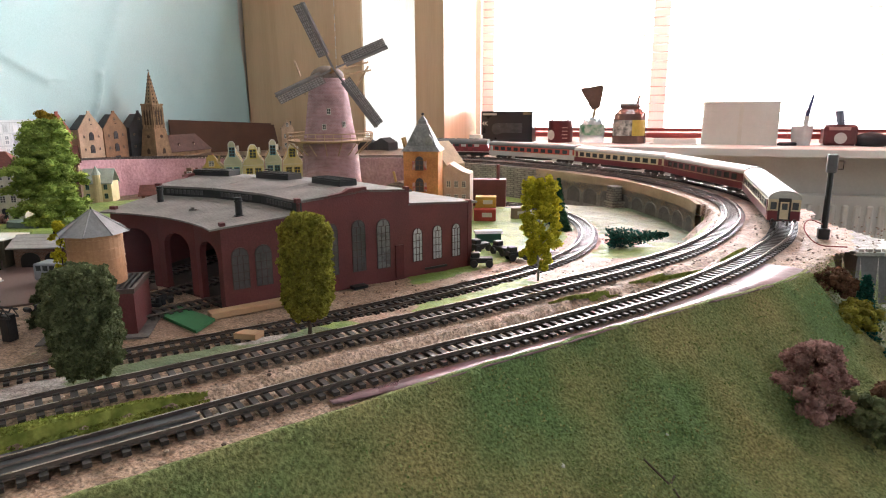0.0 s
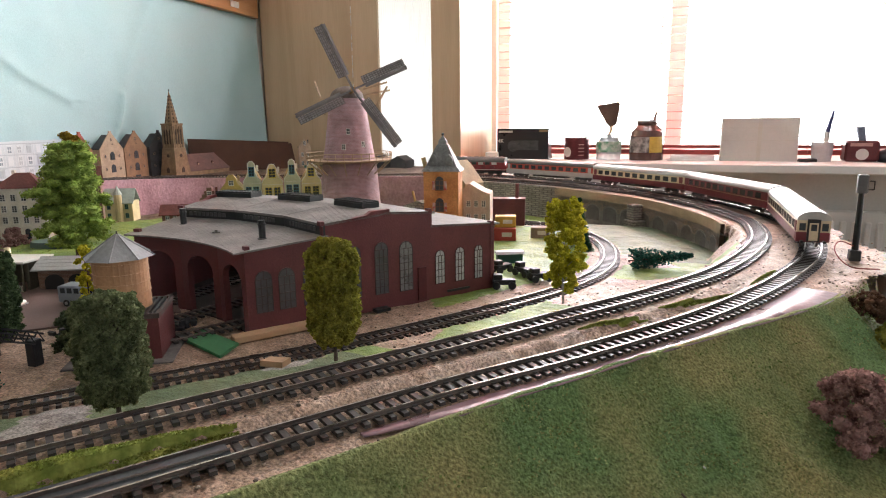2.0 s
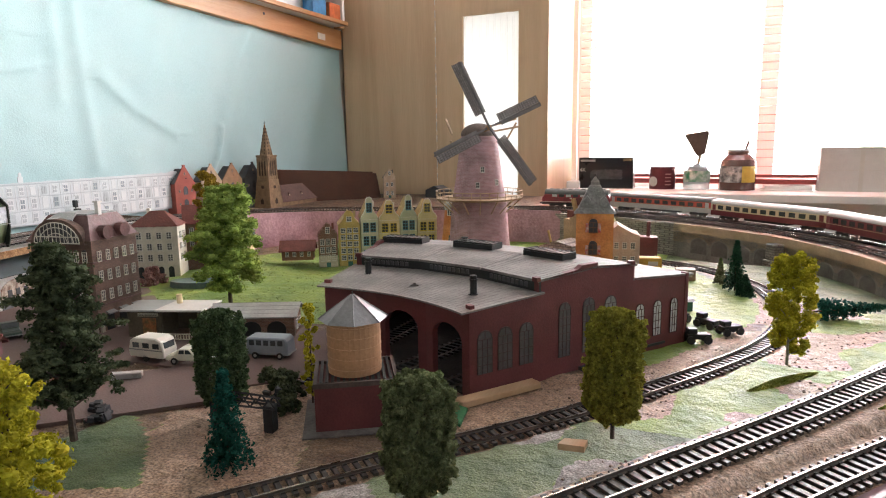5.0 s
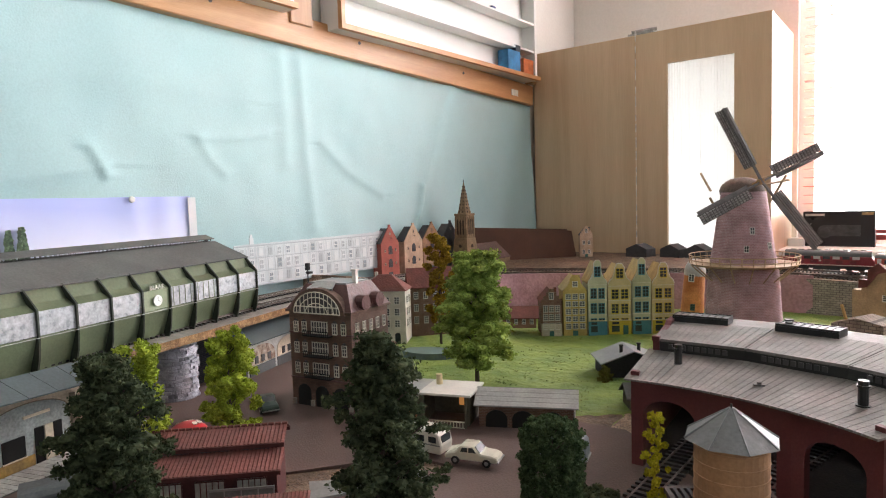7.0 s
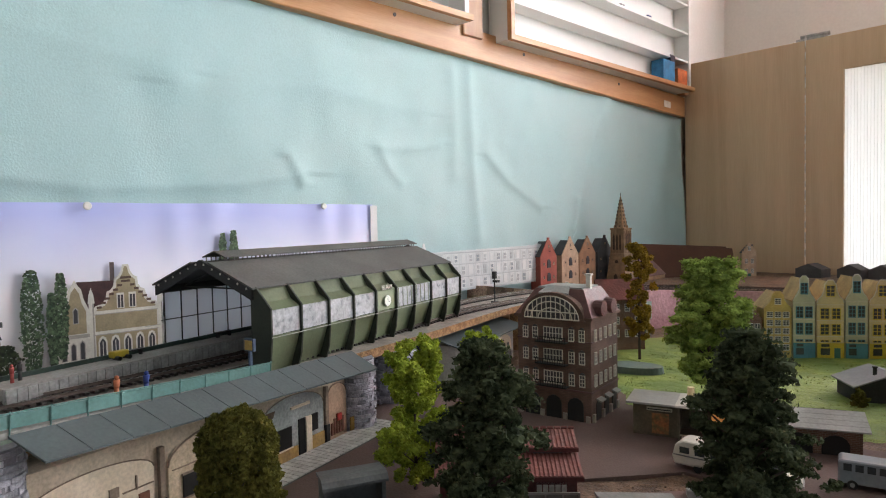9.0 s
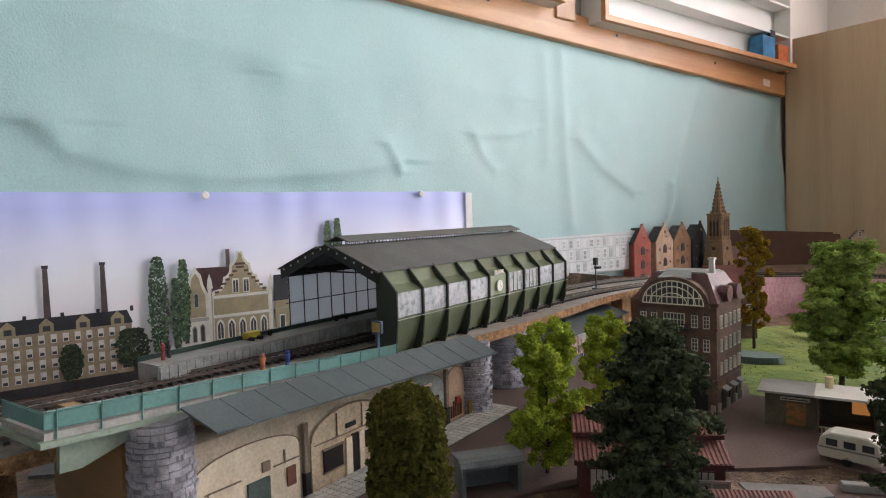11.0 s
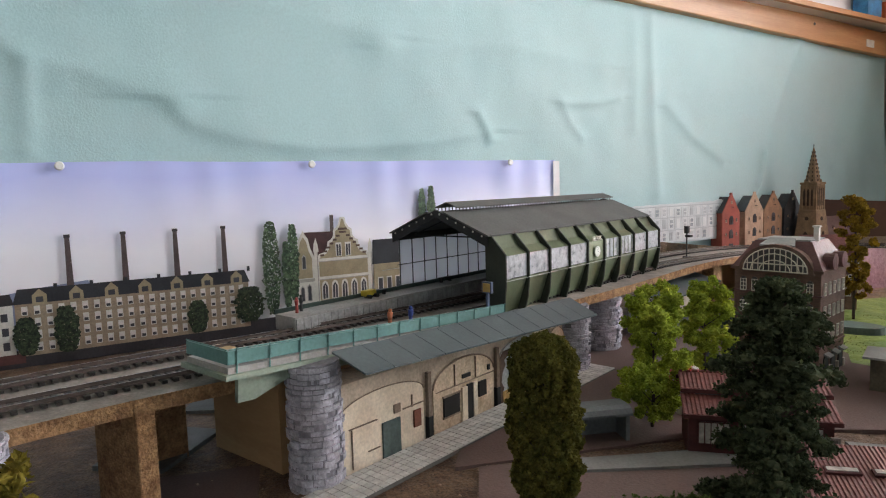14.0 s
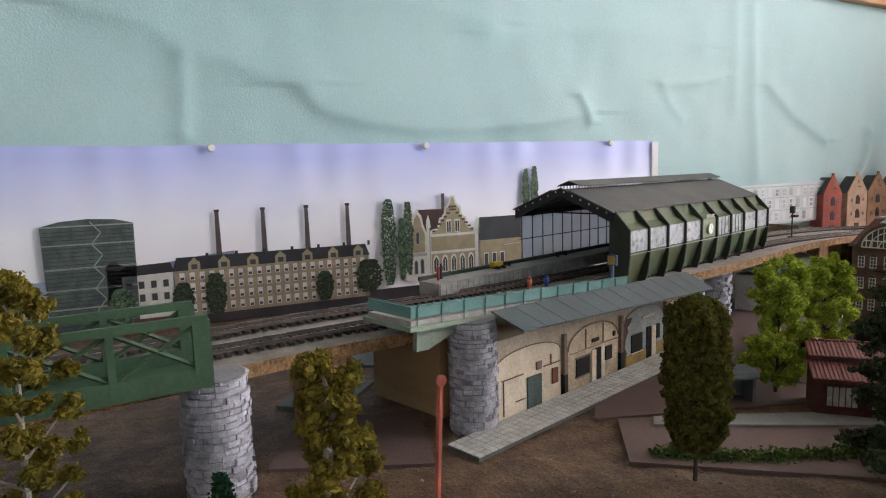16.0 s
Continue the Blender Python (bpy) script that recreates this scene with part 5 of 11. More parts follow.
for i in range(19):
    box(bm, 0.0008, 0.0008, 0.058, 0.004 + i * (HL - 0.008) / 18, HW - 0.004, 0.096)
for z in (0.096, 0.124, 0.152):
    box(bm, HL, 0.0009, 0.0009, HL / 2, HW - 0.004, z)
part("glazing_bar", bm, M_HALLDARK, hall)
for i in range(18):
    bm = BM()
    box(bm, (HL - 0.008) / 18 - 0.001, 0.0008, 0.055, 0.004 + (i + 0.5) * (HL - 0.008) / 18, HW - 0.0028, 0.0975)
    part("rear_pane", bm, M_MILKY, hall, "milky rear glazing" if i == 0 else "")
bm = BM()
box(bm, HL, 0.003, 0.0095, HL / 2, HW - 0.0020, 0.1525)
part("rear_fascia", bm, M_HALLDARK, hall)
# Black panels paint in the shadow under the hall roof.
for v0, z0, v1, z1 in ((0.001, 0.1585, ridge_v - 0.012, 0.1812), (HW - 0.001, 0.1585, ridge_v + 0.012, 0.1812)):
    bm = BM()
    lowv = [bm.verts.new(p) for p in ((0.004, v0, z0), (HL - 0.004, v0, z0), (HL - 0.004, v1, z1), (0.004, v1, z1))]
    upv = [bm.verts.new(v.co + V(0, 0, 0.0008)) for v in lowv]
    bm.faces.new(upv)
    bm.faces.new(lowv[::-1])
    for e in range(4):
        bm.faces.new((lowv[e], lowv[(e + 1) % 4], upv[(e + 1) % 4], upv[e]))
    part("roof_lining", bm, M_HALLDARK, hall, "black panel painting the shade under the roof")
for i in range(6):
    u_ = 0.03 + i * (HL - 0.06) / 5
    bm = BM()
    for (va, za), (vb_, zb_) in zip(((0.002, 0.156), (ridge_v, 0.1800), (HW - 0.002, 0.156)), ((ridge_v, 0.1800), (HW - 0.002, 0.156), (0.002, 0.156))):
        rod(bm, (u_, va, za), (u_, vb_, zb_), 0.0008, 4)
    part("roof_truss", bm, M_HALLDARK, hall)
bm = BM()
cyl(bm, 0.0064, 0.0064, 0.0012, seg=24, m=pose(4.5 * HL / NB, -0.0200, 0.1285, 90, 0, 0))
ck = part("clock", bm, mat("clock_white", (0.75, 0.75, 0.7), 0.4, 0.05, 50, 0), hall, "round white station clock")
bm = BM()
rod(bm, (4.5 * HL / NB, -0.0210, 0.1285), (4.5 * HL / NB, -0.0210, 0.1335), 0.0004, 4)
rod(bm, (4.5 * HL / NB, -0.0210, 0.1285), (4.5 * HL / NB + 0.003, -0.0210, 0.1271), 0.0004, 4)
part("clock_hand", bm, M_BLACKP, ck)


def letters(text, size, m, material, parent, name="lettering", label=""):
    c = bpy.data.curves.new(name, 'FONT')
    c.body, c.size, c.extrude, c.align_x = text, size, 0.0006, 'CENTER'
    tmp = new("tmp_text", c)
    me = bpy.data.meshes.new_from_object(tmp.evaluated_get(bpy.context.evaluated_depsgraph_get()))
    bpy.data.objects.remove(tmp)
    me.materials.clear()
    me.materials.append(material)
    me.name = name
    o = new(name, me)
    o.parent, o.matrix_basis = parent, m
    if label:
        o["label"] = label
    return o


letters("BLAAK", 0.0072, pose(4.5 * HL / NB, -0.0204, 0.1418, 90, 0, 0), mat("sign_cream", (0.8, 0.78, 0.7), 0.5, 0.05, 50, 0), hall, "station_sign", "cream station name letters")

# platform deck in front of the hall, girder, railing
PM = HM @ Matrix.Translation((0, 0, 0.083)) @ pose(0, 0, 0, 0, 3.5, 0) @ Matrix.Translation((0, 0, -0.083))
plat = thing("station_platform", PM, "long grey station platform with teal girder and railing", "platform")
bm = BM()
box(bm, 0.298, 0.052, 0.004, -0.149, 0.0072, 0.0790)
part("walkway", bm, M_PLAT, plat)
bm = BM()
box(bm, 0.298, 0.0016, 0.0085, -0.149, -0.0180, 0.0850)
box(bm, 0.0016, 0.052, 0.0085, -0.2975, 0.0075, 0.0850)
part("parapet", bm, M_TEAL, plat, "teal parapet")
bm = BM()
box(bm, 0.302, 0.058, 0.0034, -0.150, 0.0070, 0.0756)
part("girder", bm, M_PALEGREEN, plat, "pale green edge girder")
bm = BM()
prism(bm, [(-0.288, 0.0756), (-0.005, 0.0756), (-0.005, 0.070), (-0.25, 0.067), (-0.276, 0.058), (-0.288, 0.058)], 0.004, m=Matrix.Translation((0, -0.0140, 0)))
part("girder_web", bm, M_PALEGREEN, plat)
bm = BM()
rod(bm, (-0.2975, -0.0192, 0.0945), (0.0, -0.0192, 0.0945), 0.0005, 5)
rod(bm, (-0.2985, -0.0185, 0.0945), (-0.2985, 0.033, 0.0945), 0.0005, 5)
part("handrail", bm, M_TEAL, plat)
for i in range(13):
    bm = BM()
    rod(bm, (-0.292 + i * 0.0242, -0.0193, 0.078), (-0.292 + i * 0.0242, -0.0193, 0.0955), 0.0006, 4)
    part("rail_post", bm, M_TEAL, plat)
# the raised middle platform running into the hall
isl = thing("island_platform", HM, "grey island platform with ribbed edge inside the hall", "platform")
bm = BM()
box(bm, 0.525, 0.030, 0.014, 0.0975, 0.110, 0.083)
part("slab", bm, M_PLAT, isl)
bm = BM()
for i in range(65):
    box(bm, 0.0074, 0.0012, 0.012, -0.160 + i * 0.008, 0.0944, 0.0835)
part("edge_stone", bm, mat("pale_edge_stone", (0.36, 0.36, 0.35), 0.8, 0.3, 80, 0.2, island=0.12), isl)
bm = BM()
box(bm, 0.525, 0.002, 0.0045, 0.0975, 0.126, 0.0965)
part("fence", bm, mat("dark_green_fence", (0.04, 0.07, 0.055), 0.6, 0.2, 50, 0), isl)
for i, u in enumerate((-0.04, 0.07)):
    b_ = thing("platform_bench", HM @ place(u, 0.118, 0.097), "dark platform bench on the island platform", "bench", "platform benches")
    bm = BM()
    box(bm, 0.022, 0.005, 0.001, 0, 0, 0.005)
    part("seat", bm, M_HALLDARK, b_)
    for xx in (-0.008, 0.008):
        bm = BM()
        box(bm, 0.0015, 0.004, 0.005, xx, 0, 0)
        part("leg", bm, M_HALLDARK, b_)
sgn = thing("platform_clock", HM @ place(-0.016, -0.010, 0.083), "yellow framed clock on a blue post by the platform", "clock")
bm = BM()
box(bm, 0.0025, 0.0025, 0.024)
part("post", bm, mat("blue_post", (0.08, 0.12, 0.2), 0.5, 0.2, 50, 0), sgn)
bm = BM()
box(bm, 0.003, 0.011, 0.011, 0, 0, 0.024)
part("case", bm, MATS["blue_post"], sgn)
bm = BM()
box(bm, 0.0006, 0.0085, 0.0085, -0.0019, 0, 0.0252)
part("dial", bm, mat("ochre_dial", (0.5, 0.33, 0.09), 0.5, 0.2, 60, 0), sgn)
lug = thing("luggage_trolley", HM @ place(-0.055, 0.117, 0.097), "small yellow luggage trolley on the island platform", "trolley")
bm = BM()
box(bm, 0.016, 0.008, 0.006, 0, 0, 0.002)
part("body", bm, mat("yellow_trolley", (0.5, 0.38, 0.03), 0.5, 0.2, 60, 0), lug, bevel=0.0008)
for xx in (-0.005, 0.005):
    bm = BM()
    cyl(bm, 0.002, 0.002, 0.009, seg=10, m=pose(xx, 0, 0.002, 90, 0, 0))
    part("wheel", bm, M_BLACKP, lug)


def figurine(x, y, z, col, label, h=0.019, m=None):
    bm = BM()
    cyl(bm, h * 0.10, h * 0.09, h * 0.5, 0, 0, 0, 8)
    cyl(bm, h * 0.10, h * 0.13, h * 0.32, 0, 0, h * 0.5, 8)
    bmesh.ops.create_uvsphere(bm, u_segments=8, v_segments=6, radius=h * 0.09, matrix=Matrix.Translation((0, 0, h * 0.9)))
    o = obj("figurine", bm, mat("figure_" + label.split()[0], col, 0.6, 0.2, 80, 0), m=(m if m is not None else Matrix()) @ place(x, y, z), smooth=True)
    tagged(o, label, "figurine", "platform figurines")


figurine(-0.135, 0.004, 0.083, (0.45, 0.14, 0.06), "orange painted toy figurine standing on the platform", m=PM)
figurine(-0.112, 0.002, 0.083, (0.03, 0.06, 0.25), "blue painted toy figurine standing on the platform", m=PM)
figurine(-0.150, 0.112, 0.097, (0.35, 0.06, 0.05), "red painted toy figurine on the island platform", 0.015, HM)
figurine(-0.142, 0.116, 0.097, (0.05, 0.05, 0.05), "black painted toy figurine on the island platform", 0.016, HM)


def stone_pier(x, y, r, h, name="stone_pier", squash=1.0, rz=0):
    """A round pier of rough split stones, course by course."""
    t = thing(name, pose(x, y, -0.002, 0, 0, rz), "round pale grey rough stone viaduct pier", "pier", "stone viaduct piers")
    bm = BM()
    cyl(bm, r * 0.95, r * 0.95, h, seg=24)
    bmesh.ops.scale(bm, vec=(1, squash, 1), verts=bm.verts[:])
    part("core", bm, mat("pier_mortar", (0.30, 0.29, 0.32), 0.9, 0.3, 80, 0.2), t)
    rng = random.Random(int(1000 * x))
    z = 0.0
    M = mat("rough_pale_stone", (0.60, 0.59, 0.65), 0.7, 0.3, 120, 0.6, col2=(0.36, 0.35, 0.39), fine=600, island=0.12)
    while z < h - 0.002:
        ch = min(rng.uniform(0.0034, 0.0048), h - z)
        n = 15
        ph = rng.uniform(0, 1)
        for i in range(n):
            a0, a1 = (i + ph) / n * 2 * math.pi, (i + ph + 0.94) / n * 2 * math.pi
            ro = r * rng.uniform(0.94, 1.10)
            bm = BM()
            q, dzs = [], rng.uniform(0, 0.0006)
            for rr, dz in ((r * 0.9, 0), (ro, 0.0004)):
                for a in (a0, (a0 + a1) / 2, a1):
                    q.append(((rr * math.cos(a), rr * math.sin(a) * squash)))
            pts = [q[0], q[1], q[2], q[5], q[4], q[3]]
            slab(bm, pts, z + dzs, z + ch - 0.0003 - dzs * 0.6)
            part("stone", bm, M, t)
        z += ch
    return t


stone_pier(-0.949, -0.032, 0.0190, 0.093)
stone_pier(-1.048, 0.305, 0.019, 0.078)
stone_pier(-1.100, 0.400, 0.026, 0.078)
stone_pier(-0.932, -0.232, 0.0210, 0.085)
bm = BM()
box(bm, 0.095, 0.012, 0.078, -1.075, 0.028, -0.002, rz=107)
box(bm, 0.090, 0.010, 0.088, -1.020, -0.060, -0.002, rz=19)
tagged(obj("ply_side_wall", bm, wood_mat("plywood_panel", (0.50, 0.33, 0.17), (0.40, 0.25, 0.12), 30, 'X', 0.6)), "bare plywood panel closing the viaduct arches", "panel")
bm = BM()
box(bm, 0.050, 0.0135, 0.083, 0, 0, -0.003)
tagged(obj("timber_post", bm, M_CORK, m=pose(-0.982, -0.151, 0, 0, 0, 26), bevel=0.0006), "raw chipboard post under the viaduct deck", "post", "posts under the viaduct")
for x, y, w in ((-1.06, -0.12, 0.02), (-0.93, -0.45, 0.018), (-1.19, 0.75, 0.02)):
    bm = BM()
    box(bm, w, w * 1.6, 0.084, 0, 0, -0.003)
    tagged(obj("timber_post", bm, M_CORK, m=pose(x, y, 0, 0, 0, 12), bevel=0.0006), "raw chipboard post under the viaduct deck", "post", "posts under the viaduct")
bm = BM()
prism(bm, [(0.125, -0.002), (0.318, -0.002), (0.318, 0.0755), (0.125, 0.0755)], 0.006, m=HM @ Matrix.Translation((0, 0.012, 0)))
tagged(obj("slate_brick_wall", bm, brick_mat("dark_slate_brick", (0.075, 0.075, 0.088), (0.05, 0.05, 0.06), (0.11, 0.11, 0.12), 0.007, 0.0025)), "dark slate brick wall under the viaduct", "wall panel")
bm = BM()
prism(bm, [(0.44, 0.0), (0.80, 0.0), (0.80, 0.074), (0.44, 0.074)], 0.004, m=HM @ Matrix.Translation((0, -0.002, 0)))
tagged(obj("viaduct_side_board", bm, wood_mat("warm_plywood", (0.42, 0.25, 0.12), (0.33, 0.18, 0.08), 30, 'X', 0.6)), "warm brown plywood side board of the viaduct", "panel")

# arcade shops under the platform, with a sloping felt canopy
M_CREAM = mat("cream_stucco", (0.83, 0.73, 0.57), 0.85, 0.22, 40, 0.15, col2=(0.70, 0.59, 0.44))
M_SOOT = mat("sooty_stucco", (0.30, 0.23, 0.17), 0.9, 0.35, 30, 0.15)
M_CANOPY = mat("slate_green_felt", (0.095, 0.118, 0.122), 0.65, 0.18, 25, 0.1)
M_WOODGREEN = mat("green_shop_door", (0.10, 0.14, 0.13), 0.6, 0.3, 60, 0.1)
P0, P1 = V(-0.943, -0.020, 0), V(-1.040, 0.285, 0)
au = (P1 - P0).normalized()
AM = Matrix(((au.x, -au.y, 0, P0.x), (au.y, au.x, 0, P0.y), (0, 0, 1, 0), (0, 0, 0, 1)))
AL = (P1 - P0).length
arc_b = thing("arcade_shops", AM, "row of worn cream shopfronts under the viaduct arches", "shop row")
bm = BM()
box(bm, AL, 0.05, 0.070, AL / 2, 0.026, -0.001)
part("wall", bm, mat("dirty_cream_stucco", (0.70, 0.59, 0.45), 0.9, 0.3, 30, 0.15, col2=(0.50, 0.41, 0.30)), arc_b)
M_WEATHER = mat("weathered_cream_stucco", (0.72, 0.60, 0.43), 0.85, 0.35, 55, 0.15, col2=(0.50, 0.38, 0.25))
M_BLUEW = mat("peeling_blue_grey_paint", (0.46, 0.50, 0.49), 0.85, 0.35, 50, 0.15, col2=(0.33, 0.36, 0.35))
M_PEACH = mat("peach_stucco", (0.62, 0.44, 0.30), 0.85, 0.25, 50, 0.15)
M_OCHREB = mat("ochre_wall_base", (0.52, 0.34, 0.10), 0.85, 0.35, 70, 0.1, col2=(0.36, 0.24, 0.10))
M_PEEL = mat("brown_bare_patch", (0.15, 0.105, 0.075), 0.9, 0.4, 60, 0.2)
BAYS = [(0.004, 0.093, 0.046, 0.058, M_CREAM, "worn cream arched shopfront"), (0.105, 0.190, 0.040, 0.060, M_WEATHER, "stained cream arched shopfront"),
        (0.199, 0.283, 0.044, 0.061, M_BLUEW, "peeling pale blue shopfront with ochre base"), (0.290, 0.3195, 0.046, 0.057, M_PEACH, "peach stucco shopfront")]
for k, (u0, u1, zs_, za_, fm_, lab_) in enumerate(BAYS):
    arc = [((u0 + u1) / 2 - (u1 - u0) / 2 * math.cos(t), zs_ + (za_ - zs_) * math.sin(t)) for t in np.linspace(0, math.pi, 15)]
    bm = BM()
    prism(bm, [(u0, 0.0)] + arc + [(u1, 0.0)], 0.0014, m=Matrix.Translation((0, -0.0008, 0)))
    f = part("shopfront", bm, fm_, arc_b, lab_)
    bm = BM()
    for (xa, za), (xb, zb) in zip(arc, arc[1:]):
        rod(bm, (xa, -0.0008, za), (xb, -0.0008, zb), 0.0005 if k != 1 else 0.0009, 4)
    part("arch_moulding", bm, M_SOOT, f)
for u in (0.0985, 0.1945, 0.2865):
    bm = BM()
    box(bm, 0.0042, 0.0034, 0.058, u, -0.0015, 0)
    part("pier_strip", bm, M_SOOT, arc_b)
    bm = BM()
    box(bm, 0.0052, 0.0042, 0.020, u, -0.0016, 0)
    part("pier_foot", bm, M_HALLDARK, arc_b)


def shop_piece(name, u0, u1, z0, z1, material, out=0.0016, label=""):
    bm = BM()
    box(bm, u1 - u0, 0.0016, z1 - z0, (u0 + u1) / 2, -out, z0)
    return part(name, bm, material, arc_b, label)


M_BRICKP = mat("brick_patch", (0.20, 0.08, 0.05), 0.8, 0.3, 60, 0.1)
M_VOID = mat("black_shop_opening", (0.012, 0.011, 0.010), 0.5, 0.2, 50, 0)
shop_piece("door", 0.045, 0.064, 0.0, 0.030, M_WOODGREEN, label="grey green double door")
shop_piece("window", 0.080, 0.088, 0.016, 0.030, M_BRICKP)
for u0, u1, z0, z1 in ((0.012, 0.040, 0.0345, 0.0352), (0.068, 0.092, 0.0345, 0.0352), (0.014, 0.0146, 0.004, 0.034), (0.030, 0.042, 0.0125, 0.0131), (0.058, 0.065, 0.034, 0.041), (0.078, 0.079, 0.034, 0.044)):
    shop_piece("panel_line", u0, u1, z0, z1, M_SOOT, 0.0012)
shop_piece("window", 0.117, 0.138, 0.013, 0.030, M_VOID)
shop_piece("window_frame", 0.116, 0.139, 0.0300, 0.0315, M_SOOT, 0.0018)
shop_piece("window_frame", 0.116, 0.139, 0.0115, 0.0130, M_SOOT, 0.0018)
shop_piece("door_jamb", 0.1415, 0.1485, 0.002, 0.033, M_CREAM, 0.0020)
shop_piece("door", 0.149, 0.1570, 0.0, 0.034, M_VOID)
shop_piece("door_jamb", 0.1575, 0.1630, 0.002, 0.034, M_CREAM, 0.0020)
shop_piece("window", 0.166, 0.177, 0.018, 0.032, M_VOID)
shop_piece("window", 0.180, 0.183, 0.040, 0.045, M_VOID)
shop_piece("sign", 0.143, 0.154, 0.041, 0.0445, M_HALLDARK, label="small dark shop sign")
for u0, u1, z0, z1 in ((0.108, 0.190, 0.0365, 0.0372), (0.1325, 0.1331, 0.037, 0.056), (0.1620, 0.1626, 0.037, 0.057)):
    shop_piece("panel_line", u0, u1, z0, z1, M_SOOT, 0.0012)
shop_piece("painted_base", 0.2035, 0.2445, 0.0, 0.0125, M_OCHREB, 0.0012, "ochre painted wall base")
shop_piece("painted_base", 0.2640, 0.2825, 0.0, 0.0150, M_OCHREB, 0.0012, "ochre painted wall base")
shop_piece("window", 0.215, 0.236, 0.014, 0.033, M_VOID)
shop_piece("window_sill", 0.214, 0.237, 0.0128, 0.0140, M_CREAM, 0.0020)
shop_piece("door", 0.246, 0.2545, 0.0, 0.036, M_VOID)
shop_piece("shutter", 0.2555, 0.2635, 0.0005, 0.036, M_CREAM, 0.0020, "cream door leaf")
shop_piece("window", 0.265, 0.273, 0.020, 0.036, M_VOID)
shop_piece("sign", 0.236, 0.262, 0.0475, 0.0500, M_CREAM, label="pale worn sign board")
bm = BM()
prism(bm, [(0.1985, 0.0), (0.2055, 0.0), (0.2030, 0.010), (0.2065, 0.016), (0.2020, 0.022), (0.2040, 0.031), (0.2090, 0.038), (0.2070, 0.043), (0.2140, 0.047), (0.2160, 0.052), (0.2060, 0.052), (0.1985, 0.044)], 0.0010, m=Matrix.Translation((0, -0.0014, 0)))
part("peeled_patch", bm, M_PEEL, arc_b, "dark brown patch of peeled paint")
for i in range(5):
    shop_piece("brick_patch", 0.294 + i * 0.0042, 0.2965 + i * 0.0042, 0.006, 0.018 + (i * 7 % 3) * 0.004, M_BRICKP, 0.0012)
shop_piece("letter_box", 0.303, 0.309, 0.019, 0.026, mat("bright_red_box", (0.45, 0.04, 0.03), 0.5, 0.2, 60, 0), 0.0024, "small bright red wall box")
bm = BM()
box(bm, 0.010, 0.0014, 0.016, AL + 0.004, -0.006, 0.002)
part("poster_board", bm, mat("ochre_board", (0.42, 0.26, 0.06), 0.7, 0.3, 60, 0), arc_b)
can = thing("arcade_canopy", AM, "sloping slate green felt canopy over the shops", "canopy")
npan = 12


def CZ(u):
    """Height of the canopy's lower edge: it falls towards the far end."""
    return 0.086 - 0.050 * u


for i in range(npan):
    u0, u1 = -0.002 + i * (AL + 0.008) / npan, -0.002 + (i + 1) * (AL + 0.008) / npan - 0.0006
    bm = BM()
    a = [bm.verts.new(v) for v in ((u0 - 0.004, -0.008, CZ(u0) + 0.0115 + 0.014 * u0), (u1 - 0.004, -0.008, CZ(u1) + 0.0115 + 0.014 * u1), (u1, -0.038, CZ(u1)), (u0, -0.038, CZ(u0)))]
    b = [bm.verts.new(v.co + V(0, 0, 0.0014)) for v in a]
    bm.faces.new(b)
    bm.faces.new(a[::-1])
    for e in range(4):
        bm.faces.new((a[e], a[(e + 1) % 4], b[(e + 1) % 4], b[e]))
    part("panel", bm, M_CANOPY, can)
pave = structure(new("pavement"), "pale square-tiled pavement strip along the shops", "pavement")
pave.matrix_basis = AM
bm = BM()
box(bm, 0.42, 0.034, 0.003, 0.155, -0.022, 0.0004)
part("base", bm, mat("tile_grout", (0.15, 0.145, 0.13), 0.9, 0.2, 60, 0.1), pave)
tile = None
for i in range(60):
    for j in range(5):
        m = place(-0.0515 + i * 0.007, -0.0358 + j * 0.0068, 0.0034)
        if tile is None:
            bm = BM()
            box(bm, 0.0062, 0.0060, 0.0009)
            tile = part("tile", bm, mat("pale_paving_tile", (0.60, 0.59, 0.55), 0.8, 0.2, 90, 0.1, island=0.10), pave, m=m).data
        else:
            share("tile", tile, pave, m)

# ---- road cards and slabs lying on the layout ----
def card(name, pts, z0, z1, material, label, category, kind="structure"):
    bm = BM()
    slab(bm, pts, z0, z1)
    return tagged(obj(name, bm, material), label, category, "", kind)


card("road", [(-0.60, 0.40), (-0.50, 0.50), (-0.60, 0.585), (-0.88, 0.565), (-0.90, 0.60), (-1.02, 0.68), (-1.16, 0.60), (-1.08, 0.33), (-1.02, 0.30), (-0.96, 0.10), (-0.91, 0.06), (-0.83, 0.30), (-0.74, 0.42), (-0.66, 0.425)], -0.002, 0.0022, M_ROAD, "brown card road surface through the village", "road")
card("road_apron", [(-0.686, 0.276), (-0.640, 0.318), (-0.585, 0.372), (-0.605, 0.405), (-0.676, 0.431), (-0.765, 0.330)], 0.0005, 0.0042, M_ROAD, "loose brown road card lying on the earth", "road")
card("yard_slab", [(-0.835, 0.030), (-0.90, 0.075), (-0.83, 0.215), (-0.73, 0.245), (-0.735, 0.16)], -0.001, 0.0030, M_ROAD, "brown card yard by the sidings", "yard")
card("grey_slab", [(-0.872, 0.088), (-0.885, 0.10), (-0.79, 0.295), (-0.765, 0.275)], 0.0030, 0.0052, mat("grey_card", (0.25, 0.25, 0.235), 0.8, 0.2, 40, 0.1), "narrow grey card strip beside the yard", "pavement")
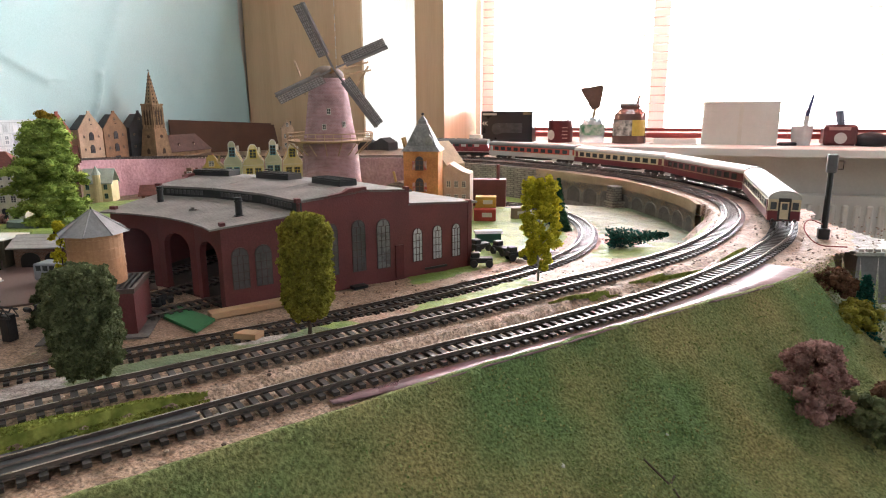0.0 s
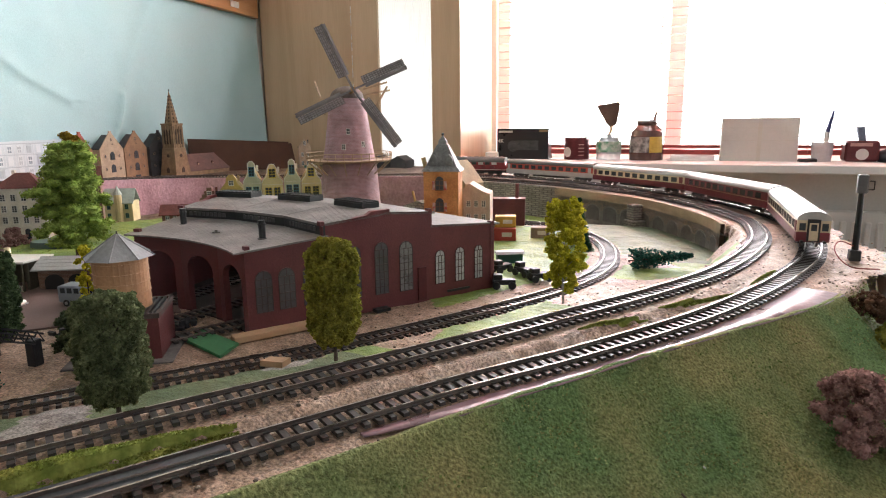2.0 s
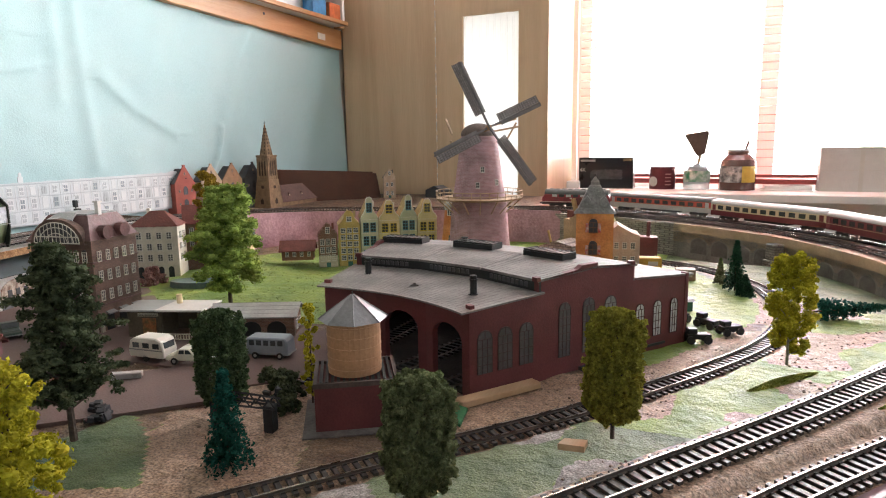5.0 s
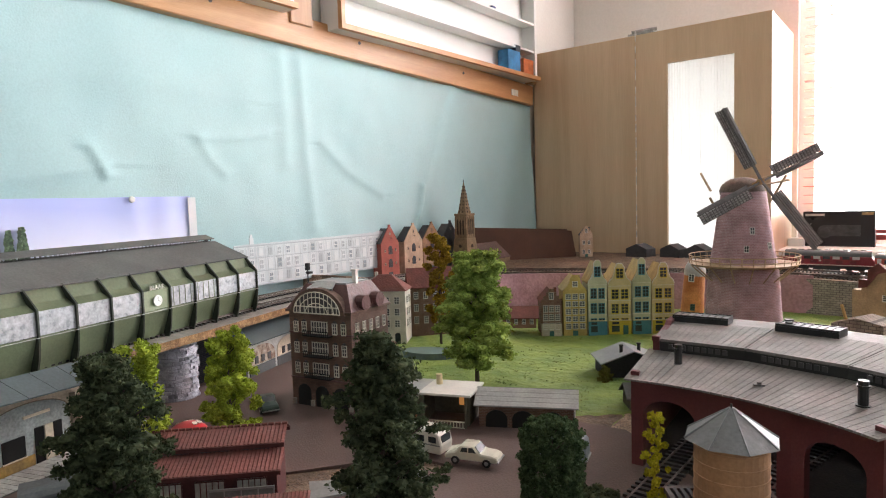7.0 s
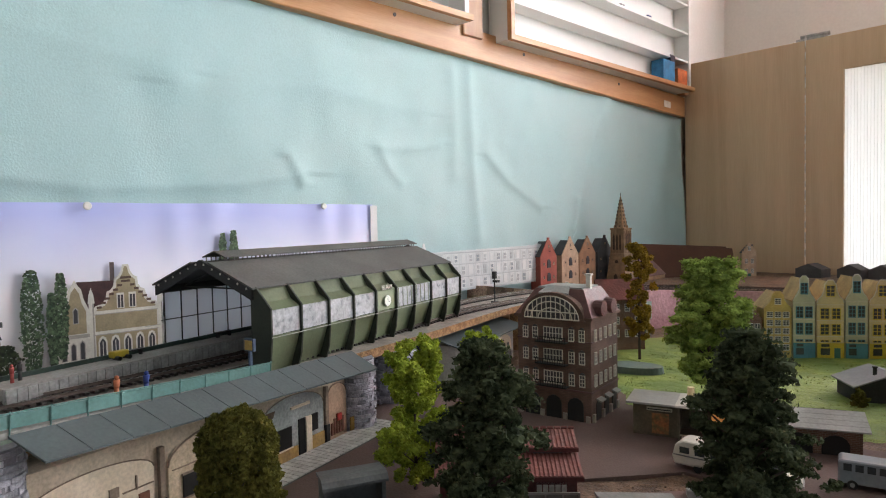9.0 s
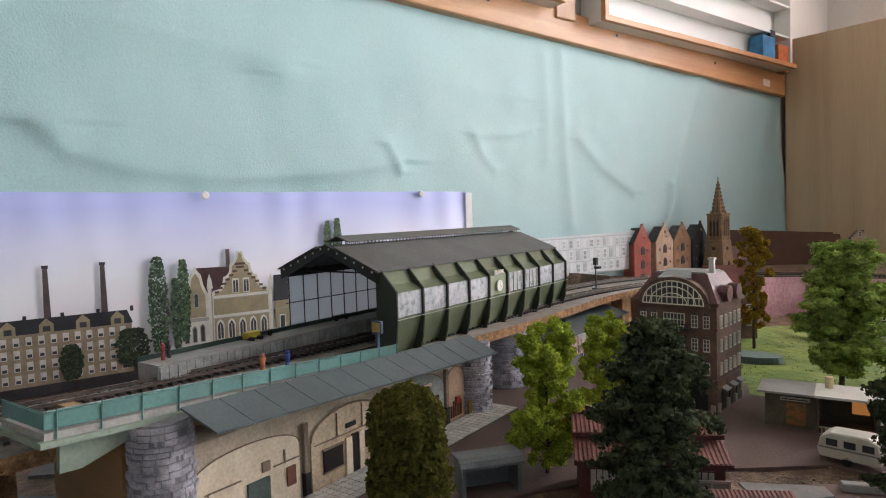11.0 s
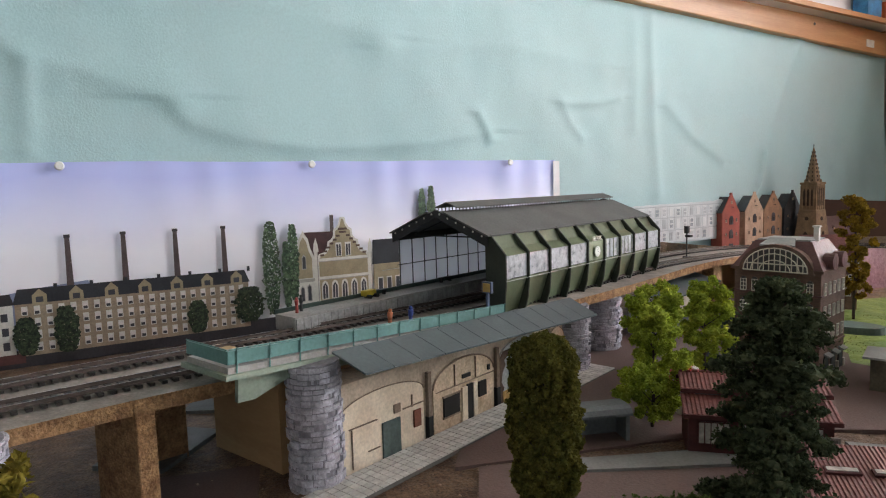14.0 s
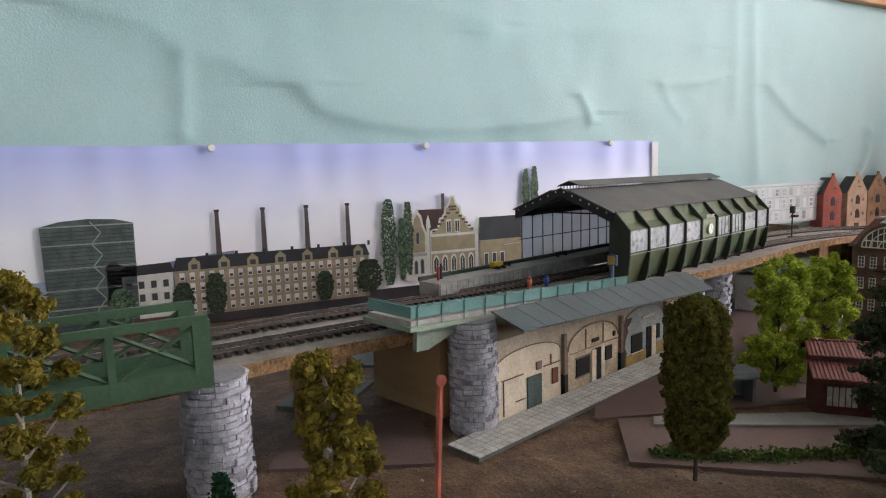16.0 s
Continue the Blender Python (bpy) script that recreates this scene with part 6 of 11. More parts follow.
card("grey_slab", [(-0.742, 0.305), (-0.712, 0.352), (-0.724, 0.364), (-0.768, 0.326)], 0.0042, 0.0062, MATS["grey_card"], "short grey card strip on the road card", "pavement")
card("brown_sheet", [(-0.90, -0.09), (-1.00, -0.06), (-1.03, -0.16), (-0.95, -0.20)], -0.001, 0.0024, M_ROAD, "brown card sheet under the viaduct", "road")
for pts in ([(-1.03, -0.125), (-1.09, -0.07), (-1.14, -0.12), (-1.07, -0.17)], [(-1.12, -0.02), (-1.18, 0.0), (-1.22, -0.06), (-1.16, -0.09)]):
    card("grey_board", pts, -0.001, 0.004, mat("blue_grey_board", (0.15, 0.16, 0.165), 0.6, 0.25, 40, 0.05), "blue grey board lying under the viaduct", "board", "")
card("green_board", [(-0.428, 0.430), (-0.436, 0.458), (-0.378, 0.439), (-0.372, 0.408)], 0.001, 0.0035, mat("bright_green_card", (0.045, 0.20, 0.075), 0.7, 0.2, 40, 0.1), "bright green card ramp before the shed doors", "board", "")
bm = BM()
box(bm, 0.085, 0.013, 0.006, 0, 0, 0, rz=0)
tagged(obj("wooden_plank", bm, wood_mat("pale_plank", (0.52, 0.34, 0.20), (0.42, 0.26, 0.14), 60, 'Y', 0.6), m=pose(-0.365, 0.480, 0, 0, 0, 55.4), bevel=0.0006), "pale wooden plank lying along the shed wall", "plank")
bm = BM()
slab(bm, [(-0.278, 0.340), (-0.276, 0.349), (-0.262, 0.352), (-0.262, 0.342)], 0.0325, 0.0365)
tagged(obj("wood_offcut", bm, MATS["pale_plank"]), "small pale wood offcut beside the track", "offcut")
card("dark_green_board", [(0.16, 0.50), (0.40, 0.80), (0.47, 0.72), (0.24, 0.42)], -0.135, -0.115, mat("dark_green_paint", (0.02, 0.14, 0.05), 0.5, 0.2, 20, 0.05), "dark green painted board edge below the bank", "board", "")


# ---- houses ----
def front(p0, p1, z=0.0):
    """A pose with x along a facade from p0 to p1 and y going back from it."""
    d = V(p1[0] - p0[0], p1[1] - p0[1], 0)
    return pose(p0[0], p0[1], z, 0, 0, math.degrees(math.atan2(d.y, d.x))), d.length


def win_mesh(w, h, frame_m, pane_m, cols=2, rows=3, arch=False, sill=True):
    """A window: one lattice frame, one piece, before a dark pane."""
    bm = BM()
    box(bm, w, 0.0006, h, 0, 0.0002, 0, mi=0)
    t = min(0.0008, w * 0.11)
    if arch:
        cyl(bm, w / 2, w / 2, 0.0006, seg=12, m=pose(0, 0.0002, h, 90, 0, 0), mi=0)
    xs, zs = [], []
    for k in range(cols + 1):
        c, q = -w / 2 + k * w / cols, t * (0.5 if k in (0, cols) else 0.36)
        xs += [c - q, c + q]
    for k in range(rows + 1):
        c, q = k * h / rows, t * 0.45
        zs += [c - q, c + q]
    if sill:
        zs[0] -= t * 0.9
    lattice(bm, xs, zs, -0.0009, 0.0004)
    me = bpy.data.meshes.new("window")
    bmesh.ops.recalc_face_normals(bm, faces=bm.faces[:])
    bm.to_mesh(me)
    bm.free()
    me.materials.append(pane_m)
    me.materials.append(frame_m)
    return me


M_PW = mat("white_window_frame", (0.68, 0.66, 0.6), 0.5, 0.1, 60, 0)
M_PG = mat("green_window_frame", (0.05, 0.16, 0.13), 0.5, 0.15, 60, 0)
M_PB = mat("blue_window_frame", (0.08, 0.26, 0.33), 0.5, 0.15, 60, 0)
M_PY = mat("yellow_window_frame", (0.62, 0.48, 0.05), 0.5, 0.15, 60, 0)
M_GLASSD = mat("dark_house_pane", (0.06, 0.07, 0.075), 0.2, 0.3, 60, 0, spec=0.7)
M_TILE = mat("red_roof_tiles", (0.20, 0.065, 0.05), 0.7, 0.3, 60, 0.5, fine=350)
M_TILE_TAN = mat("tan_roof_tiles", (0.50, 0.38, 0.19), 0.75, 0.3, 60, 0.4, fine=350)
M_BROWNB = brick_mat("brown_brick", (0.19, 0.095, 0.06), (0.14, 0.065, 0.04), (0.25, 0.19, 0.15), 0.004, 0.0016)


def put_windows(parent, me, m, cols, rows, x0, dx, z0, dz, skip=()):
    for i in range(cols):
        for j in range(rows):
            if (i, j) in skip:
                continue
            share("window", me, parent, m @ pose(x0 + i * dx, -0.0004, z0 + j * dz))


def gable_roof(parent, w, d, z, rise, material, over=0.003, along='y', thick=0.0016, m=None):
    """Two roof slopes over a box w by d; the ridge runs along x or y."""
    m = m if m is not None else Matrix()
    for s in (-1, 1):
        bm = BM()
        if along == 'y':
            pts = [(w / 2 + s * (w / 2 + over), -over, z - over * rise / (w / 2)), (w / 2 + s * (w / 2 + over), d + over, z - over * rise / (w / 2)), (w / 2, d + over, z + rise), (w / 2, -over, z + rise)]
        else:
            yy = d / 2 + s * (d / 2 + over)
            pts = [(-over, yy, z - over * rise / (d / 2)), (w + over, yy, z - over * rise / (d / 2)), (w + over, d / 2, z + rise), (-over, d / 2, z + rise)]
        a = [bm.verts.new(m @ Vector(p)) for p in pts]
        b = [bm.verts.new(v.co + V(0, 0, thick)) for v in a]
        bm.faces.new(a)
        bm.faces.new(b)
        for e in range(4):
            bm.faces.new((a[e], a[(e + 1) % 4], b[(e + 1) % 4], b[e]))
        part("roof", bm, material, parent)


def gable_wall(w, h, rise, d, kind):
    """House body with a shaped front gable."""
    if kind == "step":
        n, pts = 4, []
        for k in range(n):
            x, z0 = w / 2 * k / n, h + rise * k / n
            pts += [(x, z0), (x, z0 + rise / n)]
        left = [(0, 0)] + pts
    elif kind == "neck":
        left = [(0, 0), (0, h), (w * 0.06, h + rise * 0.12), (w * 0.2, h + rise * 0.25), (w * 0.30, h + rise * 0.45), (w * 0.31, h + rise * 0.85), (w * 0.42, h + rise * 0.97)]
    elif kind == "bell":
        left = [(0, 0), (0, h), (w * 0.05, h + rise * 0.15), (w * 0.18, h + rise * 0.28), (w * 0.26, h + rise * 0.5), (w * 0.29, h + rise * 0.75), (w * 0.4, h + rise * 0.94)]
    else:
        left = [(0, 0), (0, h), (w * 0.46, h + rise)]
    right = [(w - x, z) for x, z in left[::-1]]
    return left + right


def gabled_house(name, p0, p1, z, d, h, rise, kind, wall_m, roof_m, win_me, cols, rows, label, group="", zwin=0.012, dz=None, attic=True, door_m=None, wing=False, trim=None):
    m, w = front(p0, p1, z)
    t = thing(name, m, label, "house", group)
    bm = BM()
    prism(bm, gable_wall(w, h, rise, d, kind), 0.0022)
    part("gable", bm, wall_m, t)
    bm = BM()
    prism(bm, [(0.0006, 0), (0.0006, h), (w / 2, h + rise * 0.8), (w - 0.0006, h), (w - 0.0006, 0)], d - 0.0022, m=Matrix.Translation((0, 0.0022, 0)))
    part("wall", bm, wall_m, t)
    gable_roof(t, w, d - 0.003, h, rise * 0.8, roof_m, 0.001, 'y', m=Matrix.Translation((0, 0.0028, 0.0006)))
    dz = dz if dz else (h - zwin) / rows
    put_windows(t, win_me, Matrix(), cols, rows, w / (cols + 0.4) * 0.7, w / (cols + 0.4), zwin, dz)
    if attic:
        share("window", win_me, t, pose(w / 2, -0.0004, h + rise * 0.28))
    bm = BM()
    box(bm, w * 0.22, 0.0012, 0.0105, w * 0.5, -0.0003, 0.0)
    part("door", bm, door_m if door_m else M_PG, t)
    if trim:
        bm = BM()
        for k in range(1, rows + 1):
            box(bm, w, 0.0008, 0.0007, w / 2, -0.0003, zwin + k * dz - 0.0035)
        pts = gable_wall(w, h, rise, d, kind)[1:-1]
        for (xa, za), (xb, zb) in zip(pts, pts[1:]):
            rod(bm, (xa, -0.0002, za), (xb, -0.0002, zb), 0.0007, 4)
        part("moulding", bm, trim, t)
    bm = BM()
    box(bm, 0.0045, 0.0045, 0.012, w * 0.8, d * 0.55, h + rise * 0.45)
    part("chimney", bm, roof_m if not trim else trim, t)
    return t


D0, D1 = V(-0.923, 1.004, 0), V(-0.728, 1.143, 0)
du = (D1 - D0) / 232.0
M_CREAMY = mat("pale_yellow_paint", (0.66, 0.57, 0.32), 0.7, 0.15, 60, 0.1)
M_OCHRE = mat("ochre_paint", (0.54, 0.40, 0.13), 0.7, 0.2, 60, 0.1)
M_MINT = mat("pale_green_paint", (0.56, 0.57, 0.40), 0.7, 0.15, 60, 0.1)
row = [("step", 0, 36, 0.062, 0.026, M_BROWNB, M_PW, "brown brick stepped-gable canal house with cream base", M_TILE, 3, 3),
       ("bell", 39, 80, 0.082, 0.032, M_OCHRE, M_PW, "ochre canal house with many small windows", M_TILE_TAN, 3, 5),
       ("neck", 82, 115, 0.096, 0.043, M_MINT, M_PB, "pale green neck-gable canal house with blue windows", M_TILE_TAN, 2, 3),
       ("bell", 117, 157, 0.093, 0.040, M_CREAMY, M_PY, "pale yellow bell-gable canal house with yellow windows", M_TILE_TAN, 2, 3),
       ("neck", 159, 191, 0.098, 0.043, M_MINT, M_PB, "slim pale green neck-gable canal house with blue windows", M_TILE_TAN, 2, 3),
       ("bell", 193, 231, 0.093, 0.040, M_CREAMY, M_PY, "yellow canal house at the end of the row", M_TILE_TAN, 2, 3)]
for kind, a, b, h, rise, wm, fm, lab, rm, c, r in row:
    p0, p1 = D0 + du * a, D0 + du * b
    w = (p1 - p0).length
    me = win_mesh(w / (c + 0.4) * 0.74, h / r * 0.56, fm, M_GLASSD)
    hs = gabled_house("canal_house", (p0.x, p0.y), (p1.x, p1.y), -0.020, 0.06, h, rise, kind, wm, rm, me, c, r, lab, "row of canal houses", 0.014, None, True, M_PB if fm is M_PB else M_PG, trim=M_PW if fm is not M_PW else None)
    if fm in (M_PB, M_PY):
        bm = BM()
        box(bm, w * 0.98, 0.0012, 0.027, w / 2, -0.0014, 0)
        sf = part("shopfront", bm, fm, hs, "painted shopfront of the ground floor")
        for xx, ww, z0, hh_ in ((0.30, 0.34, 0.007, 0.011), (0.74, 0.22, 0.0005, 0.018), (0.30, 0.30, 0.0205, 0.0045)):
            bm = BM()
            box(bm, w * ww, 0.0008, hh_, w * xx, -0.0022, z0)
            part("shop_pane", bm, M_GLASSD if xx < 0.5 else (M_PG if fm is M_PY else M_PB), sf)
        bm = BM()
        box(bm, w * 1.0, 0.0035, 0.0014, w / 2, -0.0022, 0.027)
        part("shop_cornice", bm, M_CREAMY, sf)
    if kind == "step":
        bm = BM()
        box(bm, w, 0.001, 0.024, w / 2, -0.0002, 0)
        part("plinth", bm, mat("cream_base", (0.55, 0.5, 0.38), 0.7, 0.2, 60, 0.1), hs)
M_ORANGE = mat("orange_stucco", (0.66, 0.29, 0.10), 0.75, 0.25, 40, 0.2, col2=(0.46, 0.15, 0.045))
dm = thing("domed_turret", pose(-0.703, 1.151, -0.016, 0, 4, 0), "orange round turret with a pale dome", "turret")
bm = BM()
cyl(bm, 0.021, 0.017, 0.110, seg=24)
part("wall", bm, M_ORANGE, dm)
bm = BM()
bmesh.ops.create_uvsphere(bm, u_segments=20, v_segments=12, radius=0.018, matrix=Matrix.Translation((0, 0, 0.110)) @ Matrix.Diagonal((1, 1, 1.25, 1)))
part("dome", bm, mat("pale_dome", (0.55, 0.54, 0.50), 0.5, 0.2, 50, 0.1), dm, "pale grey dome", smooth=True)
share("window", win_mesh(0.009, 0.012, M_PW, M_GLASSD), dm, pose(0, -0.0180, 0.095))
share("window", win_mesh(0.007, 0.010, M_PG, M_GLASSD), dm, pose(0.006, -0.0205, 0.045, 0, 0, 15))

# orange tower house with slate roof
ot = thing("orange_tower_house", pose(-0.366, 0.906, 0, 0, 0, 12), "orange tower house with steep grey slate roof", "house")
bm = BM()
box(bm, 0.052, 0.046, 0.123)
part("wall", bm, M_ORANGE, ot)
M_SLATE = mat("grey_slate", (0.24, 0.24, 0.225), 0.6, 0.35, 90, 0.6, fine=300)
bm = BM()
levels = [[bm.verts.new((sx_ * hx_, sy_ * hy_, z_)) for sx_, sy_ in ((-1, -1), (1, -1), (1, 1), (-1, 1))] for hx_, hy_, z_ in ((0.0295, 0.0265, 0.119), (0.0225, 0.0195, 0.127), (0.0165, 0.0140, 0.140), (0.0085, 0.0070, 0.1565), (0.0062, 0.0052, 0.1585), (0.0062, 0.0052, 0.1625), (0.0005, 0.0005, 0.171))]
for r0, r1 in zip(levels, levels[1:]):
    for k in range(4):
        bm.faces.new((r0[k], r0[(k + 1) % 4], r1[(k + 1) % 4], r1[k]))
bm.faces.new(levels[-1])
bm.faces.new(levels[0][::-1])
part("roof", bm, M_SLATE, ot, "steep grey slate roof")
bm = BM()
bmesh.ops.create_uvsphere(bm, u_segments=10, v_segments=6, radius=0.0022, matrix=Matrix.Translation((0, 0, 0.1725)))
part("finial", bm, M_BLACKP, ot, "dark ball finial")
for dx_ in (-0.011, 0.012):
    bm = BM()
    prism(bm, [(dx_ - 0.005, 0.128), (dx_ - 0.005, 0.138), (dx_, 0.144), (dx_ + 0.005, 0.138), (dx_ + 0.005, 0.128)], 0.010, m=Matrix.Translation((0, -0.0215, 0)))
    part("dormer", bm, M_SLATE, ot)
bm = BM()
rod(bm, (-0.026, 0.004, 0.118), (-0.031, 0.004, 0.138), 0.0036, 4)
part("chimney", bm, mat("tan_flue", (0.50, 0.33, 0.14), 0.7, 0.2, 60, 0), ot, "leaning tan chimney")
me = win_mesh(0.012, 0.014, mat("brown_sash", (0.20, 0.10, 0.05), 0.6, 0.2, 60, 0), M_PANE_D, 2, 2, True)
for z in (0.020, 0.060, 0.092):
    share("window", me, ot, pose(-0.002, -0.0236, z))
    for sx in (-0.0085, 0.0085):
        bm = BM()
        box(bm, 0.0045, 0.001, 0.013, -0.002 + sx, -0.0236, z)
        part("shutter", bm, mat("red_white_shutter", (0.45, 0.06, 0.05), 0.6, 0.5, 200, 0, col2=(0.6, 0.5, 0.42)), ot, "red and white shutter")
an = thing("stone_annex", pose(-0.470, 0.985, 0, 0, 0, -18), "low grey rubble annex beside the orange tower", "house")
bm = BM()
prism(bm, [(0, 0), (0, 0.052), (0.03, 0.062), (0.062, 0.056), (0.062, 0)], 0.05)
part("wall", bm, M_RUBBLE, an)
share("window", win_mesh(0.009, 0.011, mat("gold_arch", (0.42, 0.24, 0.06), 0.6, 0.2, 60, 0), M_GLASSD, 1, 1, True), an, pose(0.044, -0.0006, 0.030))
bm = BM()
rod(bm, (0.01, 0.02, 0.055), (0.004, 0.02, 0.075), 0.0022, 6)
part("chimney", bm, mat("tan_pot", (0.55, 0.33, 0.12), 0.6, 0.2, 60, 0), an)
rg = thing("red_gable_house", pose(-0.455, 1.09, 0, 0, 0, -22), "house with red stepped gable and tan plank wall", "house")
bm = BM()
prism(bm, [(0, 0), (0, 0.085), (0.012, 0.085), (0.012, 0.098), (0.024, 0.098), (0.024, 0.112), (0.036, 0.122), (0.048, 0.112), (0.075, 0.083), (0.075, 0)], 0.05)
part("wall", bm, mat("tan_plank_wall", (0.46, 0.33, 0.20), 0.75, 0.25, 50, 0.15), rg)
bm = BM()
prism(bm, [(-0.002, 0.085), (0.010, 0.088), (0.010, 0.101), (0.022, 0.101), (0.022, 0.115), (0.036, 0.126), (0.050, 0.114), (0.040, 0.112), (0.034, 0.110), (0.02, 0.09)], 0.006, m=Matrix.Translation((0, -0.004, 0)))
part("stepped_gable", bm, M_TILE, rg, "dark red stepped gable")
share("window", win_mesh(0.011, 0.008, M_PW, M_GLASSD), rg, pose(0.046, -0.0006, 0.072))
pw = thing("pale_side_house", pose(-0.348, 0.945, 0, 0, 0, 12), "pale stone side house with rows of windows", "house")
bm = BM()
prism(bm, [(0, 0), (0, 0.088), (0.01, 0.096), (0.03, 0.084), (0.042, 0.080), (0.042, 0)], 0.05)
part("wall", bm, mat("pale_pink_stone", (0.55, 0.42, 0.34), 0.8, 0.2, 60, 0.2), pw)
put_windows(pw, win_mesh(0.006, 0.009, M_PW, M_GLASSD), Matrix(), 3, 3, 0.008, 0.012, 0.018, 0.021)
ch = thing("brick_shed", pose(-0.335, 1.155, 0, 0, 0, 12), "dark red shed with a slim chimney", "shed")
bm = BM()
box(bm, 0.066, 0.03, 0.050)
part("wall", bm, M_SHED, ch)
bm = BM()
cyl(bm, 0.0036, 0.0034, 0.028, 0.018, 0, 0.049, 10)
part("chimney", bm, M_SHED, ch)

# hotel: tall brown corner building with mansard and arched window
HTL, HTF, HTR = (-0.955, 0.463), (-0.869, 0.478), (-0.886, 0.550)
hm, hw = front(HTL, HTF)
ht = thing("corner_hotel", hm, "tall brown brick corner hotel with a mansard roof and arched window", "building")
M_HB = brick_mat("hotel_brick", (0.200, 0.118, 0.088), (0.155, 0.088, 0.066), (0.12, 0.085, 0.068), 0.005, 0.0018)
M_MANS = mat("plum_mansard_tiles", (0.165, 0.078, 0.072), 0.5, 0.25, 60, 0.4, fine=330)
hd, hh = 0.074, 0.112
M_ZINCH = mat("grey_hood_metal", (0.26, 0.26, 0.25), 0.5, 0.2, 60, 0.05)
bm = BM()
box(bm, hw, hd, hh, hw / 2, hd / 2, -0.001)
part("wall", bm, M_HB, ht)
bm = BM()
box(bm, hw + 0.006, hd + 0.006, 0.003, hw / 2, hd / 2, hh - 0.001)
part("cornice", bm, M_HB, ht)
bm = BM()
lo = [bm.verts.new(v) for v in ((-0.002, -0.002, hh + 0.002), (hw + 0.002, -0.002, hh + 0.002), (hw + 0.002, hd + 0.002, hh + 0.002), (-0.002, hd + 0.002, hh + 0.002))]
up = [bm.verts.new(v) for v in ((0.016, 0.014, hh + 0.030), (hw - 0.014, 0.014, hh + 0.030), (hw - 0.014, hd - 0.012, hh + 0.030), (0.016, hd - 0.012, hh + 0.030))]
for k in range(4):
    bm.faces.new((lo[k], lo[(k + 1) % 4], up[(k + 1) % 4], up[k]))
bm.faces.new(up)
part("mansard", bm, M_MANS, ht, "plum tiled mansard")
bm = BM()
box(bm, hw - 0.034, hd - 0.03, 0.002, hw / 2 + 0.001, hd / 2, hh + 0.0295)
part("flat_roof", bm, mat("grey_roof_panel", (0.28, 0.28, 0.27), 0.4, 0.2, 40, 0.05), ht)
bm = BM()
arc = [(hw / 2 - 0.038 * math.cos(t), hh - 0.003 + 0.0305 * math.sin(t)) for t in np.linspace(0, math.pi, 15)]
prism(bm, arc, 0.010, m=Matrix.Translation((0, -0.004, 0)))
ag = part("arched_gable", bm, M_HB, ht)
bm = BM()
arc2 = [(hw / 2 - 0.0325 * math.cos(t), hh - 0.001 + 0.0245 * math.sin(t)) for t in np.linspace(0, math.pi, 15)]
prism(bm, arc2, 0.0006, m=Matrix.Translation((0, -0.0046, 0)))
part("arch_pane", bm, M_PANE_D, ag)
bm = BM()
for (xa, za), (xb, zb) in zip(arc2, arc2[1:]):
    rod(bm, (xa, -0.005, za), (xb, -0.005, zb), 0.0007, 4)
for k in range(-5, 6):
    x = k * 0.0056
    hgt = 0.0245 * math.sqrt(max(0, 1 - (x / 0.0325) ** 2))
    rod(bm, (hw / 2 + x, -0.005, hh - 0.001), (hw / 2 + x, -0.005, hh - 0.001 + hgt), 0.0006, 4)
for z in (0.0, 0.0075):
    half = 0.0325 * math.sqrt(max(0, 1 - (z / 0.0245) ** 2))
    rod(bm, (hw / 2 - half, -0.005, hh - 0.001 + z), (hw / 2 + half, -0.005, hh - 0.001 + z), 0.0007, 4)
for rr in (0.48, 0.76):
    ring_ = [(hw / 2 - 0.0325 * rr * math.cos(t), hh - 0.001 + 0.0245 * rr * math.sin(t)) for t in np.linspace(0, math.pi, 11)]
    for (xa, za), (xb, zb) in zip(ring_, ring_[1:]):
        rod(bm, (xa, -0.005, za), (xb, -0.005, zb), 0.0006, 4)
part("arch_tracery", bm, mat("cream_tracery", (0.70, 0.66, 0.56), 0.6, 0.1, 60, 0), ag, "cream window tracery")
me_n, me_w = win_mesh(0.006, 0.012, MATS["cream_tracery"], M_PANE_D, 2, 3, True), win_mesh(0.022, 0.013, MATS["cream_tracery"], M_PANE_D, 6, 2)
for j, z in enumerate((0.040, 0.064, 0.088)):
    share("window", me_w, ht, pose(hw / 2, -0.0006, z))
    for x in (0.010, 0.022, hw - 0.022, hw - 0.010):
        share("window", me_n, ht, pose(x, -0.0006, z))
    bm = BM()
    box(bm, 0.036, 0.009, 0.0012, hw / 2, -0.0045, z - 0.003)
    for k in range(13):
        box(bm, 0.0006, 0.0006, 0.005, hw / 2 - 0.0175 + k * 0.00292, -0.0088, z - 0.002)
    box(bm, 0.036, 0.0008, 0.0008, hw / 2, -0.0088, z + 0.003)
    part("balcony", bm, M_HALLDARK, ht, "black iron balcony")
me_s = win_mesh(0.0055, 0.012, MATS["cream_tracery"], M_PANE_D, 2, 3)
side = pose(hw, 0, 0, 0, 0, 90)
for j, z in enumerate((0.040, 0.064, 0.088)):
    for k in range(5):
        share("window", me_s, ht, side @ pose(0.010 + k * 0.0135, -0.0006, z))
for x in (0.018, hw / 2, hw - 0.018):
    bm = BM()
    prism(bm, [(x - 0.009, 0), (x - 0.009, 0.018)] + [(x - 0.009 * math.cos(t), 0.018 + 0.009 * math.sin(t)) for t in np.linspace(0.3, math.pi - 0.3, 6)] + [(x + 0.009, 0.018), (x + 0.009, 0)], 0.0012, m=Matrix.Translation((0, -0.001, 0)))
    part("shop_arch", bm, M_HALLDARK, ht, "dark ground floor arch")
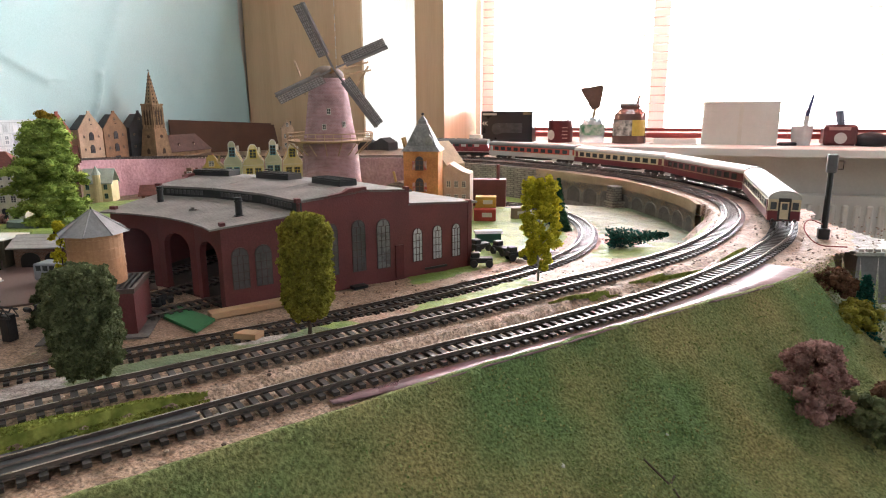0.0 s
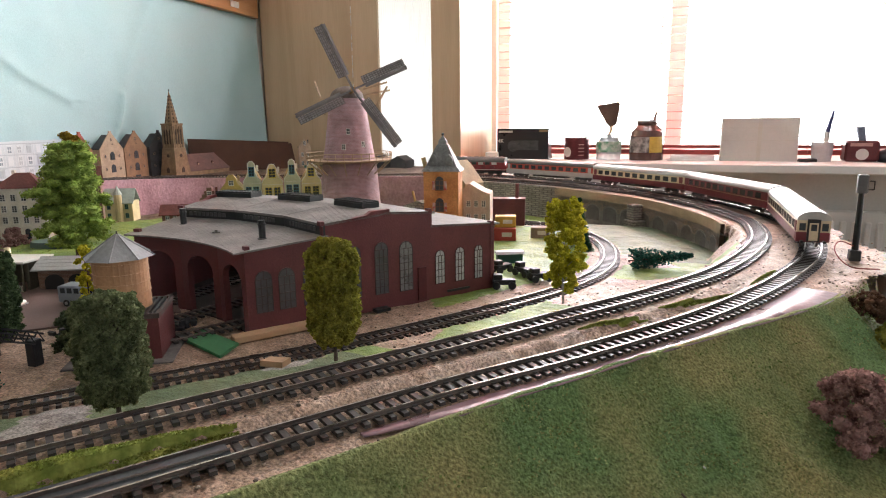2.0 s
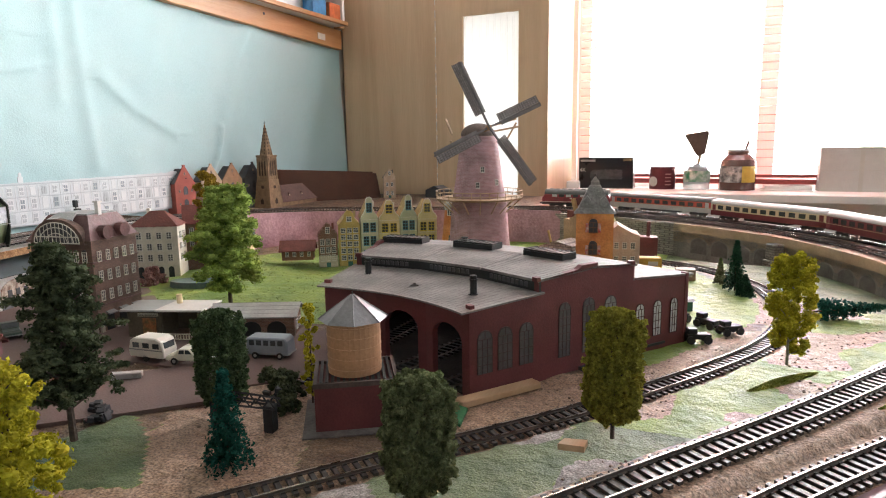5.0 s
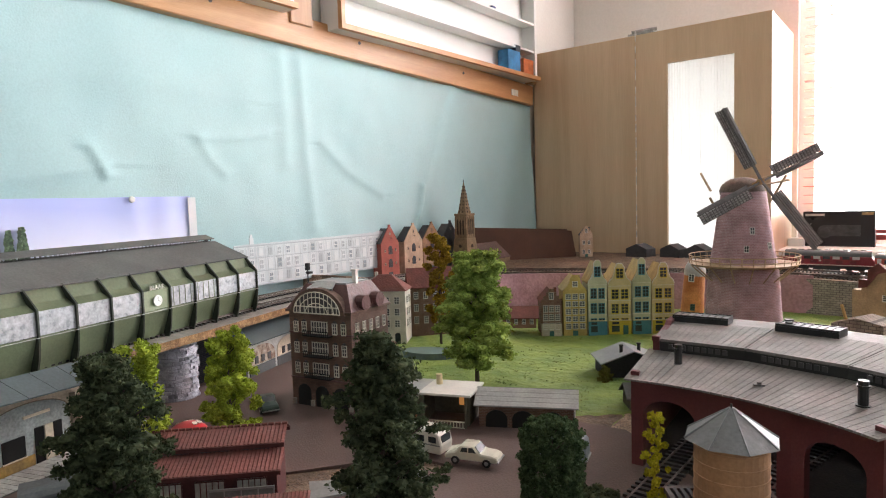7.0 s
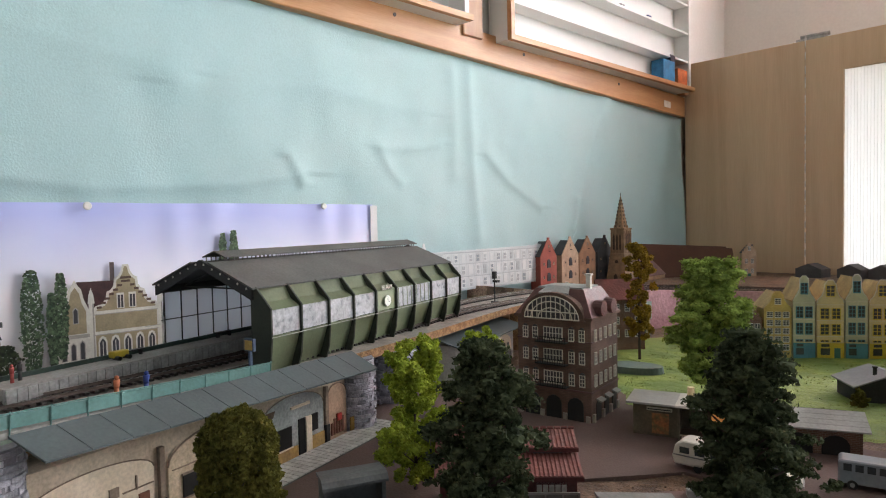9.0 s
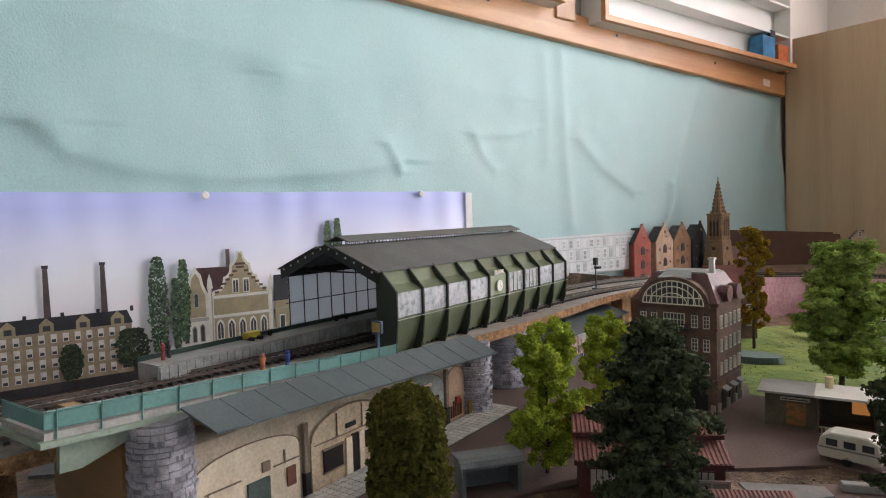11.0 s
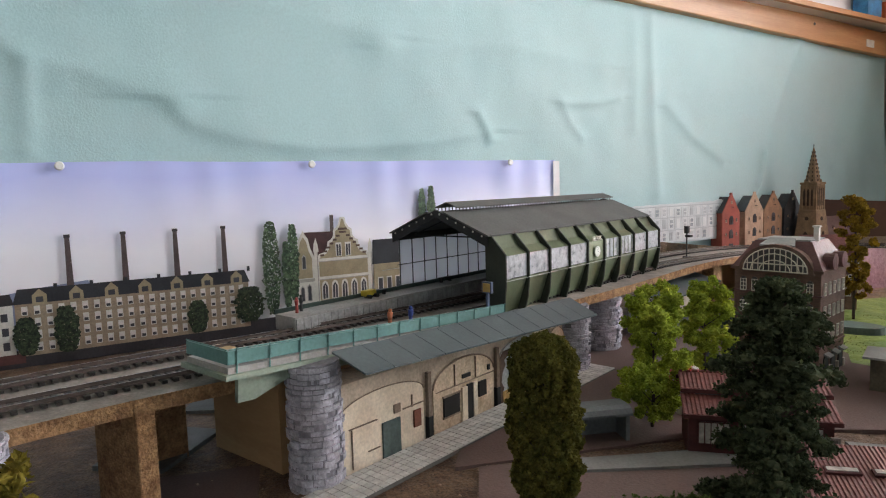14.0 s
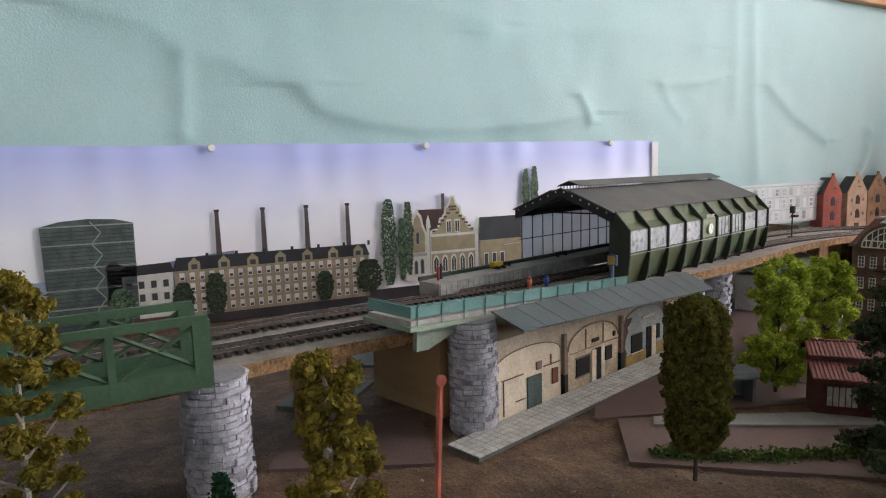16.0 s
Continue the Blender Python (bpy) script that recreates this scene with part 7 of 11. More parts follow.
for k in range(3):
    bm = BM()
    prism(bm, [(0.018 + k * 0.022 - 0.006, 0), (0.018 + k * 0.022 - 0.006, 0.02), (0.018 + k * 0.022, 0.026), (0.018 + k * 0.022 + 0.006, 0.02), (0.018 + k * 0.022 + 0.006, 0)], 0.0012, m=side @ Matrix.Translation((0, -0.001, 0)))
    part("shop_arch", bm, M_HALLDARK, ht)
for k in range(2):
    bm = BM()
    mm = side @ pose(0.022 + k * 0.028, 0.000, hh + 0.004)
    cyl(bm, 0.0085, 0.0085, 0.010, seg=14, m=mm @ pose(0, 0.004, 0.006, 90, 0, 0))
    box(bm, 0.017, 0.010, 0.006, 0, 0.004, 0, m=mm)
    dmr = part("dormer", bm, M_MANS, ht, "rounded dormer")
    share("window", win_mesh(0.010, 0.008, MATS["cream_tracery"], M_PANE_D, 3, 2, True, False), dmr, mm @ pose(0, -0.0018, 0.001))
# sloping roof light over the arch, stone plinth, pilasters and hoods of the side windows
bm = BM()
a = [bm.verts.new(v) for v in ((hw / 2 - 0.019, 0.004, hh + 0.0245), (hw / 2 + 0.017, 0.004, hh + 0.0245), (hw / 2 + 0.013, 0.016, hh + 0.0315), (hw / 2 - 0.013, 0.016, hh + 0.0315))]
b = [bm.verts.new(v.co + V(0, -0.0008, 0.0018)) for v in a]
bm.faces.new(b)
bm.faces.new(a[::-1])
for e in range(4):
    bm.faces.new((a[e], a[(e + 1) % 4], b[(e + 1) % 4], b[e]))
part("roof_light", bm, mat("grey_roof_light", (0.42, 0.44, 0.43), 0.25, 0.15, 40, 0), ht, "sloping grey roof light")
M_PLINTH = mat("pale_stone_plinth", (0.40, 0.35, 0.29), 0.8, 0.2, 60, 0.1)
for x in (0.0035, 0.030, hw - 0.030, hw - 0.0035):
    bm = BM()
    box(bm, 0.0045, 0.0026, 0.010, x, -0.0012, -0.001)
    part("plinth", bm, M_PLINTH, ht)
for x in (0.004, 0.029, 0.051, hd - 0.004):
    bm = BM()
    box(bm, 0.0045, 0.0026, 0.012, x, -0.0012, -0.001, m=side)
    part("plinth", bm, M_PLINTH, ht)
for k in range(3):
    bm = BM()
    box(bm, 0.013, 0.0065, 0.0016, 0.018 + k * 0.022, -0.003, 0.0235, rx=24, m=side)
    part("window_hood", bm, M_ZINCH, ht, "grey hood over the window")
for z in (0.0335, 0.0865):
    bm = BM()
    box(bm, hw + 0.001, 0.0014, 0.0016, hw / 2, -0.0006, z)
    box(bm, hd + 0.001, 0.0014, 0.0016, hd / 2, -0.0006, z, m=side)
    part("string_course", bm, MATS["plum_mansard_tiles"], ht)
bm = BM()
box(bm, 0.005, 0.005, 0.016, hw - 0.016, hd * 0.45, hh + 0.029)
box(bm, 0.007, 0.007, 0.0018, hw - 0.016, hd * 0.45, hh + 0.044)
part("chimney", bm, mat("white_chimney", (0.7, 0.68, 0.62), 0.6, 0.1, 60, 0), ht, "white chimney")

# white town house and brick houses behind the hotel
M_WHITEH = mat("white_stucco_house", (0.70, 0.66, 0.56), 0.75, 0.15, 60, 0.1)
hm, w = front((-1.106, 0.728), (-1.040, 0.765))
wh = thing("white_town_house", hm, "white town house with red hipped roof", "house")
bm = BM()
box(bm, w, 0.045, 0.090, w / 2, 0.0225, -0.001)
part("wall", bm, M_WHITEH, wh)
bm = BM()
lo = [bm.verts.new(v) for v in ((-0.003, -0.003, 0.089), (w + 0.003, -0.003, 0.089), (w + 0.003, 0.048, 0.089), (-0.003, 0.048, 0.089))]
up = [bm.verts.new(v) for v in ((w * 0.35, 0.022, 0.114), (w * 0.65, 0.022, 0.114), (w * 0.65, 0.025, 0.114), (w * 0.35, 0.025, 0.114))]
for k in range(4):
    bm.faces.new((lo[k], lo[(k + 1) % 4], up[(k + 1) % 4], up[k]))
bm.faces.new(up)
bm.faces.new(lo[::-1])
part("roof", bm, M_TILE, wh)
me = win_mesh(0.008, 0.011, MATS["mint_sash"] if "mint_sash" in MATS else M_PW, M_GLASSD)
put_windows(wh, me, Matrix(), 4, 3, 0.012, 0.0165, 0.030, 0.019)
put_windows(wh, me, pose(w, 0, 0, 0, 0, 90), 2, 3, 0.014, 0.018, 0.030, 0.019)
for k in range(4):
    bm = BM()
    box(bm, 0.009, 0.001, 0.016, 0.012 + k * 0.0165, -0.0003, 0)
    cyl(bm, 0.0045, 0.0045, 0.001, seg=12, m=pose(0.012 + k * 0.0165, -0.0003, 0.016, 90, 0, 0))
    part("ground_arch", bm, M_GLASSD, wh)
bm = BM()
box(bm, 0.005, 0.005, 0.015, w * 0.3, 0.026, 0.103)
part("chimney", bm, M_WHITEH, wh)
hm, w = front((-1.066, 0.806), (-1.015, 0.858))
bh = thing("brick_town_house", hm, "brown brick town house with red tiled roof", "house")
bm = BM()
box(bm, w, 0.045, 0.090, w / 2, 0.0225, -0.001)
part("wall", bm, M_BROWNB, bh)
gable_roof(bh, w, 0.045, 0.089, 0.028, M_TILE, 0.003, 'x')
put_windows(bh, win_mesh(0.007, 0.011, M_PW, M_GLASSD), Matrix(), 4, 3, 0.011, 0.0165, 0.026, 0.021)

# red-roofed halt, yellow villa, station hut
vh = thing("red_roof_halt", pose(-0.975, 0.955, 0, 0, 0, 30), "small halt building with red roof", "house")
bm = BM()
box(bm, 0.06, 0.03, 0.022, 0.03, 0.015, 0)
part("wall", bm, mat("brown_halt_wall", (0.25, 0.13, 0.09), 0.8, 0.25, 60, 0.2), vh)
gable_roof(vh, 0.06, 0.03, 0.022, 0.014, M_TILE, 0.005, 'x')
put_windows(vh, win_mesh(0.006, 0.008, M_PW, M_GLASSD), Matrix(), 4, 1, 0.01, 0.014, 0.008, 0.01)
vl = thing("yellow_villa", pose(-1.115, 0.945, 0, 0, 0, 28), "pale yellow villa with a green-grey roof and turret", "house")
bm = BM()
box(bm, 0.055, 0.04, 0.040, 0.0275, 0.02, 0)
part("wall", bm, M_CREAMY, vl)
gable_roof(vl, 0.055, 0.04, 0.040, 0.024, mat("verdigris_roof", (0.42, 0.48, 0.42), 0.6, 0.2, 60, 0.2), 0.003, 'x')
bm = BM()
cyl(bm, 0.007, 0.007, 0.055, 0.03, -0.003, 0, 10)
part("turret", bm, M_CREAMY, vl)
bm = BM()
cyl(bm, 0.009, 0.0005, 0.018, 0.03, -0.003, 0.055, 10)
part("turret_roof", bm, MATS["verdigris_roof"], vl)
put_windows(vl, win_mesh(0.006, 0.009, M_PG, M_GLASSD), Matrix(), 3, 2, 0.010, 0.017, 0.008, 0.018, skip=((1, 0), (1, 1)))

# dark hut on the green
hutm, hutw = front((-0.691, 0.744), (-0.632, 0.789))
hut = thing("green_hut", hutm, "dark timber hut with a grey felt roof on the green", "hut")
bm = BM()
prism(bm, [(0, -0.003), (0, 0.021), (hutw / 2, 0.034), (hutw, 0.021), (hutw, -0.003)], 0.048)
part("wall", bm, mat("dark_hut_boards", (0.045, 0.045, 0.05), 0.8, 0.3, 60, 0.3), hut)
gable_roof(hut, hutw, 0.048, 0.0215, 0.0132, mat("pale_felt_roof", (0.30, 0.31, 0.33), 0.6, 0.15, 50, 0.1), 0.005, 'y')
for xx, yy in ((0.025, 0.012), (0.050, 0.020)):
    bm = BM()
    cyl(bm, 0.0022, 0.0022, 0.012, xx, yy, 0.028, 10)
    cyl(bm, 0.0030, 0.0030, 0.0015, xx, yy, 0.040, 10)
    part("stove_pipe", bm, M_HALLDARK, hut)
bm = BM()
box(bm, 0.012, 0.001, 0.016, hutw * 0.6, -0.0004, 0)
part("door", bm, mat("hut_door", (0.08, 0.05, 0.035), 0.7, 0.3, 60, 0.1), hut)

# snack bar with canopy and the shed beside it
sm, sw = front((-0.822, 0.480), (-0.736, 0.511))
sb = thing("snack_bar", sm, "olive snack bar with pale flat roof and open veranda", "kiosk")
M_BARW = mat("olive_brown_planks", (0.125, 0.105, 0.07), 0.8, 0.3, 60, 0.2)
M_ZINC = mat("grey_zinc_roof", (0.40, 0.40, 0.38), 0.5, 0.2, 40, 0.1)
M_CREAMA = mat("cream_awning", (0.62, 0.57, 0.45), 0.7, 0.15, 60, 0.1)
wl_ = sw * 0.46
bm = BM()
box(bm, wl_, 0.040, 0.034, wl_ / 2, 0.020, 0)
part("wall", bm, M_BARW, sb)
bm = BM()
box(bm, sw - wl_, 0.004, 0.034, (sw + wl_) / 2, 0.038, 0)
box(bm, 0.004, 0.036, 0.034, sw - 0.002, 0.018, 0)
part("veranda_wall", bm, M_BARW, sb)
bm = BM()
box(bm, wl_ + 0.006, 0.050, 0.0020, wl_ / 2 - 0.003, 0.018, 0.0342)
part("roof", bm, M_ZINC, sb, "grey flat roof")
bm = BM()
box(bm, sw - wl_ + 0.006, 0.056, 0.0022, (sw + wl_) / 2 + 0.002, 0.014, 0.0352, rx=-2)
part("veranda_roof", bm, mat("pale_roof_card", (0.62, 0.60, 0.54), 0.6, 0.12, 40, 0.05), sb, "pale veranda roof")
for x in (wl_ + 0.002, sw - 0.002):
    bm = BM()
    box(bm, 0.0018, 0.0018, 0.0345, x, -0.008, 0)
    part("post", bm, M_BARW, sb)
# Emissive panel paints in the orange-lit veranda interior; no lamp is modelled.
bm = BM()
box(bm, 0.014, 0.001, 0.016, sw - 0.014, 0.0352, 0.012)
part("lit_window", bm, glow("warm_interior_glow", (1.0, 0.42, 0.12), 0.22), sb, "orange panel glowing as the lit veranda interior")
bm = BM()
box(bm, 0.016, 0.001, 0.020, wl_ * 0.62, -0.0006, 0.005)
part("poster", bm, mat("orange_poster", (0.34, 0.13, 0.05), 0.6, 0.5, 220, 0.0, col2=(0.16, 0.12, 0.05)), sb, "orange and brown poster")
bm = BM()
box(bm, 0.024, 0.0012, 0.0032, wl_ * 0.60, -0.0008, 0.0275)
part("sign", bm, mat("cream_sign", (0.6, 0.57, 0.46), 0.6, 0.15, 60, 0), sb, "cream name board with unreadable lettering")
bm = BM()
box(bm, 0.022, 0.0004, 0.0010, wl_ * 0.60, -0.0016, 0.0286)
part("sign_bar", bm, M_HALLDARK, sb)
n_ = 13
for i in range(n_):
    bm = BM()
    box(bm, 0.0009, 0.0009, 0.007, wl_ + 0.005 + i * (sw - wl_ - 0.010) / (n_ - 1), -0.0085, 0.0015)
    part("railing_bar", bm, M_CREAMA, sb)
for z in (0.0015, 0.0080):
    bm = BM()
    box(bm, sw - wl_ - 0.006, 0.0012, 0.0012, (sw + wl_) / 2, -0.0085, z)
    part("railing", bm, M_CREAMA, sb)
bm = BM()
cyl(bm, 0.0034, 0.0034, 0.012, wl_ + 0.010, 0.024, 0.036, 12)
part("chimney", bm, mat("cream_pot", (0.66, 0.54, 0.32), 0.6, 0.15, 60, 0), sb)
sm, sw = front((-0.728, 0.516), (-0.642, 0.556))
s2 = thing("goods_shed", sm, "small brown brick shed with grey plank roof and arched doors", "shed")
bm = BM()
prism(bm, [(0, 0), (0, 0.024), (0.0175, 0.035), (0.035, 0.024), (0.035, 0)], sw, m=pose(0, 0, 0, 0, 0, 90) @ Matrix.Translation((0, -sw, 0)))
part("wall", bm, M_BROWNB, s2)
for i in range(8):
    y0, y1 = -0.0075 + i * 0.00625, -0.0075 + (i + 1) * 0.00625 - 0.0004
    z0, z1 = (0.0255 + 0.0115 * (1 - abs(y_ - 0.0175) / 0.0250) for y_ in (y0, y1))
    bm = BM()
    a = [bm.verts.new(v) for v in ((-0.004, y0, z0), (sw + 0.005, y0, z0), (sw + 0.005, y1, z1), (-0.004, y1, z1))]
    b = [bm.verts.new(v.co + V(0, 0, 0.0014)) for v in a]
    bm.faces.new(a)
    bm.faces.new(b)
    for e in range(4):
        bm.faces.new((a[e], a[(e + 1) % 4], b[(e + 1) % 4], b[e]))
    part("roof_plank", bm, M_ZINC, s2)
for x in (0.018, 0.045, 0.074):
    bm = BM()
    prism(bm, [(x - 0.011, 0), (x - 0.011, 0.011)] + [(x - 0.011 * math.cos(t), 0.011 + 0.009 * math.sin(t)) for t in np.linspace(0.2, math.pi - 0.2, 7)] + [(x + 0.011, 0.011), (x + 0.011, 0)], 0.001, m=Matrix.Translation((0, -0.0009, 0)))
    part("arch_door", bm, M_VOID, s2, "dark arched doorway")
put_windows(s2, win_mesh(0.0075, 0.010, M_PW, mat("curtained_pane", (0.45, 0.43, 0.40), 0.5, 0.2, 90, 0)), pose(sw, 0, 0, 0, 0, 90), 2, 1, 0.010, 0.015, 0.009, 0.01)
bh2 = thing("black_roof_hut", pose(-0.605, 0.665, 0, 0, 0, 35), "low hut with dark roof behind the shed", "hut")
bm = BM()
box(bm, 0.05, 0.03, 0.018)
part("wall", bm, M_BARW, bh2)
gable_roof(bh2, 0.05, 0.03, 0.018, 0.010, M_HALLROOF, 0.004, 'x', m=Matrix.Translation((-0.025, -0.015, 0)))

# dark red kiosk building with tiled roofs
km, kw = front((-0.857, 0.249), (-0.786, 0.317))
ks = thing("workshop", km, "dark red two-tier workshop with ribbed roofs and white curtained windows", "building")
M_MAROON = mat("maroon_planks", (0.105, 0.030, 0.028), 0.65, 0.25, 60, 0.15)
M_PANT = mat("red_brown_pantiles", (0.215, 0.075, 0.062), 0.6, 0.25, 60, 0.3, fine=300)
M_CURT = mat("white_curtained_pane", (0.62, 0.60, 0.54), 0.5, 0.3, 150, 0, col2=(0.42, 0.40, 0.35))
M_SILV = mat("silver_frame", (0.45, 0.45, 0.44), 0.35, 0.15, 60, 0, metal=0.6)
bm = BM()
box(bm, kw, 0.044, 0.0365, kw / 2, -0.022, 0)
part("lower_wall", bm, M_MAROON, ks)
bm = BM()
box(bm, kw, 0.030, 0.012, kw / 2, -0.009, 0.0365)
part("upper_wall", bm, M_MAROON, ks)


def ribbed_roof(parent, x0, x1, y0, z0, y1, z1, ribs):
    """A roof slope of narrow ribbed strips, with a tile lip along its upper edge."""
    for i in range(ribs):
        u0, u1 = x0 + i * (x1 - x0) / ribs, x0 + (i + 1) * (x1 - x0) / ribs - 0.0002
        um = u0 + (u1 - u0) * 0.3
        bm = BM()
        a = [bm.verts.new(v) for v in ((u0, y0, z0), (u1, y0, z0), (u1, y1, z1), (u0, y1, z1))]
        b = [bm.verts.new(v) for v in ((u0, y0, z0 + 0.0010), (um, y0, z0 + 0.0015), (u1, y0, z0 + 0.0010), (u1, y1, z1 + 0.0010), (um, y1, z1 + 0.0015), (u0, y1, z1 + 0.0010))]
        bm.faces.new((b[0], b[1], b[4], b[5]))
        bm.faces.new((b[1], b[2], b[3], b[4]))
        bm.faces.new((a[0], a[1], b[2], b[1], b[0]))
        bm.faces.new((a[3], a[2], b[3], b[4], b[5]))
        bm.faces.new(a)
        part("roof_tile", bm, M_PANT, parent)
    bm = BM()
    box(bm, x1 - x0, 0.0016, 0.0030, (x0 + x1) / 2, y0, z0 - 0.0022)
    part("fascia", bm, M_MAROON, parent)


ribbed_roof(ks, -0.004, kw + 0.004, -0.027, 0.0475, -0.004, 0.0545, 34)
ribbed_roof(ks, -0.004, kw + 0.004, 0.010, 0.0475, -0.004, 0.0545, 34)
ribbed_roof(ks, -0.004, kw + 0.004, -0.050, 0.0350, -0.024, 0.0425, 34)
for i in range(20):
    bm = BM()
    cyl(bm, 0.0013, 0.0013, 0.0044, seg=8, m=pose(-0.002 + i * (kw + 0.004) / 19, -0.004, 0.0560, 0, 90, 0) @ Matrix.Translation((0, 0, -0.0022)))
    part("ridge_tile", bm, M_PANT, ks)
for k in range(3):
    x = 0.018 + k * 0.031
    bm = BM()
    box(bm, 0.022, 0.0010, 0.017, x, -0.0445, 0.012)
    w_ = part("window", bm, M_CURT, ks, "white curtained window")
    bm = BM()
    lattice(bm, [v_ for q_ in range(6) for v_ in (x - 0.011 + q_ * 0.0044 - 0.0003, x - 0.011 + q_ * 0.0044 + 0.0003)], [0.0117, 0.0124, 0.0286, 0.0293], -0.0460, -0.0450, 0)
    part("glazing_bar", bm, M_MAROON, w_)
    bm = BM()
    box(bm, 0.022, 0.0010, 0.0030, x, -0.0243, 0.0433)
    part("upper_window", bm, M_PANE_D, ks)
gd = thing("glass_screen", km @ place(kw - 0.024, -0.056, 0.0022), "free standing silver framed glass screen before the workshop", "screen")
bm = BM()
lattice(bm, [-0.0240, -0.0228, -0.0125, -0.0117, -0.0004, 0.0004, 0.0117, 0.0125, 0.0228, 0.0240], [0.0, 0.0065, 0.0235, 0.0250], -0.0008, 0.0008, 0)
part("frame", bm, M_SILV, gd)
bm = BM()
box(bm, 0.046, 0.0004, 0.017, 0, 0, 0.0065)
part("pane", bm, mat("dull_screen_glass", (0.30, 0.31, 0.30), 0.2, 0.25, 60, 0, spec=0.6), gd)
for x in (-0.022, 0.022):
    bm = BM()
    box(bm, 0.002, 0.010, 0.0012, x, 0, -0.0004)
    part("foot", bm, M_SILV, gd)
k2 = thing("low_workshop", pose(-0.770, 0.214, 0, 0, 0, 45), "low dark red workshop with skylight strips and cream windows", "building")
L2 = 0.085
bm = BM()
prism(bm, [(-0.052, -0.001), (-0.052, 0.019), (-0.002, 0.030), (-0.002, -0.001)], L2, m=pose(0, 0, 0, 0, 0, 90) @ Matrix.Translation((0, -L2, 0)))
part("wall", bm, M_MAROON, k2)
ribbed_roof(k2, -0.003, L2 + 0.004, -0.058, 0.0185, 0.002, 0.0318, 34)
for k in range(3):
    x = 0.016 + k * 0.027
    sl = (0.0318 - 0.0185) / 0.060
    bm = BM()
    box(bm, 0.020, 0.0065, 0.0024, x, -0.027, 0.0185 + sl * 0.031 + 0.0006, rx=math.degrees(math.atan(sl)))
    sky_ = part("skylight", bm, M_MAROON, k2, "narrow skylight strip")
    bm = BM()
    box(bm, 0.0175, 0.0036, 0.0006, x, -0.027, 0.0185 + sl * 0.031 + 0.0029, rx=math.degrees(math.atan(sl)))
    part("pane", bm, M_CURT, sky_)
    bm = BM()
    box(bm, 0.020, 0.0012, 0.0125, x, -0.0524, 0.004)
    w_ = part("window", bm, mat("cream_pane", (0.58, 0.52, 0.34), 0.5, 0.2, 120, 0), k2, "cream curtained window")
    bm = BM()
    lattice(bm, [v_ for q_ in range(6) for v_ in (x - 0.010 + q_ * 0.0040 - 0.0003, x - 0.010 + q_ * 0.0040 + 0.0003)], [0.0037, 0.0044, 0.0160, 0.0167], -0.0537, -0.0529, 0)
    part("glazing_bar", bm, M_MAROON, w_)
mu = thing("toadstool", place(-0.885, 0.290, 0.002), "giant red toadstool with white dots", "ornament")
bm = BM()
cyl(bm, 0.008, 0.007, 0.026, seg=12)
part("stem", bm, M_WHITEH, mu)
bm = BM()
bmesh.ops.create_uvsphere(bm, u_segments=24, v_segments=12, radius=0.020, matrix=Matrix.Translation((0, 0, 0.026)) @ Matrix.Diagonal((1, 1, 0.85, 1)))
bmesh.ops.bisect_plane(bm, geom=bm.verts[:] + bm.edges[:] + bm.faces[:], plane_co=(0, 0, 0.026), plane_no=(0, 0, 1), clear_inner=True)
cap = part("cap", bm, mat("glossy_red", (0.50, 0.03, 0.035), 0.3, 0.1, 40, 0), mu, "glossy red cap", smooth=True)
for i in range(12):
    a, e = i * 2.4, 0.35 + 0.9 * ((i * 0.618) % 1)
    n_ = V(math.cos(a) * math.cos(e), math.sin(a) * math.cos(e), math.sin(e))
    bm = BM()
    cyl(bm, 0.0024, 0.0024, 0.0006, seg=10, m=Matrix.Translation((n_.x * 0.0200, n_.y * 0.0200, 0.026 + n_.z * 0.0171)) @ n_.to_track_quat('Z', 'Y').to_matrix().to_4x4())
    part("dot", bm, M_WHITEH, cap)

# ---- windmill ----
wm = thing("windmill", pose(-0.587, 1.014, 0, 0, 0, 0), "tall mauve brick tower windmill with lattice sails and gallery", "windmill")
M_MILL = brick_mat("mauve_mill_brick", (0.40, 0.235, 0.255), (0.33, 0.185, 0.20), (0.46, 0.33, 0.34), 0.006, 0.0022)
bm = BM()
prof = [(0.058, 0.0), (0.052, 0.06), (0.048, 0.118), (0.042, 0.15), (0.0345, 0.205), (0.0305, 0.232)]
rings = []
for r, z in prof:
    rings.append([bm.verts.new((r * math.cos(i * math.pi / 16), r * math.sin(i * math.pi / 16), z)) for i in range(32)])
for a, b in zip(rings, rings[1:]):
    for i in range(32):
        bm.faces.new((a[i], a[(i + 1) % 32], b[(i + 1) % 32], b[i]))
bm.faces.new(rings[-1])
part("tower", bm, M_MILL, wm, "mauve brick tower", smooth=True)
M_THATCH = mat("brown_grey_cap", (0.20, 0.15, 0.125), 0.85, 0.3, 90, 0.5)
bm = BM()
bmesh.ops.create_uvsphere(bm, u_segments=20, v_segments=12, radius=1.0, matrix=pose(-0.003, 0.004, 0.234, 0, 0, 43) @ Matrix.Diagonal((0.029, 0.036, 0.020, 1)))
part("cap", bm, M_THATCH, wm, "rounded grey-brown cap", smooth=True)
M_LATH = mat("pale_timber_lath", (0.45, 0.31, 0.19), 0.75, 0.25, 90, 0.1)
bm = BM()
cyl(bm, 0.072, 0.076, 0.003, seg=24, z=0.124)
ga = part("gallery", bm, M_LATH, wm, "timber gallery with railing")
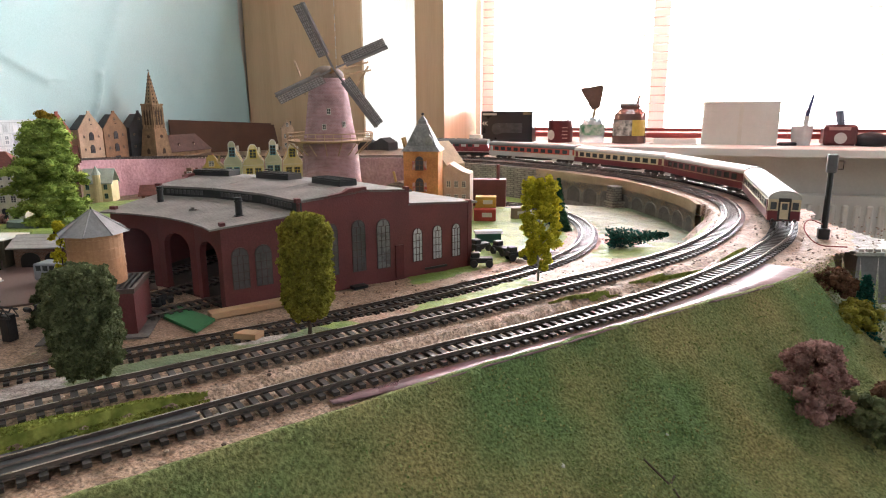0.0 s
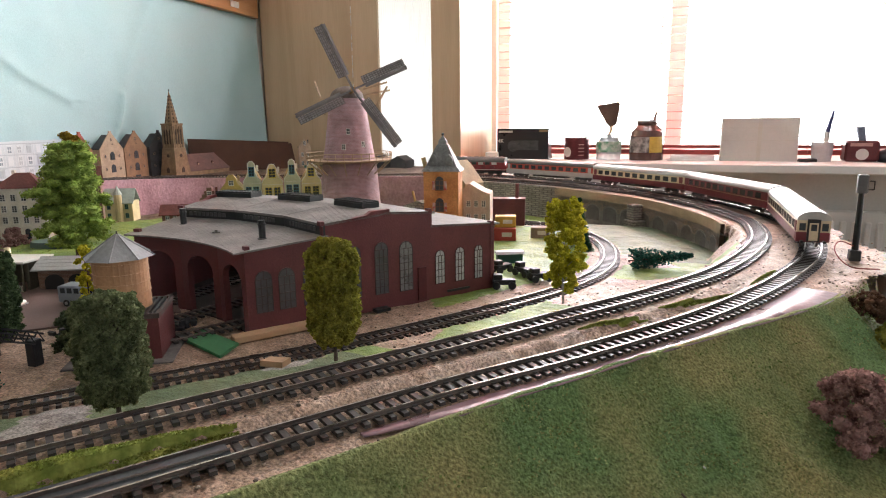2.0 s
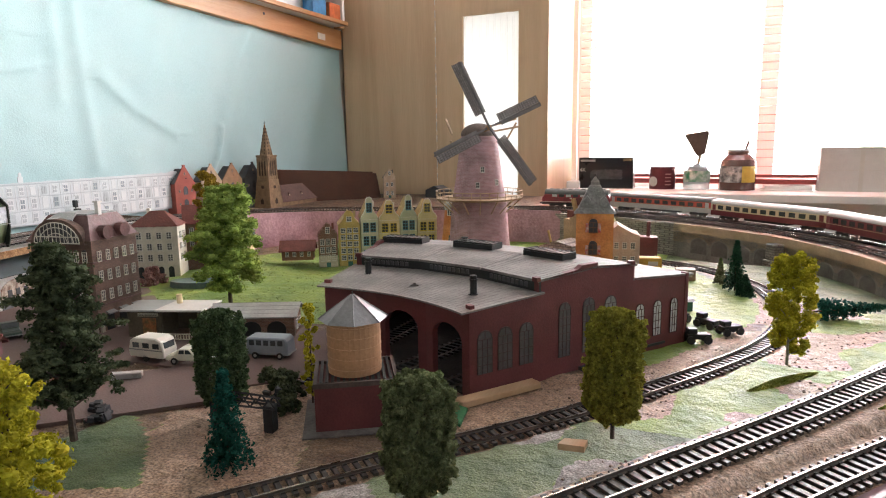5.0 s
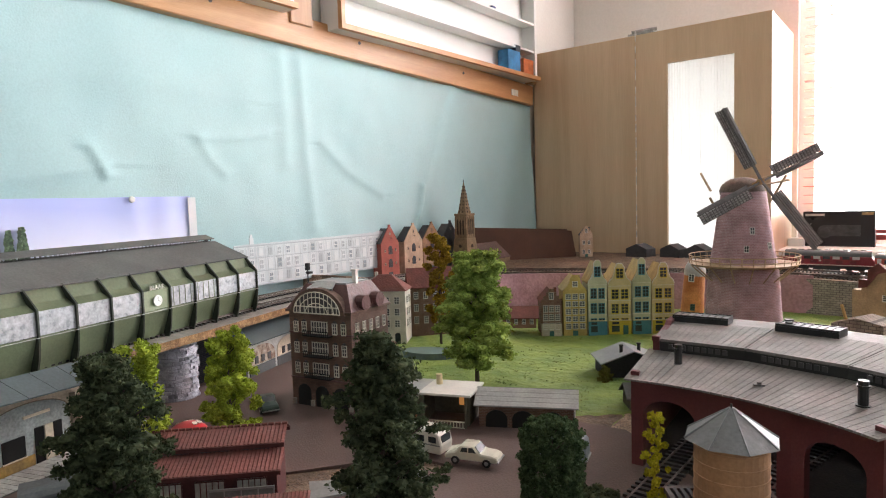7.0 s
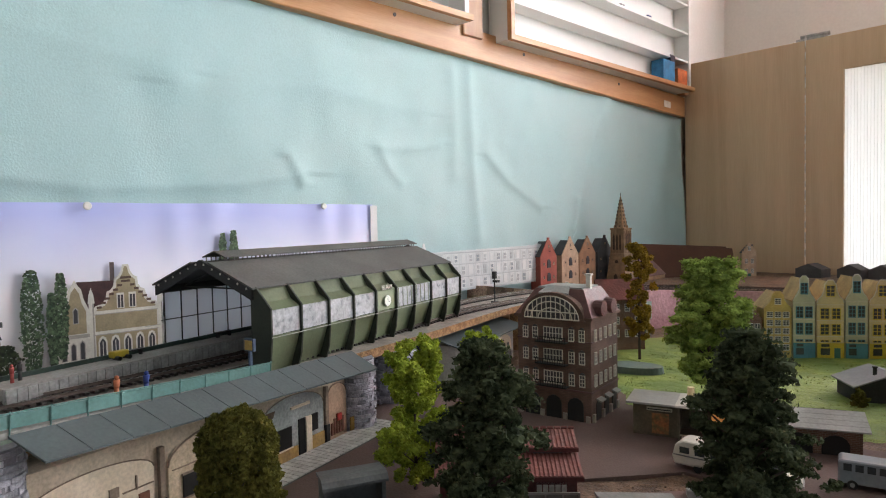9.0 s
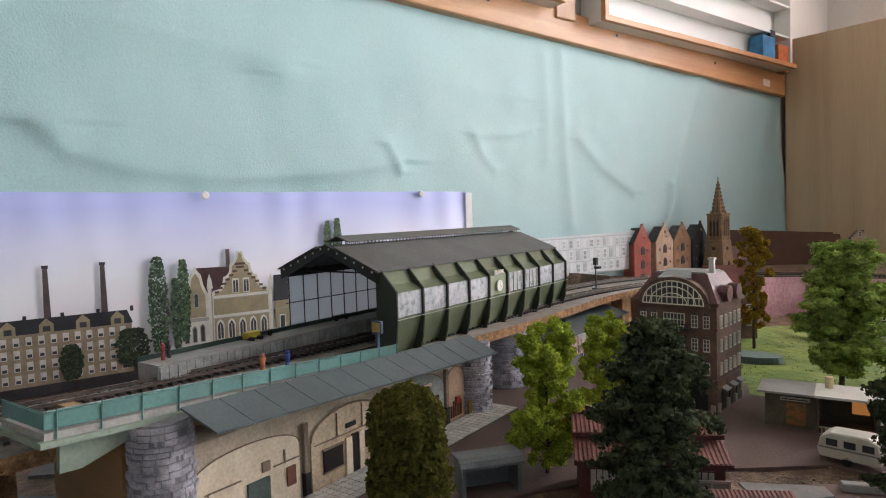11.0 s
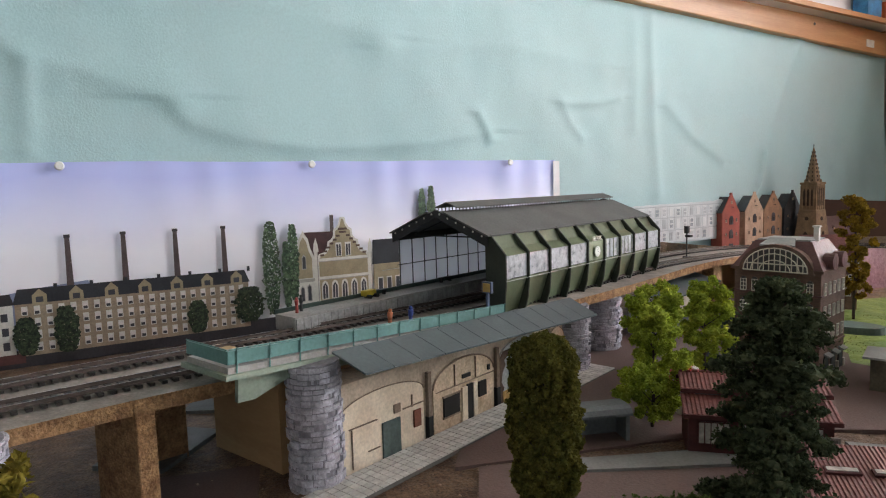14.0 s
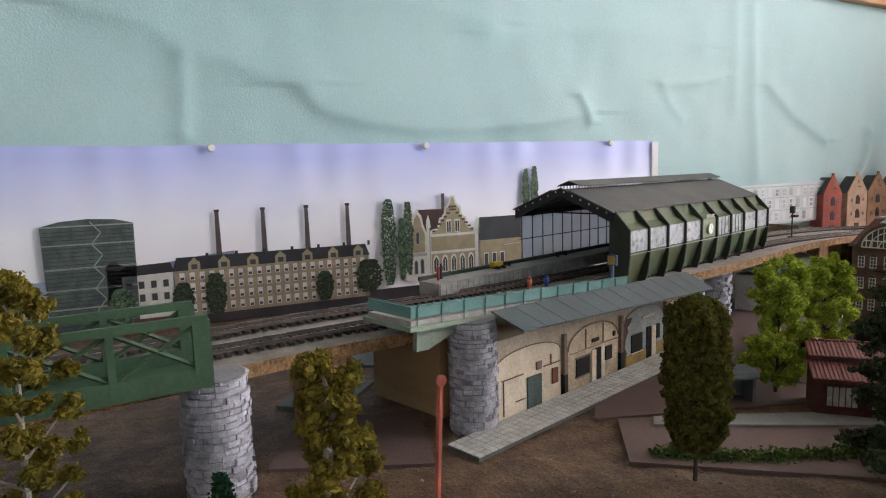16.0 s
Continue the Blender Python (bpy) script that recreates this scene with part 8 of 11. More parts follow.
for i in range(32):
    a = i * math.pi / 16
    bm = BM()
    rod(bm, (0.074 * math.cos(a), 0.074 * math.sin(a), 0.126), (0.0755 * math.cos(a), 0.0755 * math.sin(a), 0.139), 0.0007, 4)
    part("rail_post", bm, M_LATH, ga)
bm = BM()
for z in (0.132, 0.139):
    for i in range(32):
        a, b = i * math.pi / 16, (i + 1) * math.pi / 16
        rod(bm, (0.0755 * math.cos(a), 0.0755 * math.sin(a), z), (0.0755 * math.cos(b), 0.0755 * math.sin(b), z), 0.0008, 4)
part("rail_ring", bm, M_LATH, ga)
for i in range(16):
    a = i * math.pi / 8
    bm = BM()
    rod(bm, (0.047 * math.cos(a), 0.047 * math.sin(a), 0.100), (0.073 * math.cos(a), 0.073 * math.sin(a), 0.124), 0.0010, 4)
    part("gallery_strut", bm, M_LATH, ga)
fx = 43.0
face = pose(0, 0, 0, 0, 0, fx)
mew = win_mesh(0.006, 0.009, M_PW, M_GLASSD, 2, 2)
for ang, z, r in ((-14, 0.172, 0.0415), (20, 0.150, 0.0445), (-25, 0.146, 0.0448), (10, 0.028, 0.0556), (-5, 0.03, 0.0556), (35, 0.035, 0.0552)):
    share("window", mew, wm, face @ pose(0, 0, 0, 0, 0, ang) @ pose(0, -r, z, -8, 0, 0))
hubp = face @ pose(0, -0.040, 0.2445, -13, 0, 0)
bm = BM()
rod(bm, hubp @ V(0, 0.036, 0), hubp @ V(0, -0.006, 0), 0.0035, 10)
box(bm, 0.007, 0.008, 0.007, 0, -0.003, -0.0035, m=hubp)
part("shaft", bm, mat("gold_brown_shaft", (0.36, 0.20, 0.08), 0.6, 0.2, 60, 0.1), wm)
M_SAIL = mat("dark_sail_lattice", (0.20, 0.18, 0.175), 0.6, 0.25, 60, 0.1)
M_SAILC = mat("grey_sail_mesh", (0.24, 0.21, 0.20), 0.7, 0.3, 200, 0.1)
for k, (ang, reach) in enumerate(((23, 0.107), (112, 0.117), (205, 0.109), (304, 0.119))):
    m = hubp @ pose(0, -0.004 - 0.002 * (k % 2), 0, 0, -ang, 0) @ Matrix.Diagonal((reach / 0.121, 1, 1, 1))
    bm = BM()
    box(bm, 0.121, 0.003, 0.003, 0.0605, 0, -0.0015, m=m)
    sl_ = part("sail", bm, M_SAIL, wm, "dark sail arm with pale lattice")
    bm = BM()
    for i in range(17):
        box(bm, 0.0009, 0.0012, 0.0135, 0.026 + i * 0.0058, -0.0006, 0.001, m=m)
    for j in range(4):
        box(bm, 0.094, 0.0012, 0.0009, 0.073, -0.0006, 0.0035 + j * 0.0034, m=m)
    part("lattice", bm, M_SAILC, sl_)
    bm = BM()
    box(bm, 0.092, 0.0006, 0.0125, 0.073, 0.001, 0.002, m=m)
    part("sailcloth", bm, mat("thin_grey_cloth", (0.50, 0.47, 0.45), 0.85, 0.3, 200, 0.1), sl_)
    bm = BM()
    box(bm, 0.094, 0.0012, 0.0045, 0.073, -0.001, -0.0055, m=m, rx=18)
    part("wind_board", bm, M_SAIL, sl_)
for a, b in (((-0.045, 0.01, 0.235), (-0.05, 0.03, 0.262)), ((0.035, 0.02, 0.240), (0.085, 0.02, 0.248)), ((0.055, 0.02, 0.215), (0.080, 0.02, 0.255)), ((0.035, 0.02, 0.25), (0.08, 0.02, 0.262)), ((-0.04, 0.0, 0.205), (-0.052, 0.0, 0.225))):
    bm = BM()
    rod(bm, face @ Vector(a), face @ Vector(b), 0.0018, 5)
    part("tail_pole", bm, M_LATH, wm)

# ---- skyline against the backdrop ----
hgt0 = 0.046
M_REDH = mat("red_gable_print", (0.36, 0.10, 0.075), 0.8, 0.2, 60, 0.1)
M_TANH = mat("tan_gable_print", (0.55, 0.40, 0.28), 0.8, 0.25, 60, 0.15)
M_BROWNH = mat("brown_gable_print", (0.32, 0.19, 0.11), 0.8, 0.25, 60, 0.15)
M_DARKH = mat("dark_slate_house", (0.085, 0.085, 0.09), 0.8, 0.25, 50, 0.1)
M_LOFT = mat("dark_loft_door", (0.05, 0.052, 0.062), 0.5, 0.3, 80, 0.05)
me_loft, me_slit = win_mesh(0.0125, 0.014, M_DARKH, M_LOFT, 2, 3, True, True), win_mesh(0.0042, 0.0055, M_TANH, M_LOFT, 1, 1, True, False)
for y0, y1, wmt, lab in ((1.150, 1.216, M_REDH, "narrow red warehouse with pointed gable"), (1.238, 1.312, M_TANH, "tan brick warehouse with pointed gable and arched doors"),
                         (1.315, 1.392, M_BROWNH, "brown brick warehouse with pointed gable and arched doors"), (1.402, 1.475, M_DARKH, "dark slate house beside the church")):
    wh = gabled_house("warehouse", (-1.450, y0), (-1.450, y1), hgt0, 0.030, 0.084, 0.044, "plain", wmt, M_DARKH, me_slit, 0, 3, lab, "warehouses along the backdrop", 0.008, None, False, M_LOFT)
    w = y1 - y0
    for z in (0.024, 0.057):
        share("loft_door", me_loft, wh, pose(w / 2, -0.0006, z))
        for x in (0.20, 0.80):
            share("window", me_slit, wh, pose(w * x, -0.0006, z + 0.005))
    share("window", me_slit, wh, pose(w / 2, -0.0006, 0.105))
    bm = BM()
    box(bm, 0.0075, 0.003, 0.0065, w / 2, 0.0012, 0.1245)
    part("gable_cap", bm, wmt, wh)
    bm = BM()
    rod(bm, (w / 2, -0.0010, 0.097), (w / 2, -0.0070, 0.097), 0.0007, 5)
    part("hoist_beam", bm, M_DARKH, wh)
# church with a lattice spire, its tower flaring into buttresses at the foot
M_CHURCH = mat("ochre_stone_church", (0.30, 0.20, 0.115), 0.85, 0.3, 90, 0.3)
# Recess shade of lancets, portals and spire is painted on plates; nothing is cut.
M_CHURCHD = mat("shaded_lancet_recess", (0.075, 0.05, 0.035), 0.9, 0.3, 90, 0.1)
cs = thing("church", pose(-1.405, 1.447, hgt0 + 0.011), "brown stone church with a tall openwork spire", "church")
bm = BM()
loop = []
for hw, z in ((0.0410, -0.012), (0.0360, 0.022), (0.0355, 0.024), (0.0300, 0.068), (0.0285, 0.070), (0.0270, 0.132), (0.0290, 0.134), (0.0290, 0.138)):
    hw *= 0.72
    loop.append([bm.verts.new((x * hw, y * hw, z)) for x, y in ((-1, -1), (1, -1), (1, 1), (-1, 1))])
for p, q in zip(loop, loop[1:]):
    for e in range(4):
        bm.faces.new((p[e], p[(e + 1) % 4], q[(e + 1) % 4], q[e]))
bm.faces.new(loop[-1])
tw = part("tower", bm, M_CHURCH, cs)
for k in range(4):
    mm = pose(0, 0, 0, 0, 0, k * 90)
    for x in (-0.0095, 0.0, 0.0095):
        bm = BM()
        prism(bm, [(x - 0.0024, 0.080), (x - 0.0024, 0.116), (x, 0.123), (x + 0.0024, 0.116), (x + 0.0024, 0.080)], 0.0012, m=mm @ Matrix.Translation((0, -0.0212, 0)))
        part("lancet", bm, M_CHURCHD, tw)
    for x in (-0.0142, -0.0047, 0.0047, 0.0142):
        bm = BM()
        box(bm, 0.0024, 0.0022, 0.060, x, -0.0205, 0.070, m=mm)
        part("shaft", bm, M_CHURCH, tw)
    bm = BM()
    cyl(bm, 0.0048, 0.0048, 0.0012, seg=14, m=mm @ pose(0, -0.0235, 0.048, 90, 0, 0))
    part("clock_face", bm, M_CHURCHD, tw)
    bm = BM()
    prism(bm, [(-0.005, 0.0), (-0.005, 0.010), (0, 0.016), (0.005, 0.010), (0.005, 0.0)], 0.0016, m=mm @ Matrix.Translation((0, -0.0290, 0)))
    part("portal", bm, M_CHURCHD, tw)
    bm = BM()
    prism(bm, [(-0.006, 0.130), (0.006, 0.130), (0, 0.145)], 0.004, m=mm @ Matrix.Translation((0, -0.0212, 0)))
    part("spire_gable", bm, M_CHURCH, tw)
    c = (0.0172, -0.0172)
    bm = BM()
    box(bm, 0.0052, 0.0052, 0.141, c[0], c[1], -0.012, m=mm)
    cyl(bm, 0.0036, 0.0003, 0.010, c[0], c[1], 0.129, 6, m=mm)
    part("buttress", bm, M_CHURCH, tw)
bm = BM()
cyl(bm, 0.0185, 0.0009, 0.088, 0, 0, 0.137, 8)
sp = part("spire", bm, M_CHURCH, cs, "tapering openwork spire")
for j in range(8):
    for i in range(8):
        a, z = (i + 0.5) * math.pi / 4, 0.141 + j * 0.0098
        r = 0.0185 * (1 - (z - 0.137) / 0.0925) * 0.935
        bm = BM()
        box(bm, 0.0027 * (1 - j * 0.08), 0.0013, 0.0050, r * math.cos(a), r * math.sin(a), z, rz=math.degrees(a) - 90)
        part("spire_opening", bm, M_CHURCHD, sp)
bm = BM()
rod(bm, (0, 0, 0.222), (0, 0, 0.233), 0.0008, 5)
box(bm, 0.001, 0.005, 0.001, 0, 0, 0.228)
part("cross", bm, M_HALLDARK, cs)
bm = BM()
box(bm, 0.056, 0.262, 0.014, -0.005, 0.1535, -0.012)
prism(bm, [(-0.028, 0.002), (0.028, 0.002), (0, 0.046)], 0.262, m=pose(-0.005, 0.0225, 0))
part("nave", bm, M_CHURCH, cs)
M_NAVE = mat("brown_nave_tiles", (0.135, 0.075, 0.062), 0.75, 0.25, 60, 0.3)
gable_roof(cs, 0.262, 0.056, 0.0025, 0.0445, M_NAVE, 0.002, 'x', m=pose(0.023, 0.0225, 0, 0, 0, 90))
for k in range(3):
    bm = BM()
    prism(bm, [(-0.0035, 0), (0.0035, 0), (0.0035, 0.005), (0, 0.009), (-0.0035, 0.005)], 0.010, m=pose(0.0155, 0.075 + k * 0.062, 0.0165, 0, 0, 90))
    dr = part("dormer", bm, M_NAVE, cs)
    bm = BM()
    box(bm, 0.0008, 0.004, 0.004, 0.0158, 0.075 + k * 0.062, 0.0170)
    part("pane", bm, M_TANH, dr)
# long open carton leaning behind the church
bt = thing("brown_carton", front((-1.435, 1.585), (-1.250, 1.805), hgt0)[0], "long plain brown card box lying behind the church", "box")
M_CARTON = mat("brown_card_box", (0.11, 0.052, 0.032), 0.8, 0.2, 20, 0.1)
bm = BM()
prism(bm, [(-0.03, 0), (0.300, 0.0), (0.285, 0.081), (-0.03, 0.099)], 0.0015)
part("front", bm, M_CARTON, bt)
bm = BM()
prism(bm, [(-0.03, 0), (0.300, 0.0), (0.285, 0.085), (-0.03, 0.102)], 0.0015, m=Matrix.Translation((0, 0.036, 0)))
part("back", bm, M_CARTON, bt)
bm = BM()
box(bm, 0.0015, 0.034, 0.081, 0.284, 0.019, 0)
part("end", bm, M_CARTON, bt)
gabled_house("fallen_gable_house", (-1.222, 1.80), (-1.192, 1.825), hgt0 - 0.002, 0.02, 0.069, 0.028, "step", M_TANH, M_DARKH, win_mesh(0.007, 0.012, M_PW, M_GLASSD), 2, 2, "leaning pale gabled house beside the brown box")
for x, y, w in ((-1.10, 1.86, 0.07), (-1.00, 1.87, 0.06), (-0.93, 1.88, 0.06)):
    bm = BM()
    prism(bm, [(0, 0), (0, 0.026), (w / 2, 0.041), (w, 0.026), (w, 0)], 0.05, m=pose(x, y, hgt0 - 0.002, 0, 0, -12))
    tagged(obj("grey_gable_block", bm, mat("grey_gable_card", (0.085, 0.08, 0.08), 0.85, 0.25, 40, 0.1)), "plain grey gabled card house by the wardrobe", "house", "grey card houses")
# white palace print standing along the wall, its upper edge torn
wp = thing("palace_cutout", Matrix(), "faded white palace facade print with a torn top against the backdrop", "cutout")
M_PAL = mat("faded_white_print", (0.62, 0.66, 0.67), 0.6, 0.10, 14, 0.05, col2=(0.52, 0.57, 0.585))
M_PALD = mat("faded_grey_print", (0.47, 0.515, 0.53), 0.6, 0.12, 40, 0)
M_PALW = mat("faded_stone_print", (0.70, 0.73, 0.73), 0.6, 0.08, 40, 0)
fmw = pose(-1.466, 0.74, 0.070, 0, 0, 90)
PL = 0.452
bm = BM()
top_ = [(PL - 0.006 - i * (PL - 0.006) / 46, 0.090 - 0.004 * (i / 46) + 0.0022 * noise.noise((i * 0.9, 4, 0)) + (0.003 if 1 < i < 4 else 0)) for i in range(47)]
prism(bm, [(0, 0), (PL, 0)] + top_, 0.0012, m=fmw)
part("sheet", bm, M_PAL, wp)
pane_ = mat("faded_pane_print", (0.30, 0.35, 0.38), 0.6, 0.15, 60, 0)
for i in range(19):
    for j in range(3):
        x_, z_ = 0.018 + i * 0.0232, (0.006, 0.033, 0.061)[j]
        hw_, hh_ = (0.0062, 0.0062, 0.0054)[j], (0.019, 0.021, 0.0165)[j]
        bm = BM()
        box(bm, hw_ * 2, 0.0004, hh_, x_, -0.0003, z_, m=fmw)
        box(bm, hw_ * 2.6, 0.0004, 0.0016, x_, -0.0003, z_ + hh_ + 0.0012, m=fmw)
        pw_ = part("window", bm, M_PALW if (i + j) % 5 else M_PALD, wp)
        if (i * 7 + j * 3) % 4:
            bm = BM()
            for dx in (-0.0023, 0.0023):
                for dz_ in (0.08, 0.55):
                    box(bm, 0.0034, 0.0004, hh_ * 0.36, x_ + dx, -0.0008, z_ + hh_ * dz_, m=fmw)
            part("pane", bm, pane_ if (i + 2 * j) % 3 == 0 else M_PALD, pw_)
for z_, h_ in ((0.0015, 0.0012), (0.0285, 0.0016), (0.0565, 0.0016), (0.0815, 0.0022)):
    bm = BM()
    box(bm, PL - 0.008, 0.0004, h_, PL / 2 - 0.002, -0.0003, z_, m=fmw)
    part("cornice", bm, M_PALD, wp)
for i in range(20):
    bm = BM()
    box(bm, 0.0014, 0.0004, 0.050, 0.0065 + i * 0.0232, -0.0003, 0.0305, m=fmw)
    part("pilaster", bm, M_PALW, wp)
bm = BM()
prism(bm, [(0.0375, 0.086), (0.0375, 0.098), (0.0395, 0.099), (0.0395, 0.104), (0.0425, 0.107), (0.0455, 0.104), (0.0455, 0.099), (0.0475, 0.098), (0.0475, 0.086)], 0.0012, m=fmw)
part("roof_turret", bm, M_PALW, wp)

# ---- trees ----
def leaf_mat(name, col, dark):
    """Foam foliage: uneven flakes that let a little light through."""
    if name in MATS:
        return MATS[name]
    m = mat(name, col, 0.9, 0.35, 120, 0.0, col2=dark, fine=500, spec=0.1, island=0.32)
    nt = m.node_tree
    b = nt.nodes["Principled BSDF"]
    tr = nt.nodes.new("ShaderNodeBsdfTranslucent")
    nt.links.new(b.inputs["Base Color"].links[0].from_socket, tr.inputs["Color"])
    mx = nt.nodes.new("ShaderNodeMixShader")
    mx.inputs[0].default_value = 0.22
    nt.links.new(b.outputs[0], mx.inputs[1])
    nt.links.new(tr.outputs[0], mx.inputs[2])
    nt.links.new(mx.outputs[0], nt.nodes["Material Output"].inputs[0])
    return m


F_LIGHT = leaf_mat("light_green_foam_leaves", (0.35, 0.45, 0.10), (0.17, 0.25, 0.05))
F_LIME = leaf_mat("lime_foam_leaves", (0.42, 0.50, 0.06), (0.28, 0.36, 0.04))
F_DARK = leaf_mat("dark_green_foam_leaves", (0.10, 0.12, 0.062), (0.045, 0.06, 0.032))
F_YELLOW = leaf_mat("yellow_foam_leaves", (0.50, 0.46, 0.035), (0.36, 0.32, 0.02))
F_OLIVE = leaf_mat("olive_gold_leaves", (0.31, 0.285, 0.045), (0.20, 0.19, 0.03))
F_BROWN = leaf_mat("brown_green_leaves", (0.18, 0.16, 0.035), (0.10, 0.10, 0.022))
F_AUTUMN = leaf_mat("golden_autumn_leaves", (0.36, 0.24, 0.025), (0.22, 0.14, 0.02))
F_GOLD = leaf_mat("dull_gold_leaves", (0.26, 0.20, 0.03), (0.13, 0.11, 0.02))
F_GREY = leaf_mat("grey_green_leaves", (0.19, 0.21, 0.10), (0.09, 0.11, 0.05))
F_TEAL = leaf_mat("teal_pine_needles", (0.022, 0.115, 0.085), (0.012, 0.06, 0.045))
F_PINE = leaf_mat("dark_pine_needles", (0.03, 0.085, 0.045), (0.016, 0.05, 0.028))
F_PINK = leaf_mat("dusty_pink_blossom", (0.42, 0.25, 0.22), (0.27, 0.14, 0.125))
F_RUST = leaf_mat("rusty_brown_moss", (0.17, 0.09, 0.055), (0.09, 0.05, 0.03))
M_BARK = mat("brown_bark", (0.09, 0.065, 0.05), 0.9, 0.3, 150, 0.5)
M_BIRCH = mat("pale_bark", (0.36, 0.33, 0.28), 0.8, 0.35, 150, 0.4)


def leaves(points, size, rng):
    """Small bent leaf flakes at points, each turned at random."""
    n = len(points)
    a = rng.normal(size=(n, 3))
    a /= np.linalg.norm(a, axis=1)[:, None]
    b = np.cross(a, rng.normal(size=(n, 3)))
    b /= np.linalg.norm(b, axis=1)[:, None]
    c = np.cross(a, b)
    s = size * rng.uniform(0.6, 1.3, (n, 1))
    v = np.stack([points - a * s, points + b * s * 0.7 + c * s * 0.3, points + a * s, points - b * s * 0.7 + c * s * 0.3], 1).reshape(-1, 3)
    f = [(4 * i, 4 * i + 1, 4 * i + 2, 4 * i + 3) for i in range(n)]
    return v, f


def ico_ball():
    b_ = BM()
    bmesh.ops.create_icosphere(b_, subdivisions=2, radius=1.0)
    b_.verts.ensure_lookup_table()
    v_, f_ = np.array([tuple(q.co) for q in b_.verts]), np.array([[q.index for q in g.verts] for g in b_.faces])
    b_.free()
    return v_, f_


BALL_V, BALL_F = ico_ball()


def crown_clumps(shape, h0, h1, r, rng):
    """Foam clumps set round the limbs of a crown: centre and size."""
    H = h1 - h0
    clumps = []
    k = {"column": 120, "oak": 44, "fir": 58, "airy": 40, "lobed": 46, "poplar": 46, "bush": 24}[shape]
    for i in range(k):
        t = (i + rng.uniform(0, 1)) / k
        prof = {"column": (min(1, 5 * t + 0.55) * min(1, 7 * (1 - t) + 0.45)), "oak": (0.30 + 0.85 * (1 - t) ** 0.75) * min(1, 3.5 * t + 0.45), "fir": (0.22 + 0.90 * (1 - t) ** 0.8) * min(1, 4 * t + 0.55),
                "lobed": (0.34 + 0.80 * (1 - t) ** 0.75) * min(1, 4 * t + 0.6), "airy": math.sin(math.pi * (0.10 + 0.84 * t)) ** 0.6 * (1.0 - 0.35 * t), "poplar": math.sin(math.pi * (0.22 + 0.68 * t)) ** 0.55, "bush": math.sqrt(max(0.05, 1 - t * t))}[shape]
        a = i * 2.399 + rng.uniform(-0.5, 0.5)
        if shape in ("fir", "lobed"):
            prof *= rng.uniform(0.65, 1.15)
        q = r * prof * (rng.uniform(*((0.74, 0.88) if shape == "column" else (0.55, 0.86))) if i % 4 else rng.uniform(0.0, 0.45))
        size = r * {"column": 0.21, "oak": 0.30, "fir": 0.25, "lobed": 0.33, "airy": 0.25, "poplar": 0.33, "bush": 0.38}[shape] * rng.uniform(0.7, 1.25)
        if shape == "fir":
            for e in range(3):
                f = (0.45, 0.75, 1.0)[e]
                clumps.append((q * f * math.cos(a), q * f * math.sin(a), h0 + H * t - 0.22 * q * f * f, size * (0.9, 0.8, 0.55)[e]))
        else:
            clumps.append((q * math.cos(a), q * math.sin(a), h0 + H * t, size))
    return clumps


def foliage(shape, h0, h1, r, n, leaf, rng):
    """One crown: every clump is a bunch of crumbly foam knobs with loose flakes on their skin."""
    clumps = crown_clumps(shape, h0, h1, r, rng)
    nk = {"column": 4, "fir": 4}.get(shape, 6)
    flat = np.array((1.15, 1.15, 0.66) if shape in ("fir", "lobed") else (1, 1, 0.88))
    full = {"fir": 0.60, "airy": 0.62, "column": 0.80}.get(shape, 0.80)
    per = max(4, int(n * 0.8) // (len(clumps) * nk))
    V_, F_, pts = [], [], []
    for x, y, z, s_ in clumps:
        d = rng.normal(size=(nk, 3))
        d /= np.linalg.norm(d, axis=1)[:, None]
        cs = np.array((x, y, z)) + d * s_ * 0.62 * rng.uniform(0.6, 1.1, (nk, 1)) * flat
        for c in cs:
            kr = s_ * rng.uniform(0.34, 0.56)
            F_.append(BALL_F + 42 * len(V_))
            V_.append(c + BALL_V * kr * full * rng.uniform(0.72, 1.18, (42, 1)) * flat)
            e = rng.normal(size=(per, 3))
            e /= np.linalg.norm(e, axis=1)[:, None]
            pts.append(c + e * kr * rng.uniform(0.70, 1.12, (per, 1)) * flat)
    if shape == "column":
        # clipped skin of foliage round the clumps
        m, H = int(n * 0.8), h1 - h0
        t, a = rng.uniform(0, 1, m), rng.uniform(0, 2 * math.pi, m)
        lump = np.array([noise.noise((2.6 * math.cos(b_), 2.6 * math.sin(b_), 11 * t_ + r * 900)) for t_, b_ in zip(t, a)])
        q = r * np.minimum(1, 2.2 * t + 0.66) * np.minimum(1, np.sqrt(np.maximum(0, (1.0 - t) * 7)) * 0.9 + 0.1) * (0.85 + 0.16 * lump) * rng.uniform(0.86, 1.03, m)
        pts.append(np.stack([q * np.cos(a), q * np.sin(a), h0 + H * (0.01 + 1.02 * t)], 1))
    v, f = leaves(np.concatenate(pts), leaf, rng)
    nb = 42 * len(V_)
    return np.concatenate(V_ + [v]), np.concatenate(F_).tolist() + [tuple(i + nb for i in q) for q in f], clumps


